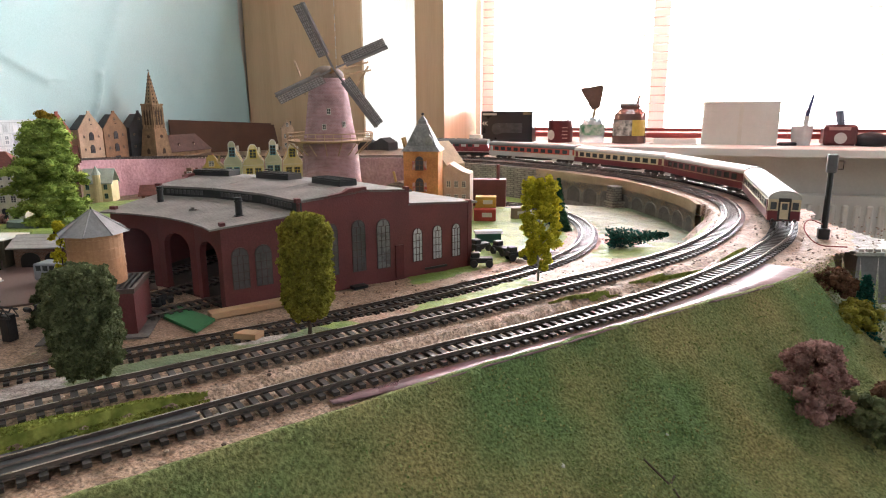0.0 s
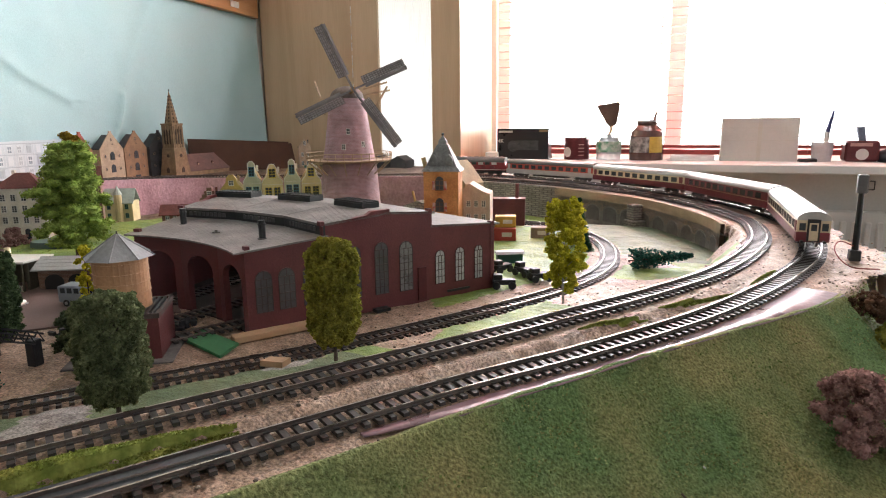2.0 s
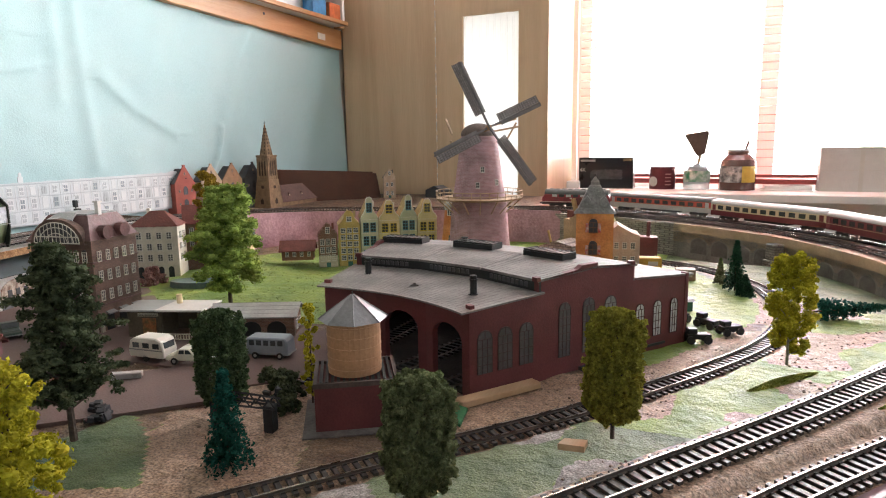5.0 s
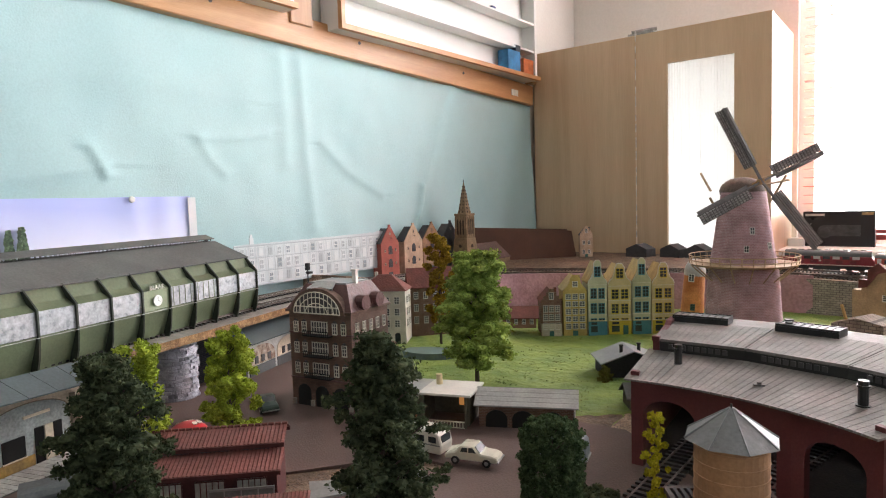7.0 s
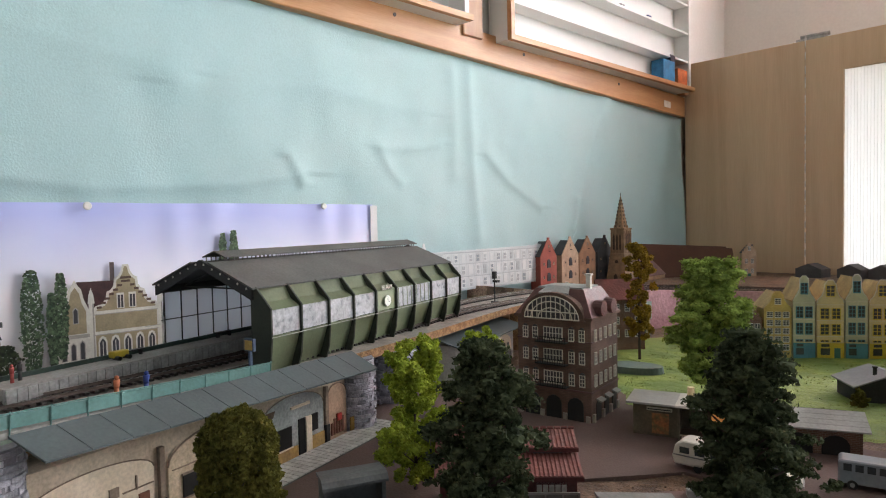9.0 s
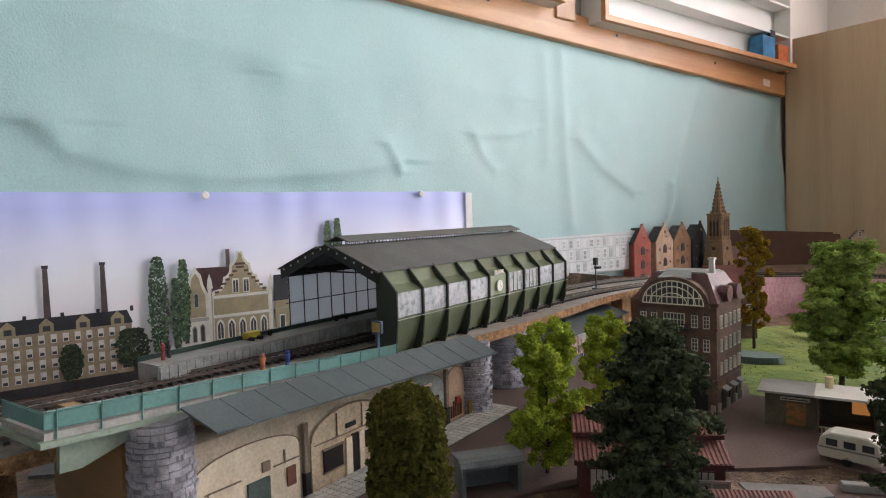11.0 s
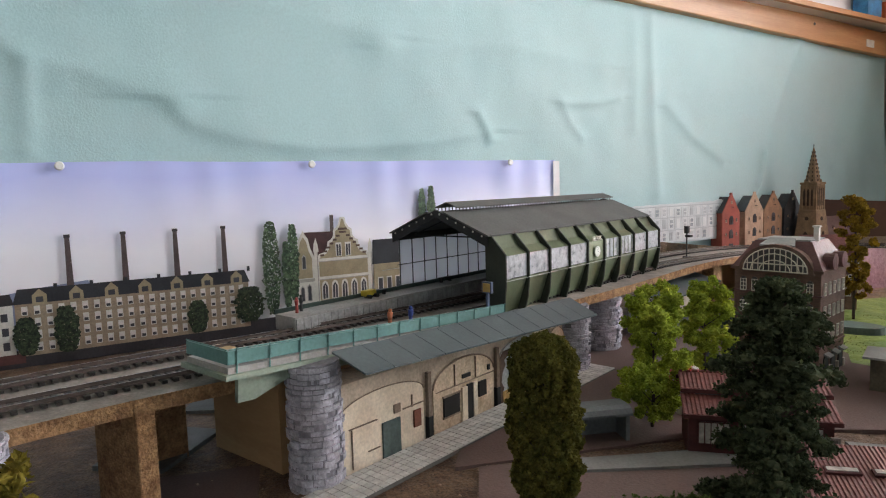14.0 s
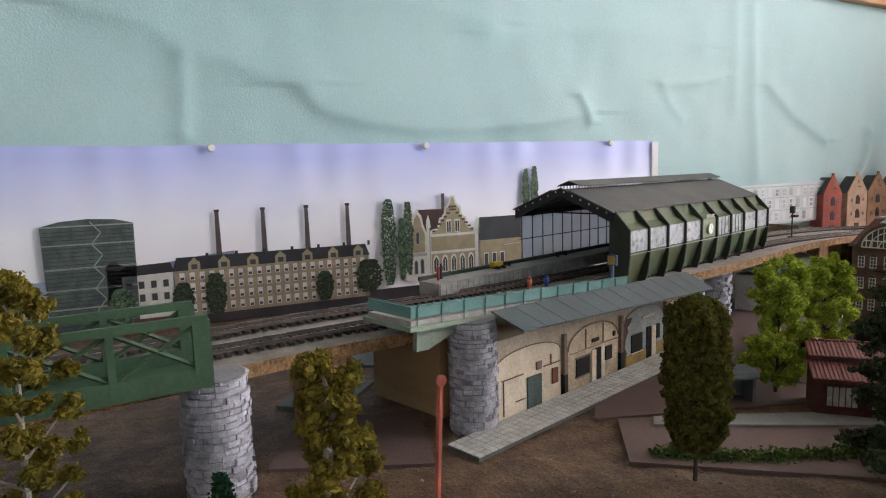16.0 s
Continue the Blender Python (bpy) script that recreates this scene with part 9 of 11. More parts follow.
def tree(x, y, z, h, r, shape, leaf_m, label, trunk=0.22, bark=None, n=9000, leaf=0.0014, seed=1, name="tree", tr=0.0016, lean=0.0):
    rng = np.random.default_rng(seed)
    t = thing(name, pose(x, y, z, 0, lean, 0), label, "tree" if name == "tree" else name, "model trees")
    h0 = h * trunk
    v, f, clumps = foliage(shape, h0 + r * 0.15, h - r * 0.18, r, n, leaf, rng)
    bm = BM()
    steps = 5
    px, py = 0.0, 0.0
    prev = V(0, 0, -0.003)
    for i in range(steps):
        zz = h * 0.86 * (i + 1) / steps
        px, py = px + rng.uniform(-1, 1) * 0.0009, py + rng.uniform(-1, 1) * 0.0009
        cur = V(px, py, zz)
        rod(bm, prev, cur, tr * (1 - i / steps * 0.75), 7, tr * (1 - (i + 1) / steps * 0.75))
        prev = cur
    part("trunk", bm, bark or M_BARK, t)
    bm = BM()
    for x2, y2, z2, s in clumps[::2]:
        zb = max(h0 * 0.8, z2 - 0.6 * math.hypot(x2, y2) - 0.004)
        rod(bm, (0, 0, zb), (x2 * 0.95, y2 * 0.95, z2), tr * 0.35, 4, tr * 0.15)
    part("limb", bm, bark or M_BARK, t)
    me = bpy.data.meshes.new("crown")
    me.from_pydata(v.tolist(), [], f)
    me.materials.append(leaf_m)
    o = new("crown", me)
    o.parent = t
    return t


def pine(x, y, z, h, r, leaf_m, label, seed=1, rot=None):
    rng = np.random.default_rng(seed)
    t = thing("pine_tree", rot if rot is not None else place(x, y, z), label, "pine tree", "model pines")
    bm = BM()
    rod(bm, (0, 0, -0.002), (0, 0, h * 0.97), r * 0.07, 6, r * 0.015)
    part("trunk", bm, M_BARK, t)
    pts = []
    tiers = 19
    for k in range(tiers):
        zz = h * (0.10 + 0.86 * k / (tiers - 1))
        rr = r * (1 - k / tiers) ** 0.85
        for b in range(max(5, int(11 * (1 - k / tiers)))):
            a = b * 2.399 + k
            m = 34
            u = rng.uniform(0.05, 1, m)
            pts.append(np.stack([u * rr * math.cos(a), u * rr * math.sin(a), zz - u * rr * 0.35 + 0 * u], 1) + rng.normal(size=(m, 3)) * r * 0.06)
    v, f = leaves(np.concatenate(pts), 0.0014, rng)
    me = bpy.data.meshes.new("crown")
    me.from_pydata(v.tolist(), [], f)
    me.materials.append(leaf_m)
    new("crown", me).parent = t
    return t


def shrub(x, y, z, r, h, leaf_m, label, seed=1, n=1500, leaf=0.0014):
    n = n * 2
    rng = np.random.default_rng(seed)
    v, f, cl = foliage("bush", 0.0, h, r, n, leaf, rng)
    v[:, 2] = np.maximum(v[:, 2], -0.002)
    me = bpy.data.meshes.new("shrub")
    me.from_pydata(v.tolist(), [], f)
    me.materials.append(leaf_m)
    o = new("shrub", me)
    o.matrix_basis = place(x, y, z)
    return tagged(o, label, "shrub", "model shrubs")


tree(-0.254, 0.396, 0.022, 0.090, 0.0205, "column", F_OLIVE, "clipped olive-gold column tree between the tracks", 0.09, n=18000, leaf=0.0014, seed=3)
tree(-0.347, 0.286, 0.012, 0.081, 0.0225, "column", F_GREY, "bushy grey-green column tree by the yard track", 0.07, n=18000, leaf=0.0014, seed=4)
tree(-0.131, 0.632, 0.012, 0.106, 0.0245, "poplar", F_YELLOW, "airy yellow-green tree with pale trunk beside the line", 0.08, M_BIRCH, 16000, 0.0013, 5, tr=0.0014)
tree(-0.815, 0.640, 0.002, 0.174, 0.058, "lobed", F_LIGHT, "large light green tree on the village green", 0.12, n=34000, leaf=0.0016, seed=6, tr=0.003)
tree(-0.984, 0.785, 0.004, 0.180, 0.036, "airy", F_AUTUMN, "tall golden autumn tree by the brick houses", 0.16, n=17000, leaf=0.0018, seed=7, tr=0.0022)
tree(-0.634, 0.274, 0.002, 0.158, 0.056, "fir", F_DARK, "tall dark green tree at the road edge", 0.20, n=24000, leaf=0.0015, seed=8, tr=0.0030)
tree(-0.720, 0.152, 0.002, 0.162, 0.056, "fir", F_DARK, "broad dark green tree in front of the workshop", 0.08, n=26000, leaf=0.0015, seed=9, tr=0.0032)
tree(-0.558, 0.352, 0.002, 0.092, 0.0225, "column", leaf_mat("deep_green_leaves", (0.10, 0.14, 0.065), (0.05, 0.078, 0.035)), "rounded deep green column tree by the road", 0.10, n=14000, leaf=0.0012, seed=10)
tree(-0.508, 0.404, 0.002, 0.089, 0.0125, "airy", F_YELLOW, "slim yellow shrub-like tree beside the water tower", 0.06, n=6000, leaf=0.0012, seed=11, tr=0.001)
tree(-0.540, 0.174, 0.002, 0.108, 0.031, "oak", F_YELLOW, "bright yellow-green tree before the workshop", 0.10, n=12000, leaf=0.0014, seed=12)
tree(-0.910, 0.350, 0.003, 0.114, 0.031, "poplar", F_LIME, "lime green tree in front of the viaduct", 0.03, n=24000, leaf=0.0014, seed=13)
tree(-0.880, 0.240, 0.003, 0.122, 0.030, "poplar", F_LIME, "lime green tree beside the toadstool", 0.06, n=24000, leaf=0.0014, seed=14)
tree(-0.797, 0.052, 0.004, 0.122, 0.022, "column", F_BROWN, "brown-green column tree in front of the shops", 0.13, n=20000, leaf=0.0015, seed=15)
tree(-0.745, -0.205, 0.0, 0.145, 0.032, "airy", F_GOLD, "golden tree with pale crooked branches near the viaduct", 0.10, M_BIRCH, 9000, 0.0016, 16, tr=0.0026)
tree(-0.838, -0.322, 0.0, 0.178, 0.036, "airy", F_GOLD, "golden leafed tree beside the green bridge", 0.05, M_BIRCH, 11000, 0.0016, 17, tr=0.0026)
pine(-0.174, 0.985, 0.001, 0.075, 0.018, F_PINE, "dark green pine by the loop of the yard track", 21)
pine(-0.195, 1.025, 0.001, 0.040, 0.009, F_GREY, "small grey-green pine sapling", 22)
pine(-0.161, 0.955, 0.001, 0.030, 0.014, F_PINE, "low dark pine beside a taller one", 23)
pine(0, 0, 0, 0.080, 0.017, F_TEAL, "fallen green pine lying on the turf", 24, pose(-0.085, 0.845, 0.012, 0, 84, 15))
pine(-0.499, 0.292, 0.0, 0.072, 0.0185, F_TEAL, "teal green pine by the yard", 25)
pine(-0.83, -0.24, 0.0, 0.062, 0.020, F_PINE, "dark pine under the green bridge", 26)
pine(-0.79, -0.30, 0.0, 0.075, 0.024, F_TEAL, "dark teal pine near the bridge pier", 27)
pine(0.158, 0.640, -0.020, 0.058, 0.017, F_TEAL, "teal pine on the embankment", 28)
pine(0.205, 0.650, -0.010, 0.085, 0.022, F_TEAL, "tall teal pine at the end of the embankment", 29)
pine(0.178, 0.600, -0.035, 0.035, 0.022, F_TEAL, "low teal pine on the embankment", 30)
shrub(0.094, 0.485, -0.028, 0.027, 0.050, F_PINK, "round dusty pink blossom bush on the bank", 31, 4500, 0.0012)
shrub(0.128, 0.492, -0.055, 0.026, 0.036, F_GREY, "grey-green moss bush below the pink bush", 32, 2200)
shrub(0.112, 0.455, -0.068, 0.018, 0.018, F_RUST, "low rusty moss on the bank", 33, 1200)
shrub(0.165, 0.520, -0.045, 0.028, 0.034, F_RUST, "rusty brown moss bush on the bank", 34, 2000)
shrub(0.135, 0.650, 0.018, 0.022, 0.018, F_RUST, "dry brown moss at the bank top", 35, 1500)
shrub(0.15, 0.625, -0.005, 0.022, 0.020, F_OLIVE, "olive moss tuft on the bank", 36, 1400)
shrub(-0.685, 0.733, 0.0, 0.011, 0.018, F_BROWN, "olive brown bush beside the dark hut", 39, 900)
for i, (x, y, rr) in enumerate(((-0.555, 0.425, 0.018), (-0.535, 0.405, 0.014), (-0.58, 0.435, 0.013), (-0.52, 0.385, 0.012))):
    shrub(x, y, 0.001, rr, rr * 0.7, F_DARK, "dark brown-green shrub by the yard", 40 + i, 700)
shrub(-1.035, 0.70, 0.002, 0.022, 0.026, F_PINK, "dull pink bush in front of the white house", 45, 1400)
# hedge of turf along the yard slab
hedge = spline([(-0.835, 0.055), (-0.80, 0.105), (-0.775, 0.16), (-0.745, 0.225)], 0.004)
rng = np.random.default_rng(50)
pts = np.concatenate([p[:2].tolist() + [0.004] + rng.normal(size=(60, 3)) * (0.0038, 0.0038, 0.0020) for p in np.c_[hedge, np.zeros(len(hedge))]])
v, f = leaves(np.array(pts), 0.0018, rng)
me = bpy.data.meshes.new("turf_strip")
me.from_pydata(v.tolist(), [], f)
me.materials.append(leaf_mat("turf_green", (0.13, 0.18, 0.05), (0.07, 0.11, 0.03)))
tagged(new("turf_strip", me), "narrow green turf strip along the card yard", "hedge", "", "stuff")
# loose grass tufts and scatter on bank and green
rng = np.random.default_rng(51)
pts, peb = [], []
for i in range(15000):
    x, y = rng.uniform(-0.34, 0.24), rng.uniform(0.0, 0.95)
    z, k = ground_at(x, y)
    if k == 2:
        pts.append(np.array((x, y, z + 0.0036)) + rng.normal(size=(7, 3)) * (0.0040, 0.0040, 0.0006))
    elif k in (1, 5) and i % 5 == 0:
        peb.append((x, y, z))
for i in range(2600):
    x, y = rng.uniform(-1.0, -0.45), rng.uniform(-0.3, 1.2)
    z, k = ground_at(x, y)
    if k == 0:
        pts.append(np.array((x, y, z + 0.0004)) + rng.normal(size=(5, 3)) * (0.0030, 0.0030, 0.0003))
    elif k in (1, 4) and i % 2:
        peb.append((x, y, z))
v, f = leaves(np.concatenate(pts), 0.0010, rng)
me = bpy.data.meshes.new("turf_fibres")
me.from_pydata(v.tolist(), [], f)
me.materials.append(leaf_mat("turf_fibre_green", (0.29, 0.29, 0.12), (0.15, 0.21, 0.07)))
tagged(new("turf_fibres", me), "scattered turf fibres on the grassy parts", "grass", "", "stuff")
bm = BM()
for x, y, z in peb:
    s = rng.uniform(0.0006, 0.0016)
    bmesh.ops.create_icosphere(bm, subdivisions=1, radius=s, matrix=Matrix.Translation((x, y, z + s * 0.3)) @ Matrix.Diagonal((1, rng.uniform(0.6, 1.3), 0.7, 1)))
tagged(obj("ballast_grit", bm, mat("grit_stone", (0.38, 0.29, 0.22), 0.9, 0.4, 200, 0.2, col2=(0.20, 0.15, 0.12), island=0.35)), "loose grit and cork crumbs beside the tracks", "grit", "", "stuff")
for i, (x, y, s) in enumerate(((-0.055, 0.335, 0.0035), (0.0, 0.40, 0.003), (-0.14, 0.25, 0.003), (0.02, 0.335, 0.004), (-0.2, 0.29, 0.003), (-0.21, 0.352, 0.004), (-0.186, 0.37, 0.003))):
    bm = BM()
    bmesh.ops.create_icosphere(bm, subdivisions=2, radius=s * 0.55)
    for v_ in bm.verts:
        v_.co *= 1 + 0.25 * noise.noise(v_.co * 400 + V(i, 0, 0))
    tagged(obj("pebble", bm, mat("pale_pebble", (0.55, 0.53, 0.48), 0.7, 0.2, 100, 0.2), m=place(x, y, ground_at(x, y)[0] + s * 0.15), smooth=True), "small pale pebble lying on the turf", "pebble", "loose pebbles")
bm = BM()
for a, b in (((-0.012, 0.372), (0.004, 0.368)), ((0.004, 0.368), (0.018, 0.355)), ((0.004, 0.368), (0.006, 0.376))):
    rod(bm, (*a, ground_at(*a)[0] + 0.002), (*b, ground_at(*b)[0] + 0.0015), 0.0006, 5)
tagged(obj("twig", bm, M_BARK), "thin dark twig lying on the bank", "twig")

# blackened turnout tray between the rails of the outer track
tl = LINE_TRAIN[(LINE_TRAIN[:, 1] > -0.02) & (LINE_TRAIN[:, 1] < 0.235) & (LINE_TRAIN[:, 0] < -0.15) & (LINE_TRAIN[:, 0] > -0.6)]
tray = thing("turnout_tray", Matrix(), "black plastic turnout tray lying between the rails", "turnout")
for nm, a_, b_, dz in (("tray", -0.0068, 0.0068, -0.0014), ("side_plate", 0.0100, 0.0165, -0.0026)):
    bm = BM()
    lo2, hi2 = offset(tl, a_), offset(tl, b_)
    if nm == "side_plate":
        lo2, hi2 = lo2[: int(len(lo2) * 0.85)], hi2[: int(len(hi2) * 0.85)]
    rows = []
    for i, (p, q) in enumerate(zip(lo2, hi2)):
        z_ = p[2] + dz
        rows.append([bm.verts.new(c_) for c_ in ((p[0], p[1], z_), (q[0], q[1], z_), (q[0], q[1], z_ - 0.002), (p[0], p[1], z_ - 0.002))])
    for r_, s_ in zip(rows, rows[1:]):
        for k in range(4):
            bm.faces.new((r_[k], s_[k], s_[(k + 1) % 4], r_[(k + 1) % 4]))
    part(nm, bm, mat("black_plastic_tray", (0.03, 0.032, 0.036), 0.35, 0.3, 70, 0.05), tray)
bm = BM()
dv = offset(tl, 0.0036)
for i, (p, q) in enumerate(zip(dv, dv[1:])):
    f_ = i / len(dv)
    o0, o1 = offset(tl, 0.0066 - 0.009 * f_)[i], offset(tl, 0.0066 - 0.009 * f_)[i + 1]
    rod(bm, (o0[0], o0[1], o0[2] - 0.0006), (o1[0], o1[1], o1[2] - 0.0006), 0.0006, 4)
part("switch_blade", bm, M_RAILSIDE, tray)

# moss strips between the tracks
for i, (a, b, w) in enumerate((((-0.315, 0.150), (-0.229, 0.257), 0.0090), ((-0.089, 0.467), (-0.043, 0.518), 0.0022), ((-0.036, 0.541), (0.023, 0.613), 0.0028), ((-0.165, 0.565), (-0.105, 0.64), 0.006), ((0.040, 0.648), (0.067, 0.713), 0.003))):
    rng = np.random.default_rng(60 + i)
    n = int(900 + 260000 * w)
    t_ = rng.uniform(0, 1, n)
    side_ = rng.uniform(-1, 1, n)
    d_ = np.array((b[0] - a[0], b[1] - a[1]))
    nrm_ = np.array((-d_[1], d_[0])) / np.hypot(*d_)

    def mound(t1, s1):
        q1 = w * math.sin(math.pi * min(0.97, max(0.03, t1))) ** 0.6 * (1 + 0.25 * noise.noise((t1 * 7, i, 0)))
        x1, y1 = a[0] + d_[0] * t1 + nrm_[0] * s1 * q1, a[1] + d_[1] * t1 + nrm_[1] * s1 * q1
        return x1, y1, ground_at(x1, y1)[0] - 0.0006 + (0.0016 + w * 0.28) * (1 - s1 * s1) * math.sin(math.pi * min(0.97, max(0.03, t1))) ** 0.5
    grid = [mound(u_ / 30, -1 + k_ / 5) for u_ in range(31) for k_ in range(11)]
    v, f = leaves(np.array([mound(t1, s1) for t1, s1 in zip(t_, side_)]) + (0, 0, 0.0004), 0.0009, rng)
    me = bpy.data.meshes.new("moss_strip")
    me.from_pydata(grid + v.tolist(), [], [(u_ * 11 + k_, u_ * 11 + k_ + 1, u_ * 11 + k_ + 12, u_ * 11 + k_ + 11) for u_ in range(30) for k_ in range(10)] + [tuple(e_ + len(grid) for e_ in q_) for q_ in f])
    me.materials.append(leaf_mat("yellow_green_moss", (0.34, 0.36, 0.085), (0.20, 0.24, 0.05)))
    tagged(new("moss_strip", me), "yellow-green moss strip between the tracks", "moss", "moss strips")


# ---- road vehicles ----
def car(m, body_m, label, L=0.048, W=0.019, kind="sedan"):
    t = thing({"sedan": "car", "van": "van"}[kind], m, label, {"sedan": "car", "van": "van"}[kind], "model road vehicles")
    bm = BM()
    if kind == "sedan":
        prof = [(-L / 2, 0.004), (-L / 2, 0.0085), (-L * 0.36, 0.0105), (-L * 0.30, 0.0108), (-L * 0.20, 0.0162), (L * 0.06, 0.0166), (L * 0.18, 0.0108), (L * 0.40, 0.0098), (L / 2, 0.008), (L / 2, 0.004)]
    else:
        prof = [(-L / 2, 0.004), (-L / 2, 0.021), (-L * 0.46, 0.0225), (L * 0.42, 0.0225), (L * 0.48, 0.019), (L / 2, 0.011), (L / 2, 0.004)]
    prism(bm, prof, W, m=Matrix.Translation((0, -W / 2, 0)))
    part("body", bm, body_m, t, bevel=0.0012)
    for s in (-1, 1):
        bm = BM()
        if kind == "sedan":
            prism(bm, [(-L * 0.19, 0.0115), (-L * 0.155, 0.0153), (-L * 0.055, 0.0155), (-L * 0.055, 0.0115)], 0.0004, m=Matrix.Translation((0, s * W / 2 - 0.0002, 0)))
            prism(bm, [(-L * 0.035, 0.0115), (-L * 0.035, 0.0155), (L * 0.045, 0.0157), (L * 0.11, 0.0115)], 0.0004, m=Matrix.Translation((0, s * W / 2 - 0.0002, 0)))
        else:
            for k in range(5):
                box(bm, L * 0.12, 0.0005, 0.0055, -L * 0.36 + k * L * 0.17, s * W / 2, 0.0145)
        part("window", bm, M_GLASSD, t)
        for x in (-L * 0.29, L * 0.30):
            bm = BM()
            cyl(bm, 0.0037, 0.0037, 0.003, seg=14, m=pose(x, s * (W / 2 - 0.0008), 0.0037, 90, 0, 0) @ Matrix.Translation((0, 0, -0.0015)))
            wl = part("wheel", bm, M_BLACKP, t)
            bm = BM()
            cyl(bm, 0.0018, 0.0018, 0.0034, seg=10, m=pose(x, s * (W / 2 - 0.0008), 0.0037, 90, 0, 0) @ Matrix.Translation((0, 0, -0.0017)))
            part("hub_cap", bm, M_SILV, wl)
    bm = BM()
    if kind == "sedan":
        prism(bm, [(L * 0.075, 0.0160), (L * 0.165, 0.0115), (L * 0.175, 0.0116), (L * 0.082, 0.0164)], W * 0.82, m=Matrix.Translation((0, -W * 0.41, 0)))
    else:
        box(bm, 0.0006, W * 0.8, 0.005, L * 0.475, 0, 0.0135, ry=-12)
    part("windscreen", bm, M_GLASSD, t)
    bm = BM()
    box(bm, 0.001, W, 0.0012, L / 2 + 0.0004, 0, 0.0046)
    part("bumper", bm, M_SILV, t)
    return t


car(pose(-0.679, 0.436, 0.0046, 0, 0, 16), mat("ivory_car_paint", (0.68, 0.64, 0.52), 0.3, 0.08, 40, 0, spec=0.6), "ivory saloon car parked on the brown road")
car(pose(-0.620, 0.487, 0.0022, 0, 0, 14), mat("grey_blue_van_paint", (0.25, 0.28, 0.31), 0.4, 0.12, 40, 0), "grey-blue minibus parked by the shed", 0.046, 0.020, "van")
car(pose(-0.962, 0.430, 0.0022, 0, 0, -25), mat("dark_green_car_paint", (0.03, 0.055, 0.038), 0.4, 0.15, 40, 0), "dark green car parked by the hotel")
cv = thing("caravan", pose(-0.730, 0.434, 0.0022, 0, 0, 6) @ Matrix.Diagonal((0.9, 0.9, 0.9, 1)), "white and grey caravan with rounded roof", "caravan")
bm = BM()
prism(bm, [(-0.024, 0.005), (-0.026, 0.012), (-0.023, 0.024), (-0.016, 0.028), (0.014, 0.0285), (0.021, 0.025), (0.024, 0.014), (0.023, 0.005)], 0.023, m=Matrix.Translation((0, -0.0115, 0)))
part("body", bm, mat("caravan_white", (0.66, 0.63, 0.55), 0.4, 0.08, 40, 0), cv, bevel=0.0012)
bm = BM()
box(bm, 0.047, 0.0235, 0.0012, -0.001, 0, 0.0135)
part("stripe", bm, mat("grey_stripe", (0.2, 0.2, 0.2), 0.5, 0.1, 40, 0), cv)
for x in (-0.014, 0.0, 0.014):
    bm = BM()
    box(bm, 0.009, 0.0003, 0.006, x, -0.0118, 0.0165)
    part("window", bm, M_GLASSD, cv)
bm = BM()
box(bm, 0.0006, 0.016, 0.007, 0.0232, 0, 0.0165, ry=-8)
part("window", bm, M_GLASSD, cv)
for s in (-1, 1):
    bm = BM()
    cyl(bm, 0.004, 0.004, 0.003, seg=14, m=pose(-0.002, s * 0.010, 0.004, 90, 0, 0) @ Matrix.Translation((0, 0, -0.0015)))
    part("wheel", bm, M_BLACKP, cv)
bm = BM()
rod(bm, (0.023, 0, 0.005), (0.036, 0, 0.006), 0.0008, 5)
part("drawbar", bm, M_BLACKP, cv)

# scrap wagons, crates and bits beside the shed
M_SCRAP = mat("black_scrap_metal", (0.03, 0.03, 0.033), 0.5, 0.3, 80, 0.2)
for x, y, rz, lab in ((-0.212, 0.700, 20, "black scrap axle frame on the grass"), (-0.205, 0.765, -35, "black scrap truck chassis on the grass"), (-0.236, 0.775, 60, "dark scrap tractor parts by the shed"), (-0.180, 0.745, 40, "tilted black scrap bucket")):
    t = thing("scrap_chassis", pose(x, y, 0.001, 0, 0, rz), lab, "scrap", "scrap beside the shed")
    bm = BM()
    box(bm, 0.026, 0.011, 0.006, 0, 0, 0.005)
    box(bm, 0.010, 0.010, 0.006, -0.007, 0, 0.011)
    part("frame", bm, M_SCRAP, t, bevel=0.0008)
    for sx in (-0.009, 0.009):
        for sy in (-0.006, 0.006):
            bm = BM()
            cyl(bm, 0.0045, 0.0045, 0.003, seg=12, m=pose(sx, sy, 0.0045, 90, 0, 0) @ Matrix.Translation((0, 0, -0.0015)))
            part("wheel", bm, M_SCRAP, t)
t = thing("covered_wagon", pose(-0.243, 0.835, 0.001, 0, 0, 25), "green wagon body with a silver sheet roof", "wagon")
bm = BM()
box(bm, 0.034, 0.018, 0.013)
part("body", bm, mat("bottle_green", (0.02, 0.09, 0.06), 0.5, 0.2, 50, 0), t, bevel=0.0006)
bm = BM()
prism(bm, [(-0.010, 0.013), (-0.006, 0.016), (0.006, 0.016), (0.010, 0.013)], 0.038, m=pose(0.019, 0, 0, 0, 0, 90))
part("roof", bm, mat("silver_sheet", (0.5, 0.5, 0.5), 0.35, 0.1, 50, 0), t)
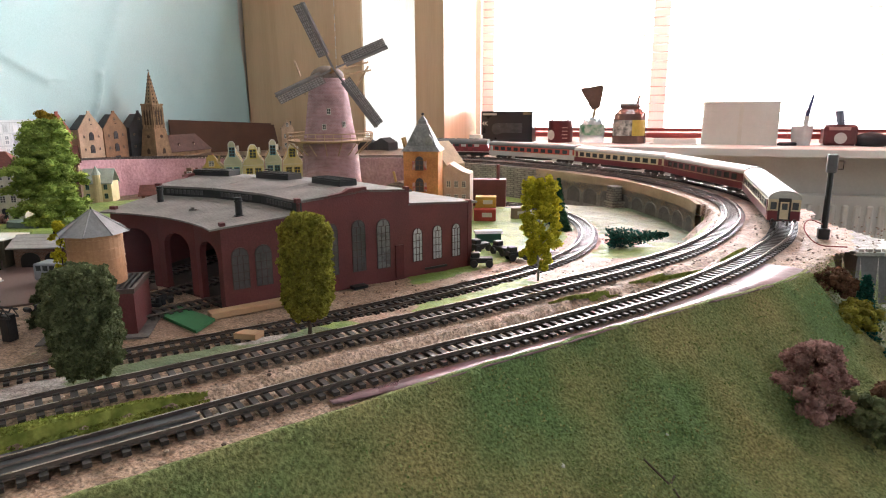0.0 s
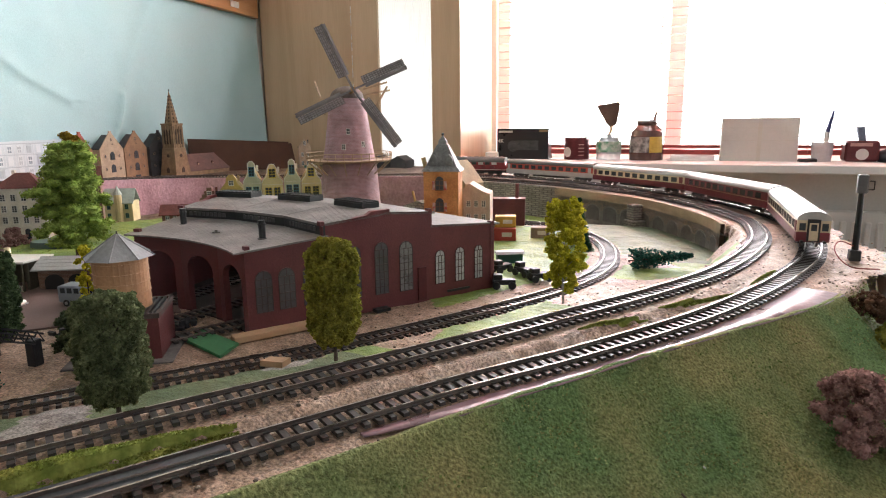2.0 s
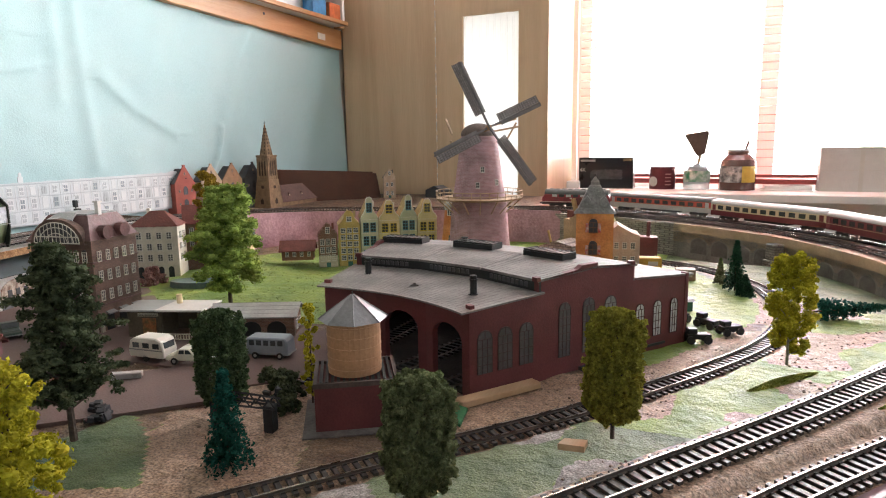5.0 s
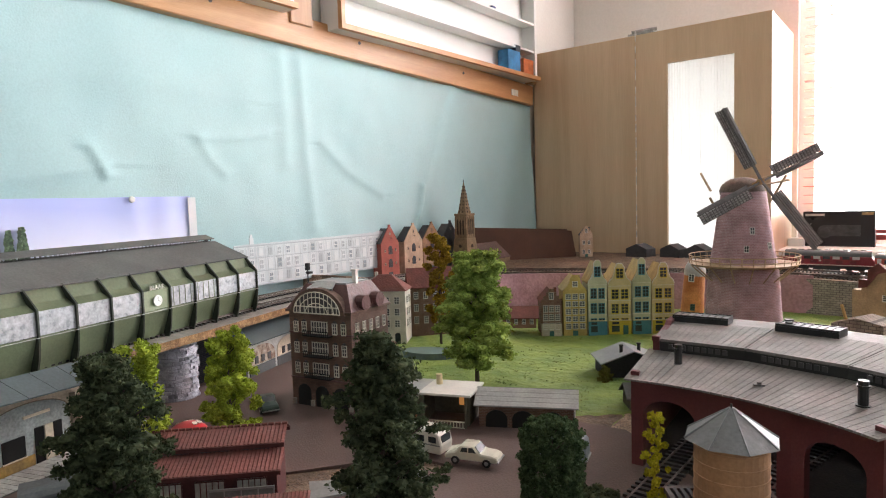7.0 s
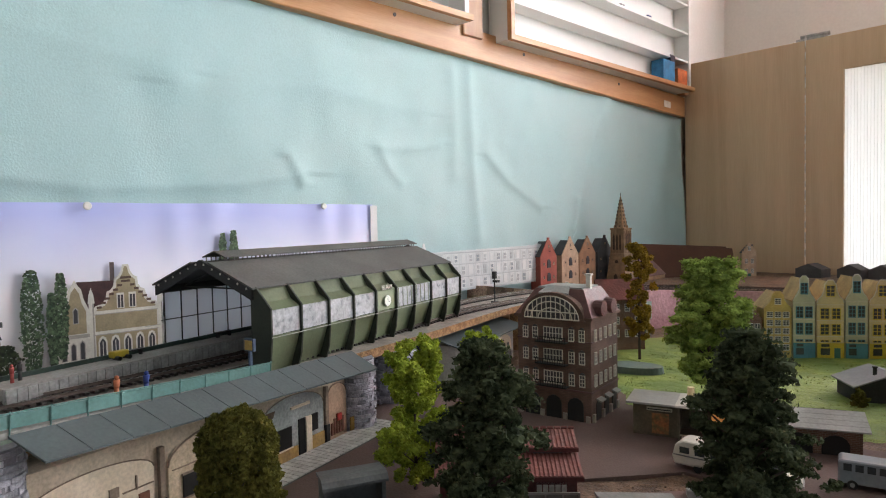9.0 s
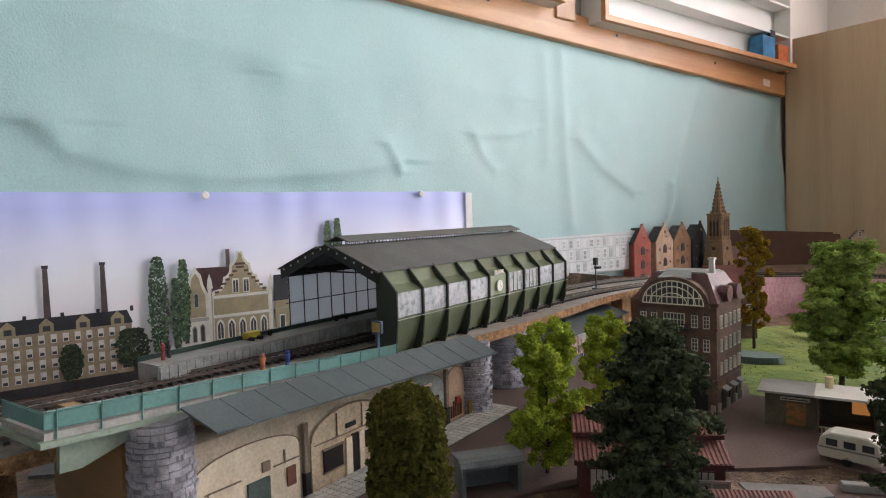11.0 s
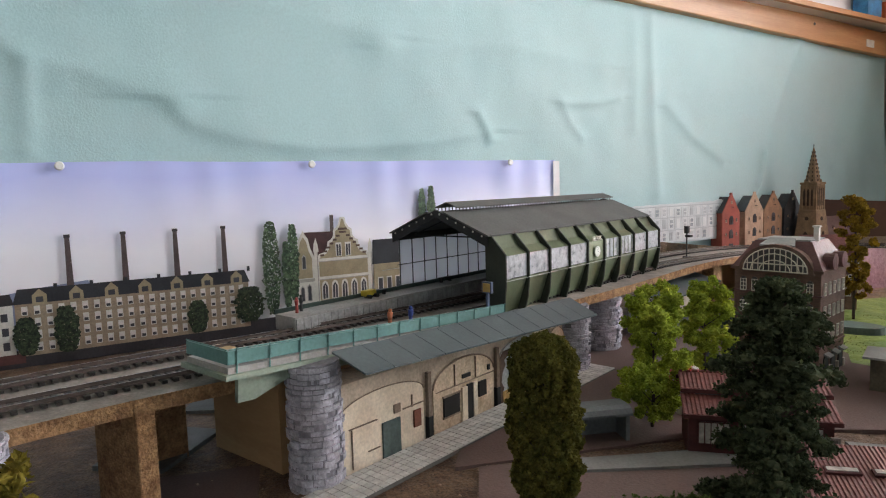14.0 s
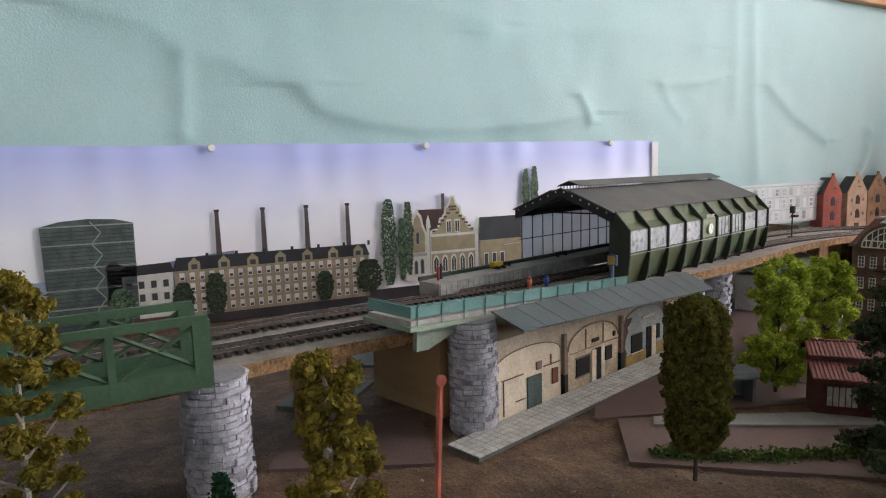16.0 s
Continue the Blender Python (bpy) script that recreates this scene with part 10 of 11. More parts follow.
for x, y, w, h, rz, col, lab in ((-0.296, 1.000, 0.036, 0.020, 15, (0.38, 0.05, 0.035), "red freight crate beside the shed"), (-0.298, 1.012, 0.034, 0.018, 15, (0.55, 0.32, 0.05), "orange freight crate stacked on a red one"), (-0.246, 1.040, 0.030, 0.018, 8, (0.30, 0.22, 0.15), "brown wooden crate on the grass")):
    t = thing("freight_crate", pose(x, y, 0.0 if "orange" not in lab else 0.0203, 0, 0, rz), lab, "crate", "freight crates")
    bm = BM()
    box(bm, w, 0.022, h)
    part("body", bm, mat("crate_" + lab.split()[0], col, 0.6, 0.2, 60, 0.1), t, bevel=0.0008)
    bm = BM()
    box(bm, w * 0.45, 0.0006, h * 0.35, w * 0.1, -0.0113, h * 0.35)
    part("label_panel", bm, mat("pale_label", (0.6, 0.55, 0.45), 0.6, 0.15, 60, 0), t)
# coaling gantry and junk by the yard
t = thing("coal_gantry", pose(-0.525, 0.345, 0.0, 0, 0, 8), "black lattice coal conveyor by the yard", "gantry")
bm = BM()
for y in (-0.004, 0.004):
    rod(bm, (-0.03, y, 0.020), (0.025, y, 0.020), 0.0009, 4)
    rod(bm, (-0.03, y, 0.028), (0.025, y, 0.026), 0.0009, 4)
    for i in range(5):
        rod(bm, (-0.03 + i * 0.011, y, 0.020), (-0.0245 + i * 0.011, y, 0.0275), 0.0007, 4)
        rod(bm, (-0.0245 + i * 0.011, y, 0.0275), (-0.019 + i * 0.011, y, 0.020), 0.0007, 4)
part("truss", bm, M_SCRAP, t)
for x in (-0.030, 0.018):
    bm = BM()
    box(bm, 0.008, 0.009, 0.022, x, 0, 0)
    part("pillar", bm, M_SCRAP, t, bevel=0.0005)
for i, (x, y, rz) in enumerate(((-0.66, 0.318, 20), (-0.648, 0.305, 70), (-0.545, 0.40, 0), (-0.49, 0.455, 40), (-0.46, 0.46, 80))):
    bm = BM()
    for k in range(9):
        box(bm, random.uniform(0.004, 0.012), random.uniform(0.003, 0.006), random.uniform(0.003, 0.008), random.uniform(-0.008, 0.008), random.uniform(-0.006, 0.006), random.uniform(0, 0.004), rz=random.uniform(0, 180), rx=random.uniform(-25, 25))
    tagged(obj("scrap_heap", bm, M_SCRAP, m=pose(x, y, 0.001, 0, 0, rz), bevel=0.0004), "small heap of black scrap metal", "scrap heap", "scrap heaps")
bn = thing("grey_shelter", pose(-0.888, 0.184, 0.0022, 0, 0, 68), "small grey blue shelter with a rounded hood by the road", "shelter")
M_CONC = mat("dark_concrete", (0.17, 0.185, 0.19), 0.6, 0.2, 50, 0.15)
bm = BM()
prism(bm, [(-0.0125, 0.0215), (-0.0125, 0.0235), (-0.010, 0.0270), (-0.005, 0.0285), (0.0125, 0.0275), (0.0125, 0.0255), (-0.005, 0.0262), (-0.0095, 0.0245), (-0.0105, 0.0215)], 0.050, m=pose(0, 0, 0, 0, 0, 90) @ Matrix.Translation((0, -0.025, 0)))
part("hood", bm, M_CONC, bn)
for x in (-0.022, 0.022):
    bm = BM()
    box(bm, 0.003, 0.021, 0.0250, x, 0.001, 0)
    part("side_wall", bm, M_CONC, bn)
bm = BM()
box(bm, 0.042, 0.002, 0.0250, 0, 0.0105, 0)
part("back_wall", bm, M_CONC, bn)
pl = thing("grey_planter", pose(-0.955, 0.715, 0.003, 0, 0, 20), "flat grey-green oval planter base on the green", "planter")
bm = BM()
cyl(bm, 0.042, 0.040, 0.009, seg=24)
bmesh.ops.scale(bm, vec=(1, 0.55, 1), verts=bm.verts[:])
part("base", bm, mat("grey_green_card", (0.13, 0.18, 0.16), 0.7, 0.2, 50, 0.1), pl)
bm = BM()
box(bm, 0.028, 0.008, 0.006, 0, 0, 0)
tagged(obj("glass_block", bm, mat("grey_plastic_block", (0.4, 0.39, 0.37), 0.3, 0.15, 50, 0), m=pose(-0.704, 0.379, 0.0042, 0, 0, 35), bevel=0.0008), "small translucent grey block on the road card", "block")

# ---- signals ----
def colour_signal(x, y, z, h, label):
    t = thing("light_signal", place(x, y, z), label, "signal", "railway signals")
    bm = BM()
    rod(bm, (0, 0, 0), (0, 0, h), 0.0011, 6)
    part("mast", bm, M_BLACKP, t)
    bm = BM()
    box(bm, 0.007, 0.006, 0.012, 0.0, 0, h - 0.006)
    box(bm, 0.010, 0.008, 0.004, 0.004, 0, h - 0.012)
    part("head", bm, M_BLACKP, t, bevel=0.0006)
    bm = BM()
    box(bm, 0.009, 0.009, 0.003, 0, 0, -0.0008)
    part("foot", bm, M_BLACKP, t)
    return t


colour_signal(-1.205, 0.705, 0.0825, 0.046, "black colour light signal beside the viaduct track")
ps = thing("lineside_signal", place(0.152, 0.800, 0.039), "tall dark signal post with grey lamp box", "signal")
bm = BM()
cyl(bm, 0.0035, 0.0028, 0.072, seg=10)
part("mast", bm, M_BLACKP, ps)
bm = BM()
box(bm, 0.010, 0.008, 0.020, 0, 0, 0.072)
part("lamp_box", bm, mat("grey_lamp_box", (0.16, 0.155, 0.16), 0.5, 0.2, 60, 0), ps, bevel=0.0012)
bm = BM()
box(bm, 0.011, 0.011, 0.012, 0, 0, -0.001)
part("base", bm, M_BLACKP, ps, bevel=0.001)
bm = BM()
for a, b in (((0.006, 0, 0.076), (0.011, 0, 0.076)), ((0.011, 0, 0.076), (0.011, 0, 0.085)), ((0.011, 0, 0.085), (0.006, 0, 0.085))):
    rod(bm, a, b, 0.0006, 4)
part("bracket", bm, M_BLACKP, ps)
cb = thing("control_block", pose(0.205, 0.790, -0.02, 0, 0, 14), "grey concrete block with wired control board on top", "block")
bm = BM()
box(bm, 0.075, 0.06, 0.052)
part("block", bm, mat("grey_foam_block", (0.22, 0.22, 0.225), 0.7, 0.2, 40, 0.1), cb)
bm = BM()
box(bm, 0.085, 0.07, 0.004, 0, 0, 0.052)
part("board", bm, mat("pale_circuit_board", (0.45, 0.47, 0.42), 0.4, 0.25, 90, 0), cb, bevel=0.0006)
for i in range(10):
    bm = BM()
    box(bm, 0.005, 0.004, 0.003, -0.036 + i * 0.008, -0.031, 0.056)
    part("terminal", bm, mat("silver_terminal", (0.5, 0.48, 0.42), 0.4, 0.3, 90, 0, metal=0.5), cb)
bm = BM()
wire = spline([(0.155, 0.80, 0.052), (0.135, 0.79, 0.060), (0.128, 0.77, 0.052), (0.14, 0.755, 0.040), (0.165, 0.75, 0.040)], 0.004)
for a, b in zip(wire, wire[1:]):
    rod(bm, a, b, 0.0006, 5)
tagged(obj("red_wire", bm, mat("dark_red_wire", (0.25, 0.04, 0.03), 0.5, 0.1, 50, 0)), "thin dark red wire looping to the signal", "wire")
bm = BM()
rod(bm, (-0.655, -0.205, 0.0), (-0.648, -0.2, 0.158), 0.0009, 6)
cyl(bm, 0.0014, 0.0014, 0.0010, seg=16, m=pose(-0.648, -0.2, 0.157, 0, 90, -5))
stick = obj("barrier_pole", bm, mat("faded_red_pole", (0.50, 0.13, 0.09), 0.5, 0.3, 120, 0))
tagged(stick, "thin faded red barrier pole", "pole")

# ---- green truss bridge at the end of the viaduct ----
br = thing("truss_bridge", Matrix(), "green steel truss bridge beside the main line", "bridge")
M_BRG = mat("bridge_green", (0.055, 0.11, 0.058), 0.55, 0.25, 40, 0.1)
ba, bd = V(-0.893, -0.236, 0), V(0.10, -0.995, 0).normalized()
bt = math.degrees(math.atan2(bd.y, bd.x))
BMX = pose(ba.x, ba.y, 0, 0, 0, bt)
for y in (0.0, -0.05):
    bm = BM()
    box(bm, 0.34, 0.004, 0.005, 0.17, y, 0.126, m=BMX)
    part("top_chord", bm, M_BRG, br)
    bm = BM()
    box(bm, 0.34, 0.004, 0.012, 0.17, y, 0.088, m=BMX)
    part("bottom_chord", bm, M_BRG, br)
    for i in range(8):
        u = 0.004 + i * 0.0475
        bm = BM()
        box(bm, 0.004 if i else 0.010, 0.0045, 0.040, u, y, 0.088, m=BMX)
        part("post", bm, M_BRG, br)
        if i < 7:
            bm = BM()
            rod(bm, BMX @ V(u, y, 0.099), BMX @ V(u + 0.0475, y, 0.127), 0.0014, 4)
            rod(bm, BMX @ V(u, y, 0.127), BMX @ V(u + 0.0475, y, 0.099), 0.0014, 4)
            part("diagonal", bm, M_BRG, br)
bm = BM()
box(bm, 0.34, 0.046, 0.003, 0.17, -0.025, 0.088, m=BMX)
part("floor", bm, M_BRG, br)

# ---- second shop row beyond the hotel ----
m2 = HM @ place(0.238, -0.045, 0)
sr = thing("corner_shops", m2, "pale grey shopfronts with a dark felt roof by the viaduct", "shop row")
bm = BM()
box(bm, 0.20, 0.04, 0.052, 0.18, 0.025, 0)
part("wall", bm, mat("pale_shop_wall", (0.62, 0.61, 0.57), 0.8, 0.2, 50, 0.1), sr)
for k in range(3):
    bm = BM()
    u0, w = 0.084 + k * 0.064, 0.058
    prism(bm, [(u0, 0.016)] + [(u0 + w / 2 - w / 2 * math.cos(t), 0.026 + 0.016 * math.sin(t)) for t in np.linspace(0, math.pi, 11)] + [(u0 + w, 0.016)], 0.001, m=Matrix.Translation((0, 0.0040, 0)))
    part("shopfront", bm, M_CREAM if k else mat("pale_sign_arch", (0.60, 0.50, 0.40), 0.7, 0.4, 120, 0, col2=(0.22, 0.12, 0.08)), sr)
    bm = BM()
    box(bm, w, 0.001, 0.015, u0 + w / 2, 0.0044, 0.0)
    part("shop_base", bm, mat("dark_grey_stall", (0.13, 0.13, 0.13), 0.6, 0.2, 60, 0), sr)
    for x in (0.25, 0.5, 0.75):
        bm = BM()
        box(bm, 0.007, 0.001, 0.010, u0 + w * x, 0.0036, 0.018)
        part("window", bm, M_PANE_D, sr)
bm = BM()
a = [bm.verts.new(v) for v in ((0.07, 0.05, 0.066), (0.29, 0.05, 0.066), (0.29, -0.012, 0.050), (0.07, -0.012, 0.050))]
b = [bm.verts.new(v.co + V(0, 0, 0.0015)) for v in a]
bm.faces.new(a)
bm.faces.new(b)
for e in range(4):
    bm.faces.new((a[e], a[(e + 1) % 4], b[(e + 1) % 4], b[e]))
part("roof", bm, M_CANOPY, sr)


# ---- the train ----
TR_D = np.r_[0, np.cumsum(np.linalg.norm(np.diff(LINE_TRAIN[:, :2], axis=0), axis=1))]


def on_line(s):
    return V(*(np.interp(s, TR_D, LINE_TRAIN[:, k]) for k in range(3)))


def vehicle_pose(s0, s1):
    a, b = on_line(s0), on_line(s1)
    d = b - a
    c = (a + b) / 2
    return pose(c.x, c.y, c.z, 0, 0, math.degrees(math.atan2(d.y, d.x)))


def bogie(parent, x, black):
    bm = BM()
    box(bm, 0.030, 0.020, 0.004, x, 0, 0.006)
    for s in (-0.0102, 0.0102):
        box(bm, 0.034, 0.0016, 0.003, x, s, 0.0045)
    bg = part("bogie", bm, black, parent)
    for dx in (-0.011, 0.011):
        for s in (-0.0080, 0.0080):
            bm = BM()
            cyl(bm, 0.0053, 0.0053, 0.0022, seg=16, m=pose(x + dx, s, 0.0053, 90, 0, 0) @ Matrix.Translation((0, 0, -0.0011)))
            part("wheel", bm, M_RAILSIDE, bg)


def body_profile(w, z0, zs, zt):
    """Cross-section of a vehicle: upright sides and a rounded roof."""
    half = w / 2
    return [(-half, z0), (-half, zs)] + [(-half * math.cos(t), zs + (zt - zs) * math.sin(t)) for t in np.linspace(0.12, math.pi - 0.12, 11)] + [(half, zs), (half, z0)]


M_ROOFG = mat("pale_grey_coach_roof", (0.46, 0.45, 0.42), 0.35, 0.12, 30, 0.03)
M_ROOFD = mat("dark_grey_coach_roof", (0.11, 0.115, 0.11), 0.45, 0.15, 30, 0.05)


def coach(s0, s1, low_m, band_m, roof_m, label):
    L = s1 - s0 - 0.006
    t = thing("passenger_coach", vehicle_pose(s0, s1), label, "railway coach", "coaches of the train")
    W = 0.0325
    bm = BM()
    box(bm, L, W, 0.011, 0, 0, 0.010)
    part("lower_body", bm, low_m, t, bevel=0.0008)
    bm = BM()
    box(bm, L, W - 0.0006, 0.0125, 0, 0, 0.021)
    part("window_band", bm, band_m, t)
    bm = BM()
    prism(bm, body_profile(W, 0.0335, 0.0350, 0.0435), L, m=pose(L / 2, 0, 0, 0, 0, 90))
    part("roof", bm, roof_m, t, smooth=False)
    n = 11
    for s in (-1, 1):
        for i in range(n):
            x = -L * 0.40 + i * L * 0.80 / (n - 1)
            bm = BM()
            box(bm, 0.0135, 0.0008, 0.0085, x, s * (W / 2 - 0.0002), 0.0228)
            part("window", bm, M_GLASSD, t)
        for x in (-L * 0.465, L * 0.465):
            bm = BM()
            box(bm, 0.008, 0.0009, 0.020, x, s * W / 2, 0.0125)
            part("door", bm, low_m, t)
        bm = BM()
        box(bm, L, 0.0006, 0.0006, 0, s * (W / 2 + 0.0002), 0.0205)
        part("trim_line", bm, mat("gold_line", (0.5, 0.42, 0.25), 0.5, 0.1, 60, 0), t)
    for x in (-L / 2, L / 2):
        bm = BM()
        box(bm, 0.002, 0.0125, 0.024, x, 0, 0.011)
        gw_ = part("gangway", bm, M_BLACKP, t, "black gangway frame")
        bm = BM()
        box(bm, 0.0008, 0.0085, 0.0190, x * 1.009, 0, 0.012)
        part("end_door", bm, band_m, gw_)
        bm = BM()
        box(bm, 0.0006, 0.0055, 0.0070, x * 1.0125, 0, 0.0225)
        part("door_pane", bm, M_GLASSD, gw_)
        for sd_ in (-0.0108, 0.0108):
            bm = BM()
            box(bm, 0.0008, 0.0060, 0.0080, x * 1.002, sd_, 0.0225)
            part("end_window", bm, M_GLASSD, t)
            bm = BM()
            cyl(bm, 0.0017, 0.0017, 0.004, seg=10, m=pose(x * 1.012, sd_, 0.0105, 0, 90, 0) @ Matrix.Translation((0, 0, -0.002)))
            part("buffer", bm, M_BLACKP, t)
        bm = BM()
        box(bm, 0.006, 0.0016, 0.002, x * 1.012, 0, 0.009)
        part("coupling", bm, M_BLACKP, t)
    bm = BM()
    box(bm, L * 0.36, 0.024, 0.006, 0, 0, 0.005)
    part("underframe", bm, M_BLACKP, t)
    for x in (-L * 0.36, L * 0.36):
        bogie(t, x, M_BLACKP)
    return t


M_WINE = mat("wine_red_paint", (0.16, 0.022, 0.03), 0.35, 0.1, 40, 0, spec=0.5)
M_CREAMP = mat("cream_coach_paint", (0.62, 0.52, 0.34), 0.35, 0.08, 40, 0, spec=0.5)
M_REDP = mat("orange_red_paint", (0.50, 0.075, 0.05), 0.35, 0.1, 40, 0, spec=0.5)
M_PALEP = mat("pale_grey_paint", (0.50, 0.49, 0.46), 0.35, 0.08, 40, 0, spec=0.5)
S_FRONT = 3.38
loco_l = 0.186
s = S_FRONT - loco_l
for low, band, roof, lab in ((M_PALEP, M_REDP, M_ROOFD, "orange-red and pale grey express coach with dark roof"), (M_WINE, M_CREAMP, M_ROOFG, "cream and wine red express coach"),
                             (M_WINE, M_WINE, M_ROOFG, "wine red dining coach with pale roof"), (M_WINE, M_CREAMP, M_ROOFG, "last cream and wine red coach of the train")):
    coach(s - 0.270, s, low, band, roof, lab)
    s -= 0.270
lo_ = thing("diesel_locomotive", vehicle_pose(S_FRONT - loco_l, S_FRONT), "dark red diesel locomotive with grey roof", "locomotive")
L = loco_l - 0.012
M_LOCO = mat("loco_wine_red", (0.24, 0.025, 0.035), 0.35, 0.12, 40, 0, spec=0.5)
bm = BM()
prism(bm, [(-L / 2, 0.013), (-L / 2 - 0.001, 0.022), (-L / 2 + 0.006, 0.034), (L / 2 - 0.006, 0.034), (L / 2 + 0.001, 0.022), (L / 2, 0.013)], 0.034, m=Matrix.Translation((0, -0.017, 0)))
part("body", bm, M_LOCO, lo_, bevel=0.0015)
bm = BM()
prism(bm, body_profile(0.0325, 0.0335, 0.0355, 0.0465), L - 0.012, m=pose(L / 2 - 0.006, 0, 0, 0, 0, 90))
part("roof", bm, M_ROOFD, lo_, "grey louvred roof")
bm = BM()
box(bm, L + 0.001, 0.0346, 0.0012, 0, 0, 0.0145)
part("white_stripe", bm, M_WHITEH, lo_)
bm = BM()
box(bm, L, 0.030, 0.006, 0, 0, 0.0075)
box(bm, 0.05, 0.028, 0.006, 0, 0, 0.004)
part("frame", bm, M_BLACKP, lo_)
for sd in (-1, 1):
    for i in range(7):
        bm = BM()
        box(bm, 0.013, 0.0008, 0.006, -L * 0.31 + i * L * 0.62 / 6, sd * 0.0170, 0.0275)
        part("window", bm, M_GLASSD if i % 2 else M_PALEP, lo_)
    for i in range(5):
        bm = BM()
        box(bm, 0.012, 0.0008, 0.0075, -L * 0.28 + i * L * 0.14, sd * 0.0170, 0.0175)
        part("grille", bm, M_WINE, lo_)
    bm = BM()
    box(bm, 0.0045, 0.0008, 0.0035, 0.012, sd * 0.0171, 0.0225)
    part("badge", bm, M_WHITEH, lo_, "plain white badge")
for e in (-1, 1):
    for sd in (-0.008, 0.008):
        bm = BM()
        box(bm, 0.0008, 0.013, 0.0075, e * (L / 2 - 0.0025), sd, 0.0245, ry=-e * 28)
        part("windscreen", bm, M_GLASSD, lo_)
        bm = BM()
        cyl(bm, 0.0022, 0.0022, 0.006, seg=10, m=pose(e * (L / 2 + 0.002), sd * 1.1, 0.011, 0, 90, 0))
        part("buffer", bm, M_BLACKP, lo_)
    bm = BM()
    box(bm, 0.0012, 0.022, 0.003, e * (L / 2 + 0.0006), 0, 0.0175)
    part("lamp_bar", bm, M_PALEP, lo_)
bm = BM()
for i in range(9):
    box(bm, 0.010, 0.010, 0.0012, -L * 0.38 + i * L * 0.095, (i % 2) * 0.004 - 0.002, 0.0462)
part("roof_vent", bm, M_ROOFD, lo_)
for x in (-L * 0.3, L * 0.3):
    bogie(lo_, x, M_BLACKP)

# ---- things on the window sill ----
SZ = WZ0
cbx = thing("camera_box", pose(-0.589, 2.300, SZ), "glossy black camcorder carton standing on the window sill", "box")
bm = BM()
box(bm, 0.188, 0.07, 0.118)
part("carton", bm, mat("black_glossy_card", (0.015, 0.015, 0.018), 0.3, 0.2, 20, 0), cbx, bevel=0.001)
bm = BM()
cyl(bm, 0.020, 0.020, 0.0008, seg=24, m=pose(-0.035, -0.0352, 0.056, 90, 0, 0))
cyl(bm, 0.013, 0.013, 0.0012, seg=24, m=pose(-0.035, -0.0354, 0.056, 90, 0, 0))
box(bm, 0.085, 0.0008, 0.034, 0.015, -0.0353, 0.042)
part("printed_camera", bm, mat("printed_grey", (0.07, 0.07, 0.075), 0.35, 0.4, 60, 0), cbx, "printed grey camcorder shape")
bm = BM()
box(bm, 0.052, 0.0008, 0.007, -0.062, -0.0354, 0.104)
part("logo_bar", bm, M_PALEP, cbx, "plain pale logo bar")
letters("4K", 0.020, pose(-0.080, -0.0356, 0.068, 90, 0, 0), M_PALEP, cbx, "lettering", "pale 4K letters")
bm = BM()
box(bm, 0.16, 0.0008, 0.004, 0, -0.0354, 0.008)
part("caption_bar", bm, mat("printed_dim_grey", (0.12, 0.12, 0.12), 0.5, 0.3, 120, 0), cbx)
bm = BM()
box(bm, 0.03, 0.0008, 0.008, 0.075, -0.0354, 0.106)
part("corner_label", bm, mat("gold_label", (0.3, 0.22, 0.1), 0.4, 0.2, 60, 0), cbx)
bm = BM()
box(bm, 0.045, 0.05, 0.035)
tagged(obj("white_block", bm, M_WHITE, m=pose(-0.70, 2.27, SZ), bevel=0.002), "small white block at the end of the sill", "block")


def brush(parent, x, y, z, h, tx, ty, col, r=0.002, tip=True):
    bm = BM()
    rod(bm, (x, y, z), (x + tx, y + ty, z + h), r, 6, r * 0.6)
    b = part("brush_handle", bm, mat("brush_" + col[0], col[1], 0.4, 0.2, 60, 0), parent)
    if tip:
        bm = BM()
        rod(bm, (x + tx, y + ty, z + h), (x + tx * 1.12, y + ty * 1.12, z + h * 1.12), r * 1.2, 6, r * 0.2)
        part("bristle", bm, mat("dark_bristle", (0.06, 0.04, 0.03), 0.8, 0.3, 200, 0.2), b)


t = thing("brush_mug", pose(-0.401, 2.300, SZ), "dark red coffee tin holding thin paint brushes", "tin")
bm = BM()
cyl(bm, 0.043, 0.043, 0.086, seg=28)
part("can", bm, mat("dark_red_tin", (0.13, 0.022, 0.025), 0.35, 0.25, 40, 0, metal=0.2), t, smooth=False)
bm = BM()
cyl(bm, 0.0445, 0.0445, 0.003, seg=28, z=0.084)
part("rim", bm, M_SILV, t)
bm = BM()
cyl(bm, 0.017, 0.017, 0.0010, seg=20, m=pose(-0.026, -0.0350, 0.036, 90, 0, -36))
part("cup_print", bm, M_PALEP, t, "plain pale cup shape")
for z_ in (0.024, 0.036, 0.048, 0.060):
    bm = BM()
    box(bm, 0.020, 0.0010, 0.0030, 0.022, -0.0372, z_, rz=30)
    part("caption_bar", bm, mat("pink_print", (0.5, 0.28, 0.25), 0.5, 0.2, 60, 0), t)
for i in range(5):
    brush(t, -0.01 + i * 0.006, 0, 0.03, 0.11 + 0.022 * (i * 2 % 3), -0.036 + i * 0.017, 0, (("pale", (0.5, 0.42, 0.3)), ("blue", (0.05, 0.12, 0.3)))[i % 2], 0.0021)
M_JAR = glass("cloudy_jar_glass", (0.80, 0.88, 0.90), 0.12, 0.55)
t = thing("brush_jar", pose(-0.291, 2.300, SZ), "glass jar of brushes with green label and wide brush", "jar")
bm = BM()
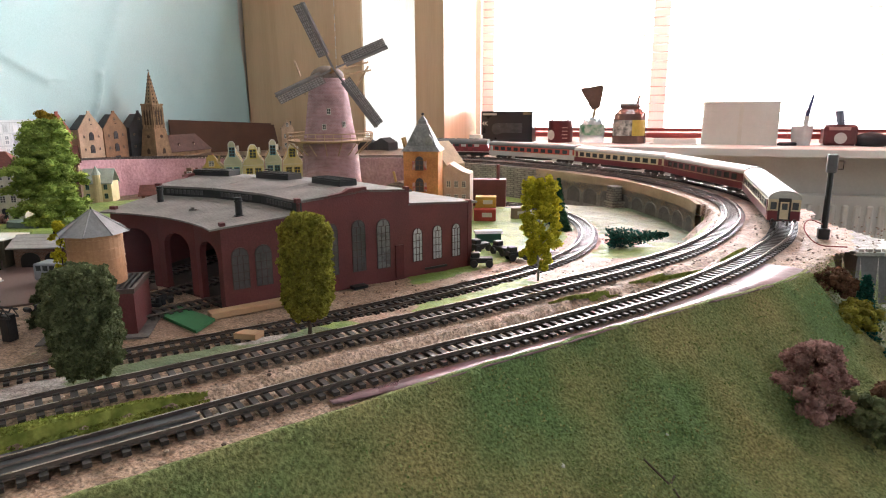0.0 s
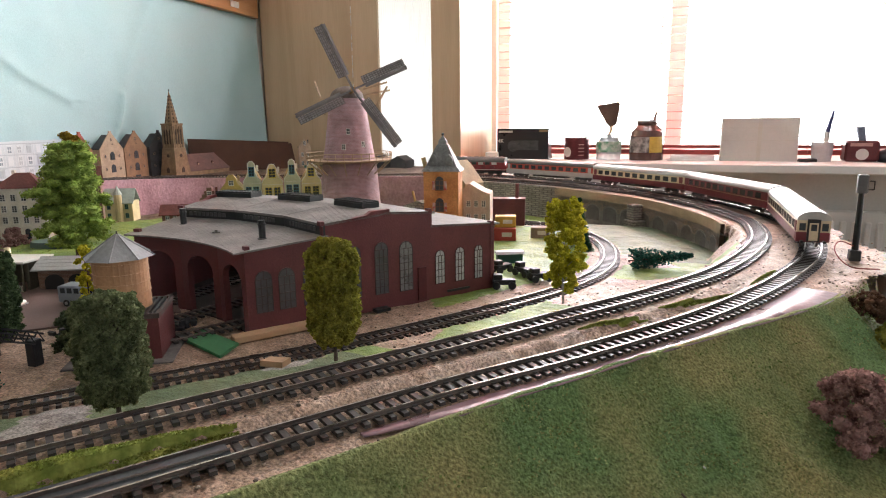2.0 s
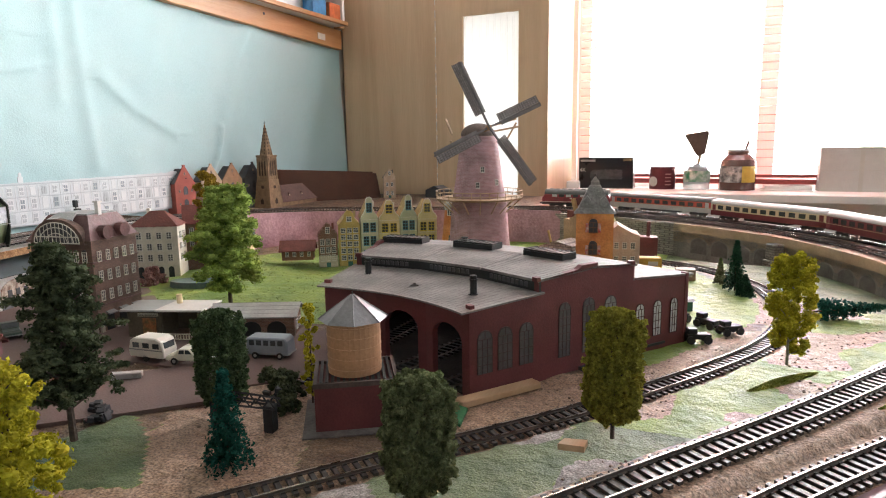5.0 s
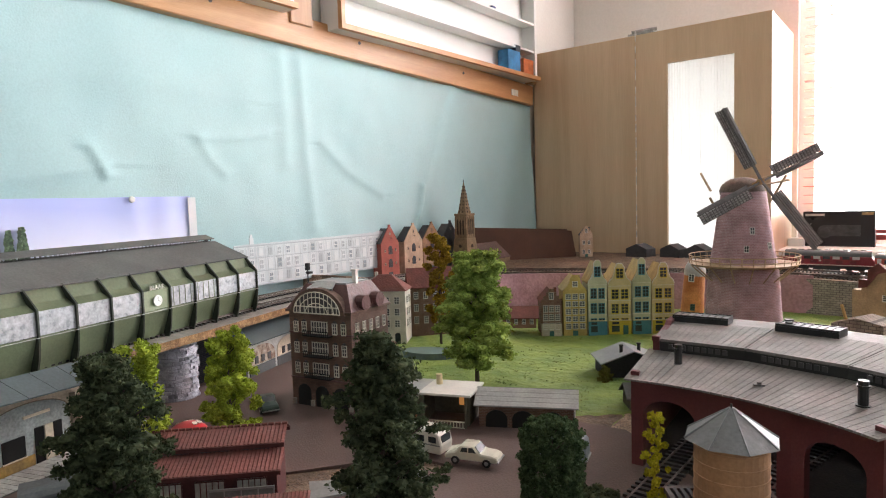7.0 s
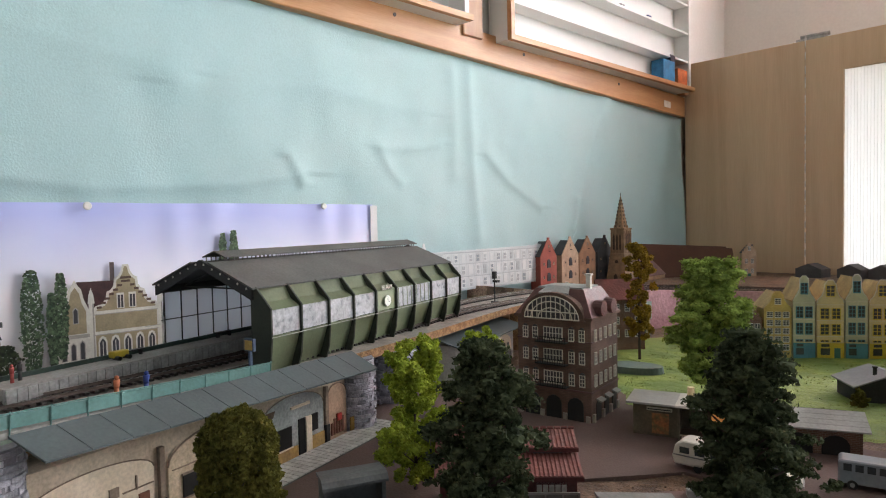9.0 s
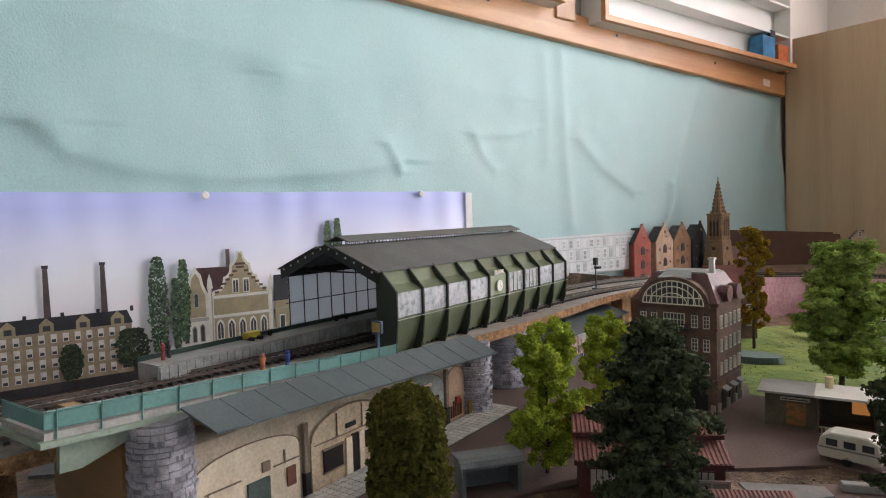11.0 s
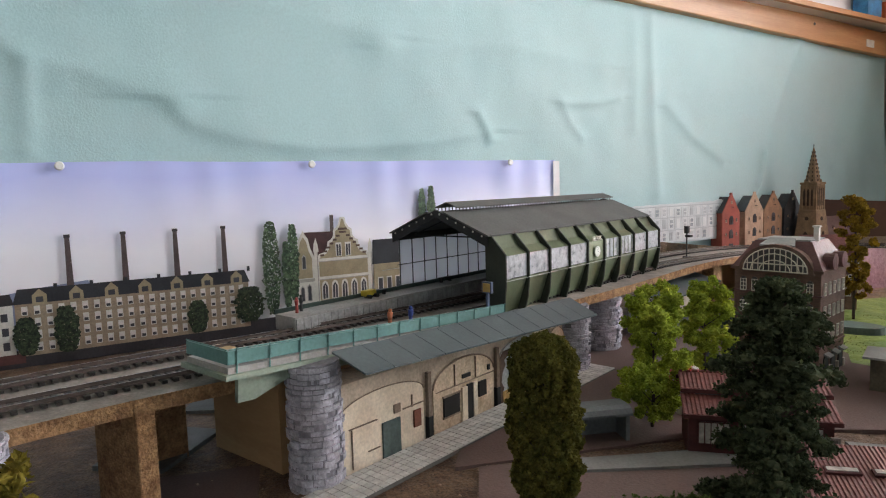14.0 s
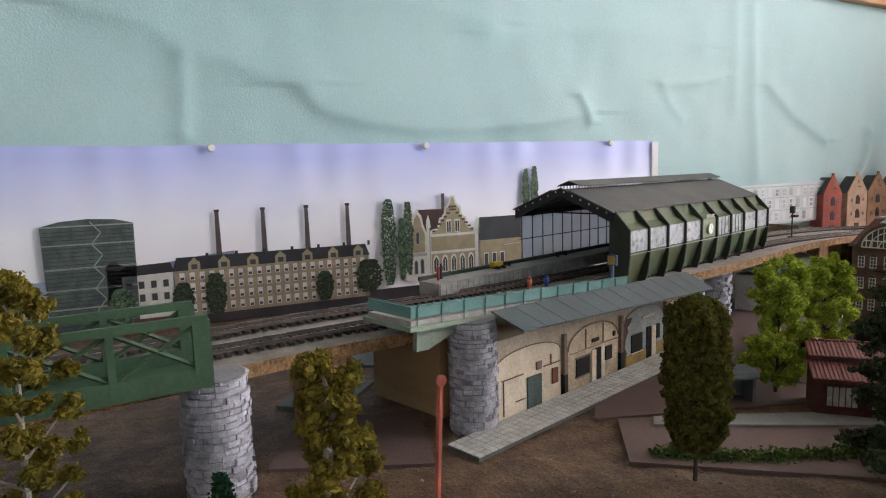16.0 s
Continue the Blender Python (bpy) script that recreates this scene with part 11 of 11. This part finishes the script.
cyl(bm, 0.041, 0.043, 0.062, seg=28)
cyl(bm, 0.043, 0.031, 0.022, seg=28, z=0.062)
cyl(bm, 0.032, 0.032, 0.012, seg=28, z=0.084)
part("jar", bm, M_JAR, t, "cloudy glass")
bm = BM()
cyl(bm, 0.0425, 0.0438, 0.036, seg=28, z=0.036)
part("label", bm, mat("green_white_label", (0.55, 0.60, 0.52), 0.5, 0.4, 40, 0, col2=(0.05, 0.25, 0.12)), t, "green and white label")
bm = BM()
prism(bm, [(-0.040, 0.192), (0.034, 0.206), (0.040, 0.196), (0.030, 0.128), (0.004, 0.120)], 0.010, m=Matrix.Translation((-0.006, -0.005, 0)))
part("wide_brush", bm, mat("brown_bristle", (0.16, 0.10, 0.075), 0.85, 0.35, 250, 0.3), t, "wide brown brush head")
bm = BM()
rod(bm, (-0.008, 0, 0.04), (0.008, 0, 0.125), 0.0055, 8)
part("brush_handle", bm, M_LATH, t)
for tx, hh_ in ((0.075, 0.15), (0.052, 0.14), (-0.075, 0.13), (-0.03, 0.16), (0.03, 0.12)):
    brush(t, 0.005, 0, 0.04, hh_, tx, 0, ("tan", (0.35, 0.25, 0.15)), 0.0021)
t = thing("preserve_jar", pose(-0.166, 2.300, SZ), "large dark glass preserve jar with yellow label and brushes", "jar")
bm = BM()
prof_ = [(0.050, 0.0), (0.056, 0.006), (0.057, 0.090), (0.052, 0.108), (0.038, 0.122), (0.034, 0.126), (0.037, 0.129), (0.037, 0.142)]
rings_ = [[bm.verts.new((r_ * math.cos(q_ * math.pi / 16), r_ * math.sin(q_ * math.pi / 16), z_)) for q_ in range(32)] for r_, z_ in prof_]
for ra_, rb_ in zip(rings_, rings_[1:]):
    for q_ in range(32):
        bm.faces.new((ra_[q_], ra_[(q_ + 1) % 32], rb_[(q_ + 1) % 32], rb_[q_]))
bm.faces.new(rings_[0])
bm.faces.new(rings_[-1])
part("jar", bm, mat("dark_brown_glass", (0.13, 0.065, 0.05), 0.12, 0.25, 40, 0, spec=0.7), t, smooth=False)
bm = BM()
for k in range(10):
    a0, a1 = radians(205 + k * 13), radians(205 + (k + 1) * 13)
    poly(bm, [(0.0578 * math.cos(a0), 0.0578 * math.sin(a0), 0.036), (0.0578 * math.cos(a1), 0.0578 * math.sin(a1), 0.036), (0.0578 * math.cos(a1), 0.0578 * math.sin(a1), 0.088), (0.0578 * math.cos(a0), 0.0578 * math.sin(a0), 0.088)], 0 if k < 6 else 1)
part("label", bm, [mat("black_white_label", (0.45, 0.43, 0.4), 0.5, 0.5, 60, 0, col2=(0.04, 0.04, 0.04)), mat("yellow_label", (0.55, 0.40, 0.06), 0.5, 0.2, 50, 0)], t, "black, white and yellow label")
bm = BM()
cyl(bm, 0.0385, 0.0385, 0.006, seg=28, z=0.1365)
part("rim", bm, M_SILV, t)
for tx, r_ in ((0.020, 0.0075), (0.008, 0.0030)):
    bm = BM()
    rod(bm, (tx * 0.6, 0, 0.10), (tx * 1.4, 0, 0.168), r_, 7, r_ * 0.5)
    part("brush_handle", bm, mat("brown_handle", (0.17, 0.08, 0.055), 0.6, 0.3, 100, 0.1), t)
bm = BM()
box(bm, 0.148, 0.08, 0.014)
box(bm, 0.135, 0.07, 0.014, 0.004, 0, 0.014, rz=2)
tagged(obj("flat_carton", bm, M_WHITE, m=pose(-0.022, 2.29, SZ), bevel=0.001), "flat white carton lying on the sill", "box")
cw = thing("white_carton", pose(0.176, 2.305, SZ, 0, 0, 1), "plain off-white cardboard box with taped seam", "box")
bm = BM()
box(bm, 0.222, 0.07, 0.146)
part("box", bm, mat("offwhite_card", (0.60, 0.57, 0.52), 0.7, 0.12, 12, 0.1), cw, bevel=0.0025)
bm = BM()
box(bm, 0.222, 0.0006, 0.0012, 0, -0.0353, 0.075)
box(bm, 0.012, 0.0007, 0.146, 0.0, -0.0353, 0.0)
part("tape", bm, mat("clear_tape", (0.55, 0.51, 0.44), 0.3, 0.1, 30, 0), cw)
t = thing("brush_cup", pose(0.357, 2.300, SZ), "clear plastic cup holding a blue handled brush", "cup")
bm = BM()
cyl(bm, 0.026, 0.032, 0.070, seg=24)
part("cup", bm, mat("milky_plastic", (0.55, 0.53, 0.52), 0.2, 0.15, 40, 0, spec=0.6), t)
bm = BM()
rod(bm, (0.006, 0, 0.02), (0.010, 0, 0.10), 0.0075, 8)
part("brush_ferrule", bm, M_PALEP, t)
bm = BM()
rod(bm, (0.010, 0, 0.10), (0.022, 0, 0.165), 0.0070, 8, 0.0035)
part("brush_handle", bm, mat("navy_handle", (0.02, 0.03, 0.12), 0.4, 0.15, 50, 0), t)
t = thing("coffee_tin", pose(0.458, 2.300, SZ), "dark red coffee tin with a printed white cup", "tin")
bm = BM()
box(bm, 0.090, 0.07, 0.062, 0, 0, 0.012)
part("tin", bm, mat("dark_red_coffee_tin", (0.12, 0.02, 0.022), 0.35, 0.2, 40, 0), t, bevel=0.006)
bm = BM()
box(bm, 0.092, 0.072, 0.012)
part("base", bm, M_PALEP, t, bevel=0.003)
bm = BM()
cyl(bm, 0.017, 0.017, 0.0008, seg=20, m=pose(0.0, -0.0353, 0.034, 90, 0, 0))
part("cup_print", bm, M_PALEP, t, "plain white cup shape")
bm = BM()
box(bm, 0.058, 0.0008, 0.010, -0.004, -0.0355, 0.058)
part("name_bar", bm, mat("pink_print", (0.5, 0.28, 0.25), 0.5, 0.2, 60, 0), t, "pale bar of unreadable lettering")
bm = BM()
rod(bm, (0.005, 0, 0.072), (-0.005, 0, 0.115), 0.010, 8, 0.012)
part("spool", bm, mat("dusty_blue_cloth", (0.22, 0.25, 0.32), 0.8, 0.3, 80, 0.2), t)
bm = BM()
bmesh.ops.create_uvsphere(bm, u_segments=20, v_segments=12, radius=0.04, matrix=Matrix.Translation((0, 0, 0.026)) @ Matrix.Diagonal((1.2, 0.8, 0.66, 1)))
tagged(obj("black_pouch", bm, mat("black_leatherette", (0.02, 0.02, 0.024), 0.5, 0.2, 60, 0.1), m=pose(0.545, 2.29, SZ), smooth=True), "rounded black pouch on the window sill", "pouch")
bm = BM()
box(bm, 0.05, 0.03, 0.02)
tagged(obj("small_black_clip", bm, M_BLACKP, m=pose(0.315, 2.27, SZ, 0, 0, 20), bevel=0.004), "small black clip lying on the sill", "clip")

# ---- printed poster on the backdrop ----
PX = -1.4660
po = thing("skyline_poster", Matrix(), "glossy printed industrial skyline poster pinned to the backdrop", "poster")


def sky_print():
    m = bpy.data.materials.new("printed_sky")
    m.use_nodes = True
    nt = m.node_tree
    b = nt.nodes["Principled BSDF"]
    geo = nt.nodes.new("ShaderNodeNewGeometry")
    sp = nt.nodes.new("ShaderNodeSeparateXYZ")
    nt.links.new(geo.outputs["Position"], sp.inputs[0])
    mr = nt.nodes.new("ShaderNodeMapRange")
    mr.inputs["From Min"].default_value, mr.inputs["From Max"].default_value = 0.05, 0.26
    nt.links.new(sp.outputs[2], mr.inputs["Value"])
    n = nt.nodes.new("ShaderNodeTexNoise")
    n.inputs["Scale"].default_value, n.inputs["Detail"].default_value = 7, 4
    nt.links.new(geo.outputs["Position"], n.inputs["Vector"])
    ad = nt.nodes.new("ShaderNodeMath")
    ad.operation = 'MULTIPLY_ADD'
    ad.inputs[1].default_value = 0.22
    nt.links.new(n.outputs[0], ad.inputs[0])
    nt.links.new(mr.outputs[0], ad.inputs[2])
    r = nt.nodes.new("ShaderNodeValToRGB")
    e = r.color_ramp.elements
    e[0].position, e[0].color = 0.16, (0.96, 0.94, 0.96, 1)
    e[1].position, e[1].color = 1.05, (0.48, 0.53, 0.88, 1)
    k = r.color_ramp.elements.new(0.55)
    k.color = (0.88, 0.89, 0.97, 1)
    nt.links.new(ad.outputs[0], r.inputs[0])
    nt.links.new(r.outputs[0], b.inputs["Base Color"])
    b.inputs["Roughness"].default_value = 0.42
    return m


M_SKYP = sky_print()
ys, zs = np.linspace(-1.3, 0.655, 240), np.linspace(0.0, 0.256, 24)
vs, fs = [], []
for i, y in enumerate(ys):
    for z in zs:
        wv = 0.0016 * math.sin(y * 75 + 1.5 * math.sin(y * 21)) * max(0, (z - 0.12) / 0.14) + 0.001 * noise.noise((y * 9, z * 14, 2))
        top = 0.0025 * noise.noise((y * 6, 0, 8)) if z > 0.25 else 0
        vs.append((PX - 0.004 + wv * 0.9, y, z + top))
k = len(zs)
fs = [(i * k + j, i * k + j + 1, (i + 1) * k + j + 1, (i + 1) * k + j) for i in range(len(ys) - 1) for j in range(k - 1)]
me = bpy.data.meshes.new("sheet")
me.from_pydata(vs, [], fs)
for p in me.polygons:
    p.use_smooth = True
me.materials.append(M_SKYP)
new("sheet", me).parent = po
bm = BM()
box(bm, 0.0006, 0.016, 0.252, PX - 0.0012, 0.656, 0.002)
part("white_margin", bm, mat("print_margin", (0.72, 0.72, 0.72), 0.5, 0.05, 40, 0), po)
for y, z in ((-0.171, 0.251), (0.161, 0.251), (0.542, 0.252)):
    bm = BM()
    cyl(bm, 0.006, 0.005, 0.004, seg=16, m=pose(PX + 0.001, y, z, 0, 90, 0))
    tagged(obj("drawing_pin", bm, M_WHITE, bevel=0.0008), "round white drawing pin in the poster", "pin", "pins of the poster")


def printed(name, pts, material, layer=1, label=""):
    """A flat printed shape on the poster, given by wall coordinates."""
    bm = BM()
    poly(bm, [(PX + 0.0002 * layer, y, z) for y, z in pts])
    return part(name, bm, material, po, label)


def rect(y0, y1, z0, z1):
    return [(y0, z0), (y1, z0), (y1, z1), (y0, z1)]


P_HILL = mat("print_hill", (0.30, 0.34, 0.50), 0.5, 0.2, 20, 0)
P_BRICKD = mat("print_chimney", (0.11, 0.08, 0.08), 0.5, 0.3, 90, 0)
P_FACADE = mat("print_facade", (0.37, 0.29, 0.205), 0.5, 0.25, 60, 0)
P_WHITE = mat("print_pale", (0.70, 0.69, 0.63), 0.5, 0.15, 60, 0)
P_ROOF = mat("print_roof", (0.04, 0.042, 0.05), 0.5, 0.25, 40, 0)
P_GAB = mat("print_gable", (0.37, 0.31, 0.195), 0.5, 0.2, 60, 0)
P_WIN = mat("print_window", (0.06, 0.06, 0.07), 0.5, 0.2, 60, 0)
P_TREE = mat("print_tree", (0.060, 0.082, 0.04), 0.6, 0.6, 260, 0, col2=(0.012, 0.022, 0.012), fine=900, island=0.6)
P_TREE2 = mat("print_poplar", (0.12, 0.185, 0.10), 0.6, 0.6, 200, 0, col2=(0.02, 0.045, 0.025), fine=900, island=0.65)
P_CURT = mat("print_curtain", (0.74, 0.69, 0.67), 0.5, 0.2, 60, 0)
P_DARK = mat("print_dark_strip", (0.05, 0.045, 0.05), 0.5, 0.3, 40, 0)
P_GAS = mat("print_gas_holder", (0.105, 0.135, 0.125), 0.5, 0.35, 70, 0, col2=(0.06, 0.085, 0.08))
P_GASR = mat("print_gas_ring", (0.35, 0.37, 0.33), 0.5, 0.2, 60, 0)
printed("hill", [(-1.3, 0.02)] + [(-1.3 + i * 0.05, 0.092 + 0.012 * math.sin(i * 0.6)) for i in range(24)] + [(-0.10, 0.02)], P_HILL, 1)
for i in range(4):
    c = -0.17 + i * 0.0645
    printed("chimney", [(c - 0.0042, 0.085), (c + 0.0042, 0.085), (c + 0.0027, 0.162), (c - 0.0027, 0.162)], P_BRICKD, 2)
    printed("chimney_cap", rect(c - 0.0036, c + 0.0036, 0.160, 0.164), P_DARK, 3)
printed("yard_strip", rect(-1.3, 0.62, 0.0, 0.022), P_DARK, 2)
printed("facade", rect(-0.232, 0.055, 0.014, 0.082), P_FACADE, 3)
printed("roof", [(-0.234, 0.080), (0.057, 0.080), (0.050, 0.098), (-0.228, 0.099)], P_ROOF, 4)
for i in range(7):
    c = -0.205 + i * 0.0405
    printed("gable", [(c - 0.008, 0.078), (c + 0.008, 0.078), (c + 0.008, 0.090), (c, 0.098), (c - 0.008, 0.090)], P_GAB, 5)
    printed("gable_window", rect(c - 0.004, c + 0.004, 0.081, 0.088), P_WIN, 6)
    printed("flue", rect(c + 0.016, c + 0.020, 0.096, 0.103), P_ROOF, 5)
for i in range(21):
    for j in range(4):
        c, z = -0.222 + i * 0.0133, 0.020 + j * 0.0155
        printed("window_surround", rect(c - 0.0034, c + 0.0034, z - 0.001, z + 0.0102), P_WHITE, 4)
        printed("window", rect(c - 0.0024, c + 0.0024, z, z + 0.0085), P_CURT, 5)
        printed("sash", rect(c - 0.0024, c + 0.0024, z, z + 0.0038), P_WIN, 6)
printed("facade", rect(-0.300, -0.234, 0.014, 0.080), P_WHITE, 3)
printed("roof", [(-0.302, 0.078), (-0.232, 0.080), (-0.236, 0.094), (-0.296, 0.092)], P_DARK, 4)
printed("turret", rect(-0.316, -0.298, 0.016, 0.090), P_WHITE, 4)
printed("turret_roof", [(-0.318, 0.088), (-0.296, 0.088), (-0.302, 0.100), (-0.312, 0.100)], P_DARK, 5)
for i in range(4):
    for j in range(3):
        c, z = -0.290 + i * 0.0155, 0.024 + j * 0.018
        printed("window", rect(c - 0.0035, c + 0.0035, z, z + 0.010), P_WIN, 5)
printed("gas_holder", [(-0.386, 0.006), (-0.280, 0.006), (-0.278, 0.152), (-0.300, 0.158), (-0.332, 0.160), (-0.365, 0.158), (-0.388, 0.152)], P_GAS, 4, "printed green gas holder")
for z in (0.040, 0.066, 0.094, 0.126, 0.150):
    printed("gas_ring", rect(-0.388, -0.278, z, z + 0.0022), P_GASR, 5)
for i in range(26):
    z = 0.012 + i * 0.0055
    printed("gas_line", rect(-0.386, -0.280, z, z + 0.0008), P_DARK, 5)
for i in range(9):
    a, b = (-0.330, -0.318) if i % 2 else (-0.318, -0.330)
    z = 0.02 + i * 0.015
    printed("gas_stair", [(a, z), (b, z + 0.015), (b, z + 0.0175), (a, z + 0.0025)], P_GASR, 6)
# printed station house: a curved brick gable edged in white, a pale side gable and a dark red roof between
P_TILE = mat("print_dark_tiles", (0.075, 0.035, 0.035), 0.5, 0.3, 90, 0)
P_SHADE = mat("print_grey_shade", (0.40, 0.39, 0.36), 0.5, 0.2, 90, 0)
printed("side_wall", [(0.118, 0.030), (0.158, 0.030), (0.158, 0.108), (0.152, 0.122), (0.149, 0.137), (0.145, 0.142), (0.141, 0.150), (0.137, 0.142), (0.133, 0.136), (0.130, 0.120), (0.126, 0.108), (0.118, 0.078)], P_WHITE, 4)
printed("side_brick", [(0.128, 0.076), (0.154, 0.076), (0.154, 0.106), (0.149, 0.118), (0.146, 0.132), (0.141, 0.140), (0.136, 0.132), (0.133, 0.118), (0.128, 0.106)], P_GAB, 5)
for c, z0, z1 in ((0.126, 0.040, 0.062), (0.137, 0.040, 0.064), (0.148, 0.040, 0.066), (0.141, 0.090, 0.112)):
    printed("arch_window", [(c - 0.0036, z0), (c + 0.0036, z0), (c + 0.0036, z1 - 0.003), (c, z1 + 0.001), (c - 0.0036, z1 - 0.003)], P_SHADE, 6)
    printed("window", [(c - 0.0024, z0 + 0.001), (c + 0.0024, z0 + 0.001), (c + 0.0024, z1 - 0.004), (c, z1 - 0.001), (c - 0.0024, z1 - 0.004)], P_WIN, 7)
printed("side_band", rect(0.118, 0.158, 0.070, 0.075), P_SHADE, 6)
printed("dark_roof", [(0.146, 0.108), (0.196, 0.108), (0.196, 0.146), (0.143, 0.147)], P_TILE, 3)
GAB = [(0.0, 0.030), (0.0, 0.106), (0.004, 0.112), (0.012, 0.114), (0.017, 0.121), (0.019, 0.131), (0.024, 0.133), (0.028, 0.139), (0.029, 0.149), (0.034, 0.152), (0.038, 0.158), (0.0405, 0.168)]
for ins, mt_, lay in ((0.0, P_WHITE, 5), (0.0032, P_GAB, 6)):
    pts_ = [(0.162 + y_ + (ins if y_ < 0.03 else ins * 0.7), z_ - (ins * 0.9 if z_ > 0.04 else 0)) for y_, z_ in GAB]
    printed("front_wall", pts_ + [(0.413 - y_, z_) for y_, z_ in pts_[::-1]], mt_, lay)
for z in (0.072, 0.1005):
    printed("string_course", rect(0.162, 0.251, z, z + 0.0042), P_WHITE, 7)
    printed("course_shadow", rect(0.162, 0.251, z - 0.0013, z), P_SHADE, 7)
for c in (0.1735, 0.190, 0.2065, 0.223, 0.2395):
    printed("arch_window", [(c - 0.0058, 0.040), (c + 0.0058, 0.040), (c + 0.0058, 0.061), (c + 0.004, 0.067), (c, 0.0695), (c - 0.004, 0.067), (c - 0.0058, 0.061)], P_WHITE, 7)
    printed("window", [(c - 0.0040, 0.041), (c + 0.0040, 0.041), (c + 0.0040, 0.060), (c, 0.0665), (c - 0.0040, 0.060)], P_WIN, 8)
    printed("sash", rect(c - 0.0005, c + 0.0005, 0.041, 0.062), P_WHITE, 9)
for c in (0.1985, 0.2145):
    printed("arch_window", rect(c - 0.0050, c + 0.0050, 0.106, 0.128), P_WHITE, 7)
    printed("window", rect(c - 0.0036, c + 0.0036, 0.107, 0.125), P_WIN, 8)
    printed("sash", rect(c - 0.0005, c + 0.0005, 0.107, 0.125), P_WHITE, 9)
P_STEP = mat("print_brick_step", (0.12, 0.075, 0.055), 0.5, 0.3, 90, 0)
for i in range(7):
    for sg in (-1, 1):
        c = 0.2065 + sg * (0.036 - i * 0.0055)
        printed("brick_step", rect(c - 0.0032, c + 0.0032, 0.108 + i * 0.0058, 0.1112 + i * 0.0058), P_STEP, 7)
printed("brick_step", rect(0.199, 0.214, 0.1475, 0.151), P_STEP, 7)
for c, z1 in ((0.1605, 0.128), (0.2525, 0.122)):
    printed("corner_pillar", rect(c - 0.0032, c + 0.0032, 0.030, z1), P_WHITE, 8)
    printed("pillar_cap", [(c - 0.0045, z1 - 0.012), (c + 0.0045, z1 - 0.012), (c + 0.0030, z1), (c, z1 + 0.010), (c - 0.0030, z1)], P_WHITE, 9)
    printed("pillar_shade", rect(c + 0.0012, c + 0.0032, 0.030, z1 - 0.012), P_SHADE, 10)
for c in (0.270, 0.286, 0.302):
    printed("arch_window", rect(c - 0.005, c + 0.005, 0.042, 0.066), P_WHITE, 6)
    printed("window", rect(c - 0.0036, c + 0.0036, 0.043, 0.064), P_WIN, 7)
printed("long_wall", rect(0.258, 0.42, 0.030, 0.090), P_GAB, 4)
printed("long_roof", [(0.256, 0.088), (0.42, 0.088), (0.41, 0.128), (0.258, 0.128)], P_ROOF, 5)
printed("chimney", rect(0.186, 0.192, 0.140, 0.172), P_BRICKD, 2)


def printed_tree(c, z0, z1, w, material, seed):
    """A leafy crown in print: hundreds of small overlapping leaf spots with an uneven rim."""
    rng = np.random.default_rng(seed)
    bm = BM()
    for i in range(1500):
        t = rng.uniform(0, 1)
        half = w * math.sin(math.pi * (0.06 + 0.88 * t)) ** 0.55 * (0.82 + 0.30 * noise.noise((t * 9, seed, 0)))
        y, z = c + rng.uniform(-1, 1) ** 1 * half, z0 + (z1 - z0) * t
        s = rng.uniform(0.0006, 0.0020)
        a = rng.uniform(0, 6.28)
        poly(bm, [(PX + 0.0022 + 0.0000006 * i, y + s * rng.uniform(0.6, 1.3) * math.cos(a + k * 1.256), z + s * math.sin(a + k * 1.256)) for k in range(5)])
    part("tree_print", bm, material, po, "printed leafy tree")


for c, z0, z1, w, mt in ((0.090, 0.028, 0.166, 0.016, P_TREE2), (0.113, 0.035, 0.135, 0.008, P_TREE2), (0.124, 0.045, 0.160, 0.010, P_TREE2), (0.352, 0.120, 0.208, 0.008, P_TREE2), (0.370, 0.120, 0.212, 0.009, P_TREE2),
                         (0.055, 0.022, 0.072, 0.026, P_TREE), (-0.018, 0.016, 0.060, 0.016, P_TREE), (-0.178, 0.014, 0.072, 0.017, P_TREE), (-0.222, 0.016, 0.062, 0.016, P_TREE), (-0.300, 0.010, 0.062, 0.020, P_TREE2), (-0.44, 0.01, 0.08, 0.03, P_TREE)):
    printed_tree(c, z0, z1, w, mt, int(1000 * (c + 1)))
printed("low_shed", rect(-0.315, -0.225, 0.006, 0.018), mat("print_maroon", (0.12, 0.05, 0.045), 0.5, 0.2, 40, 0), 8)
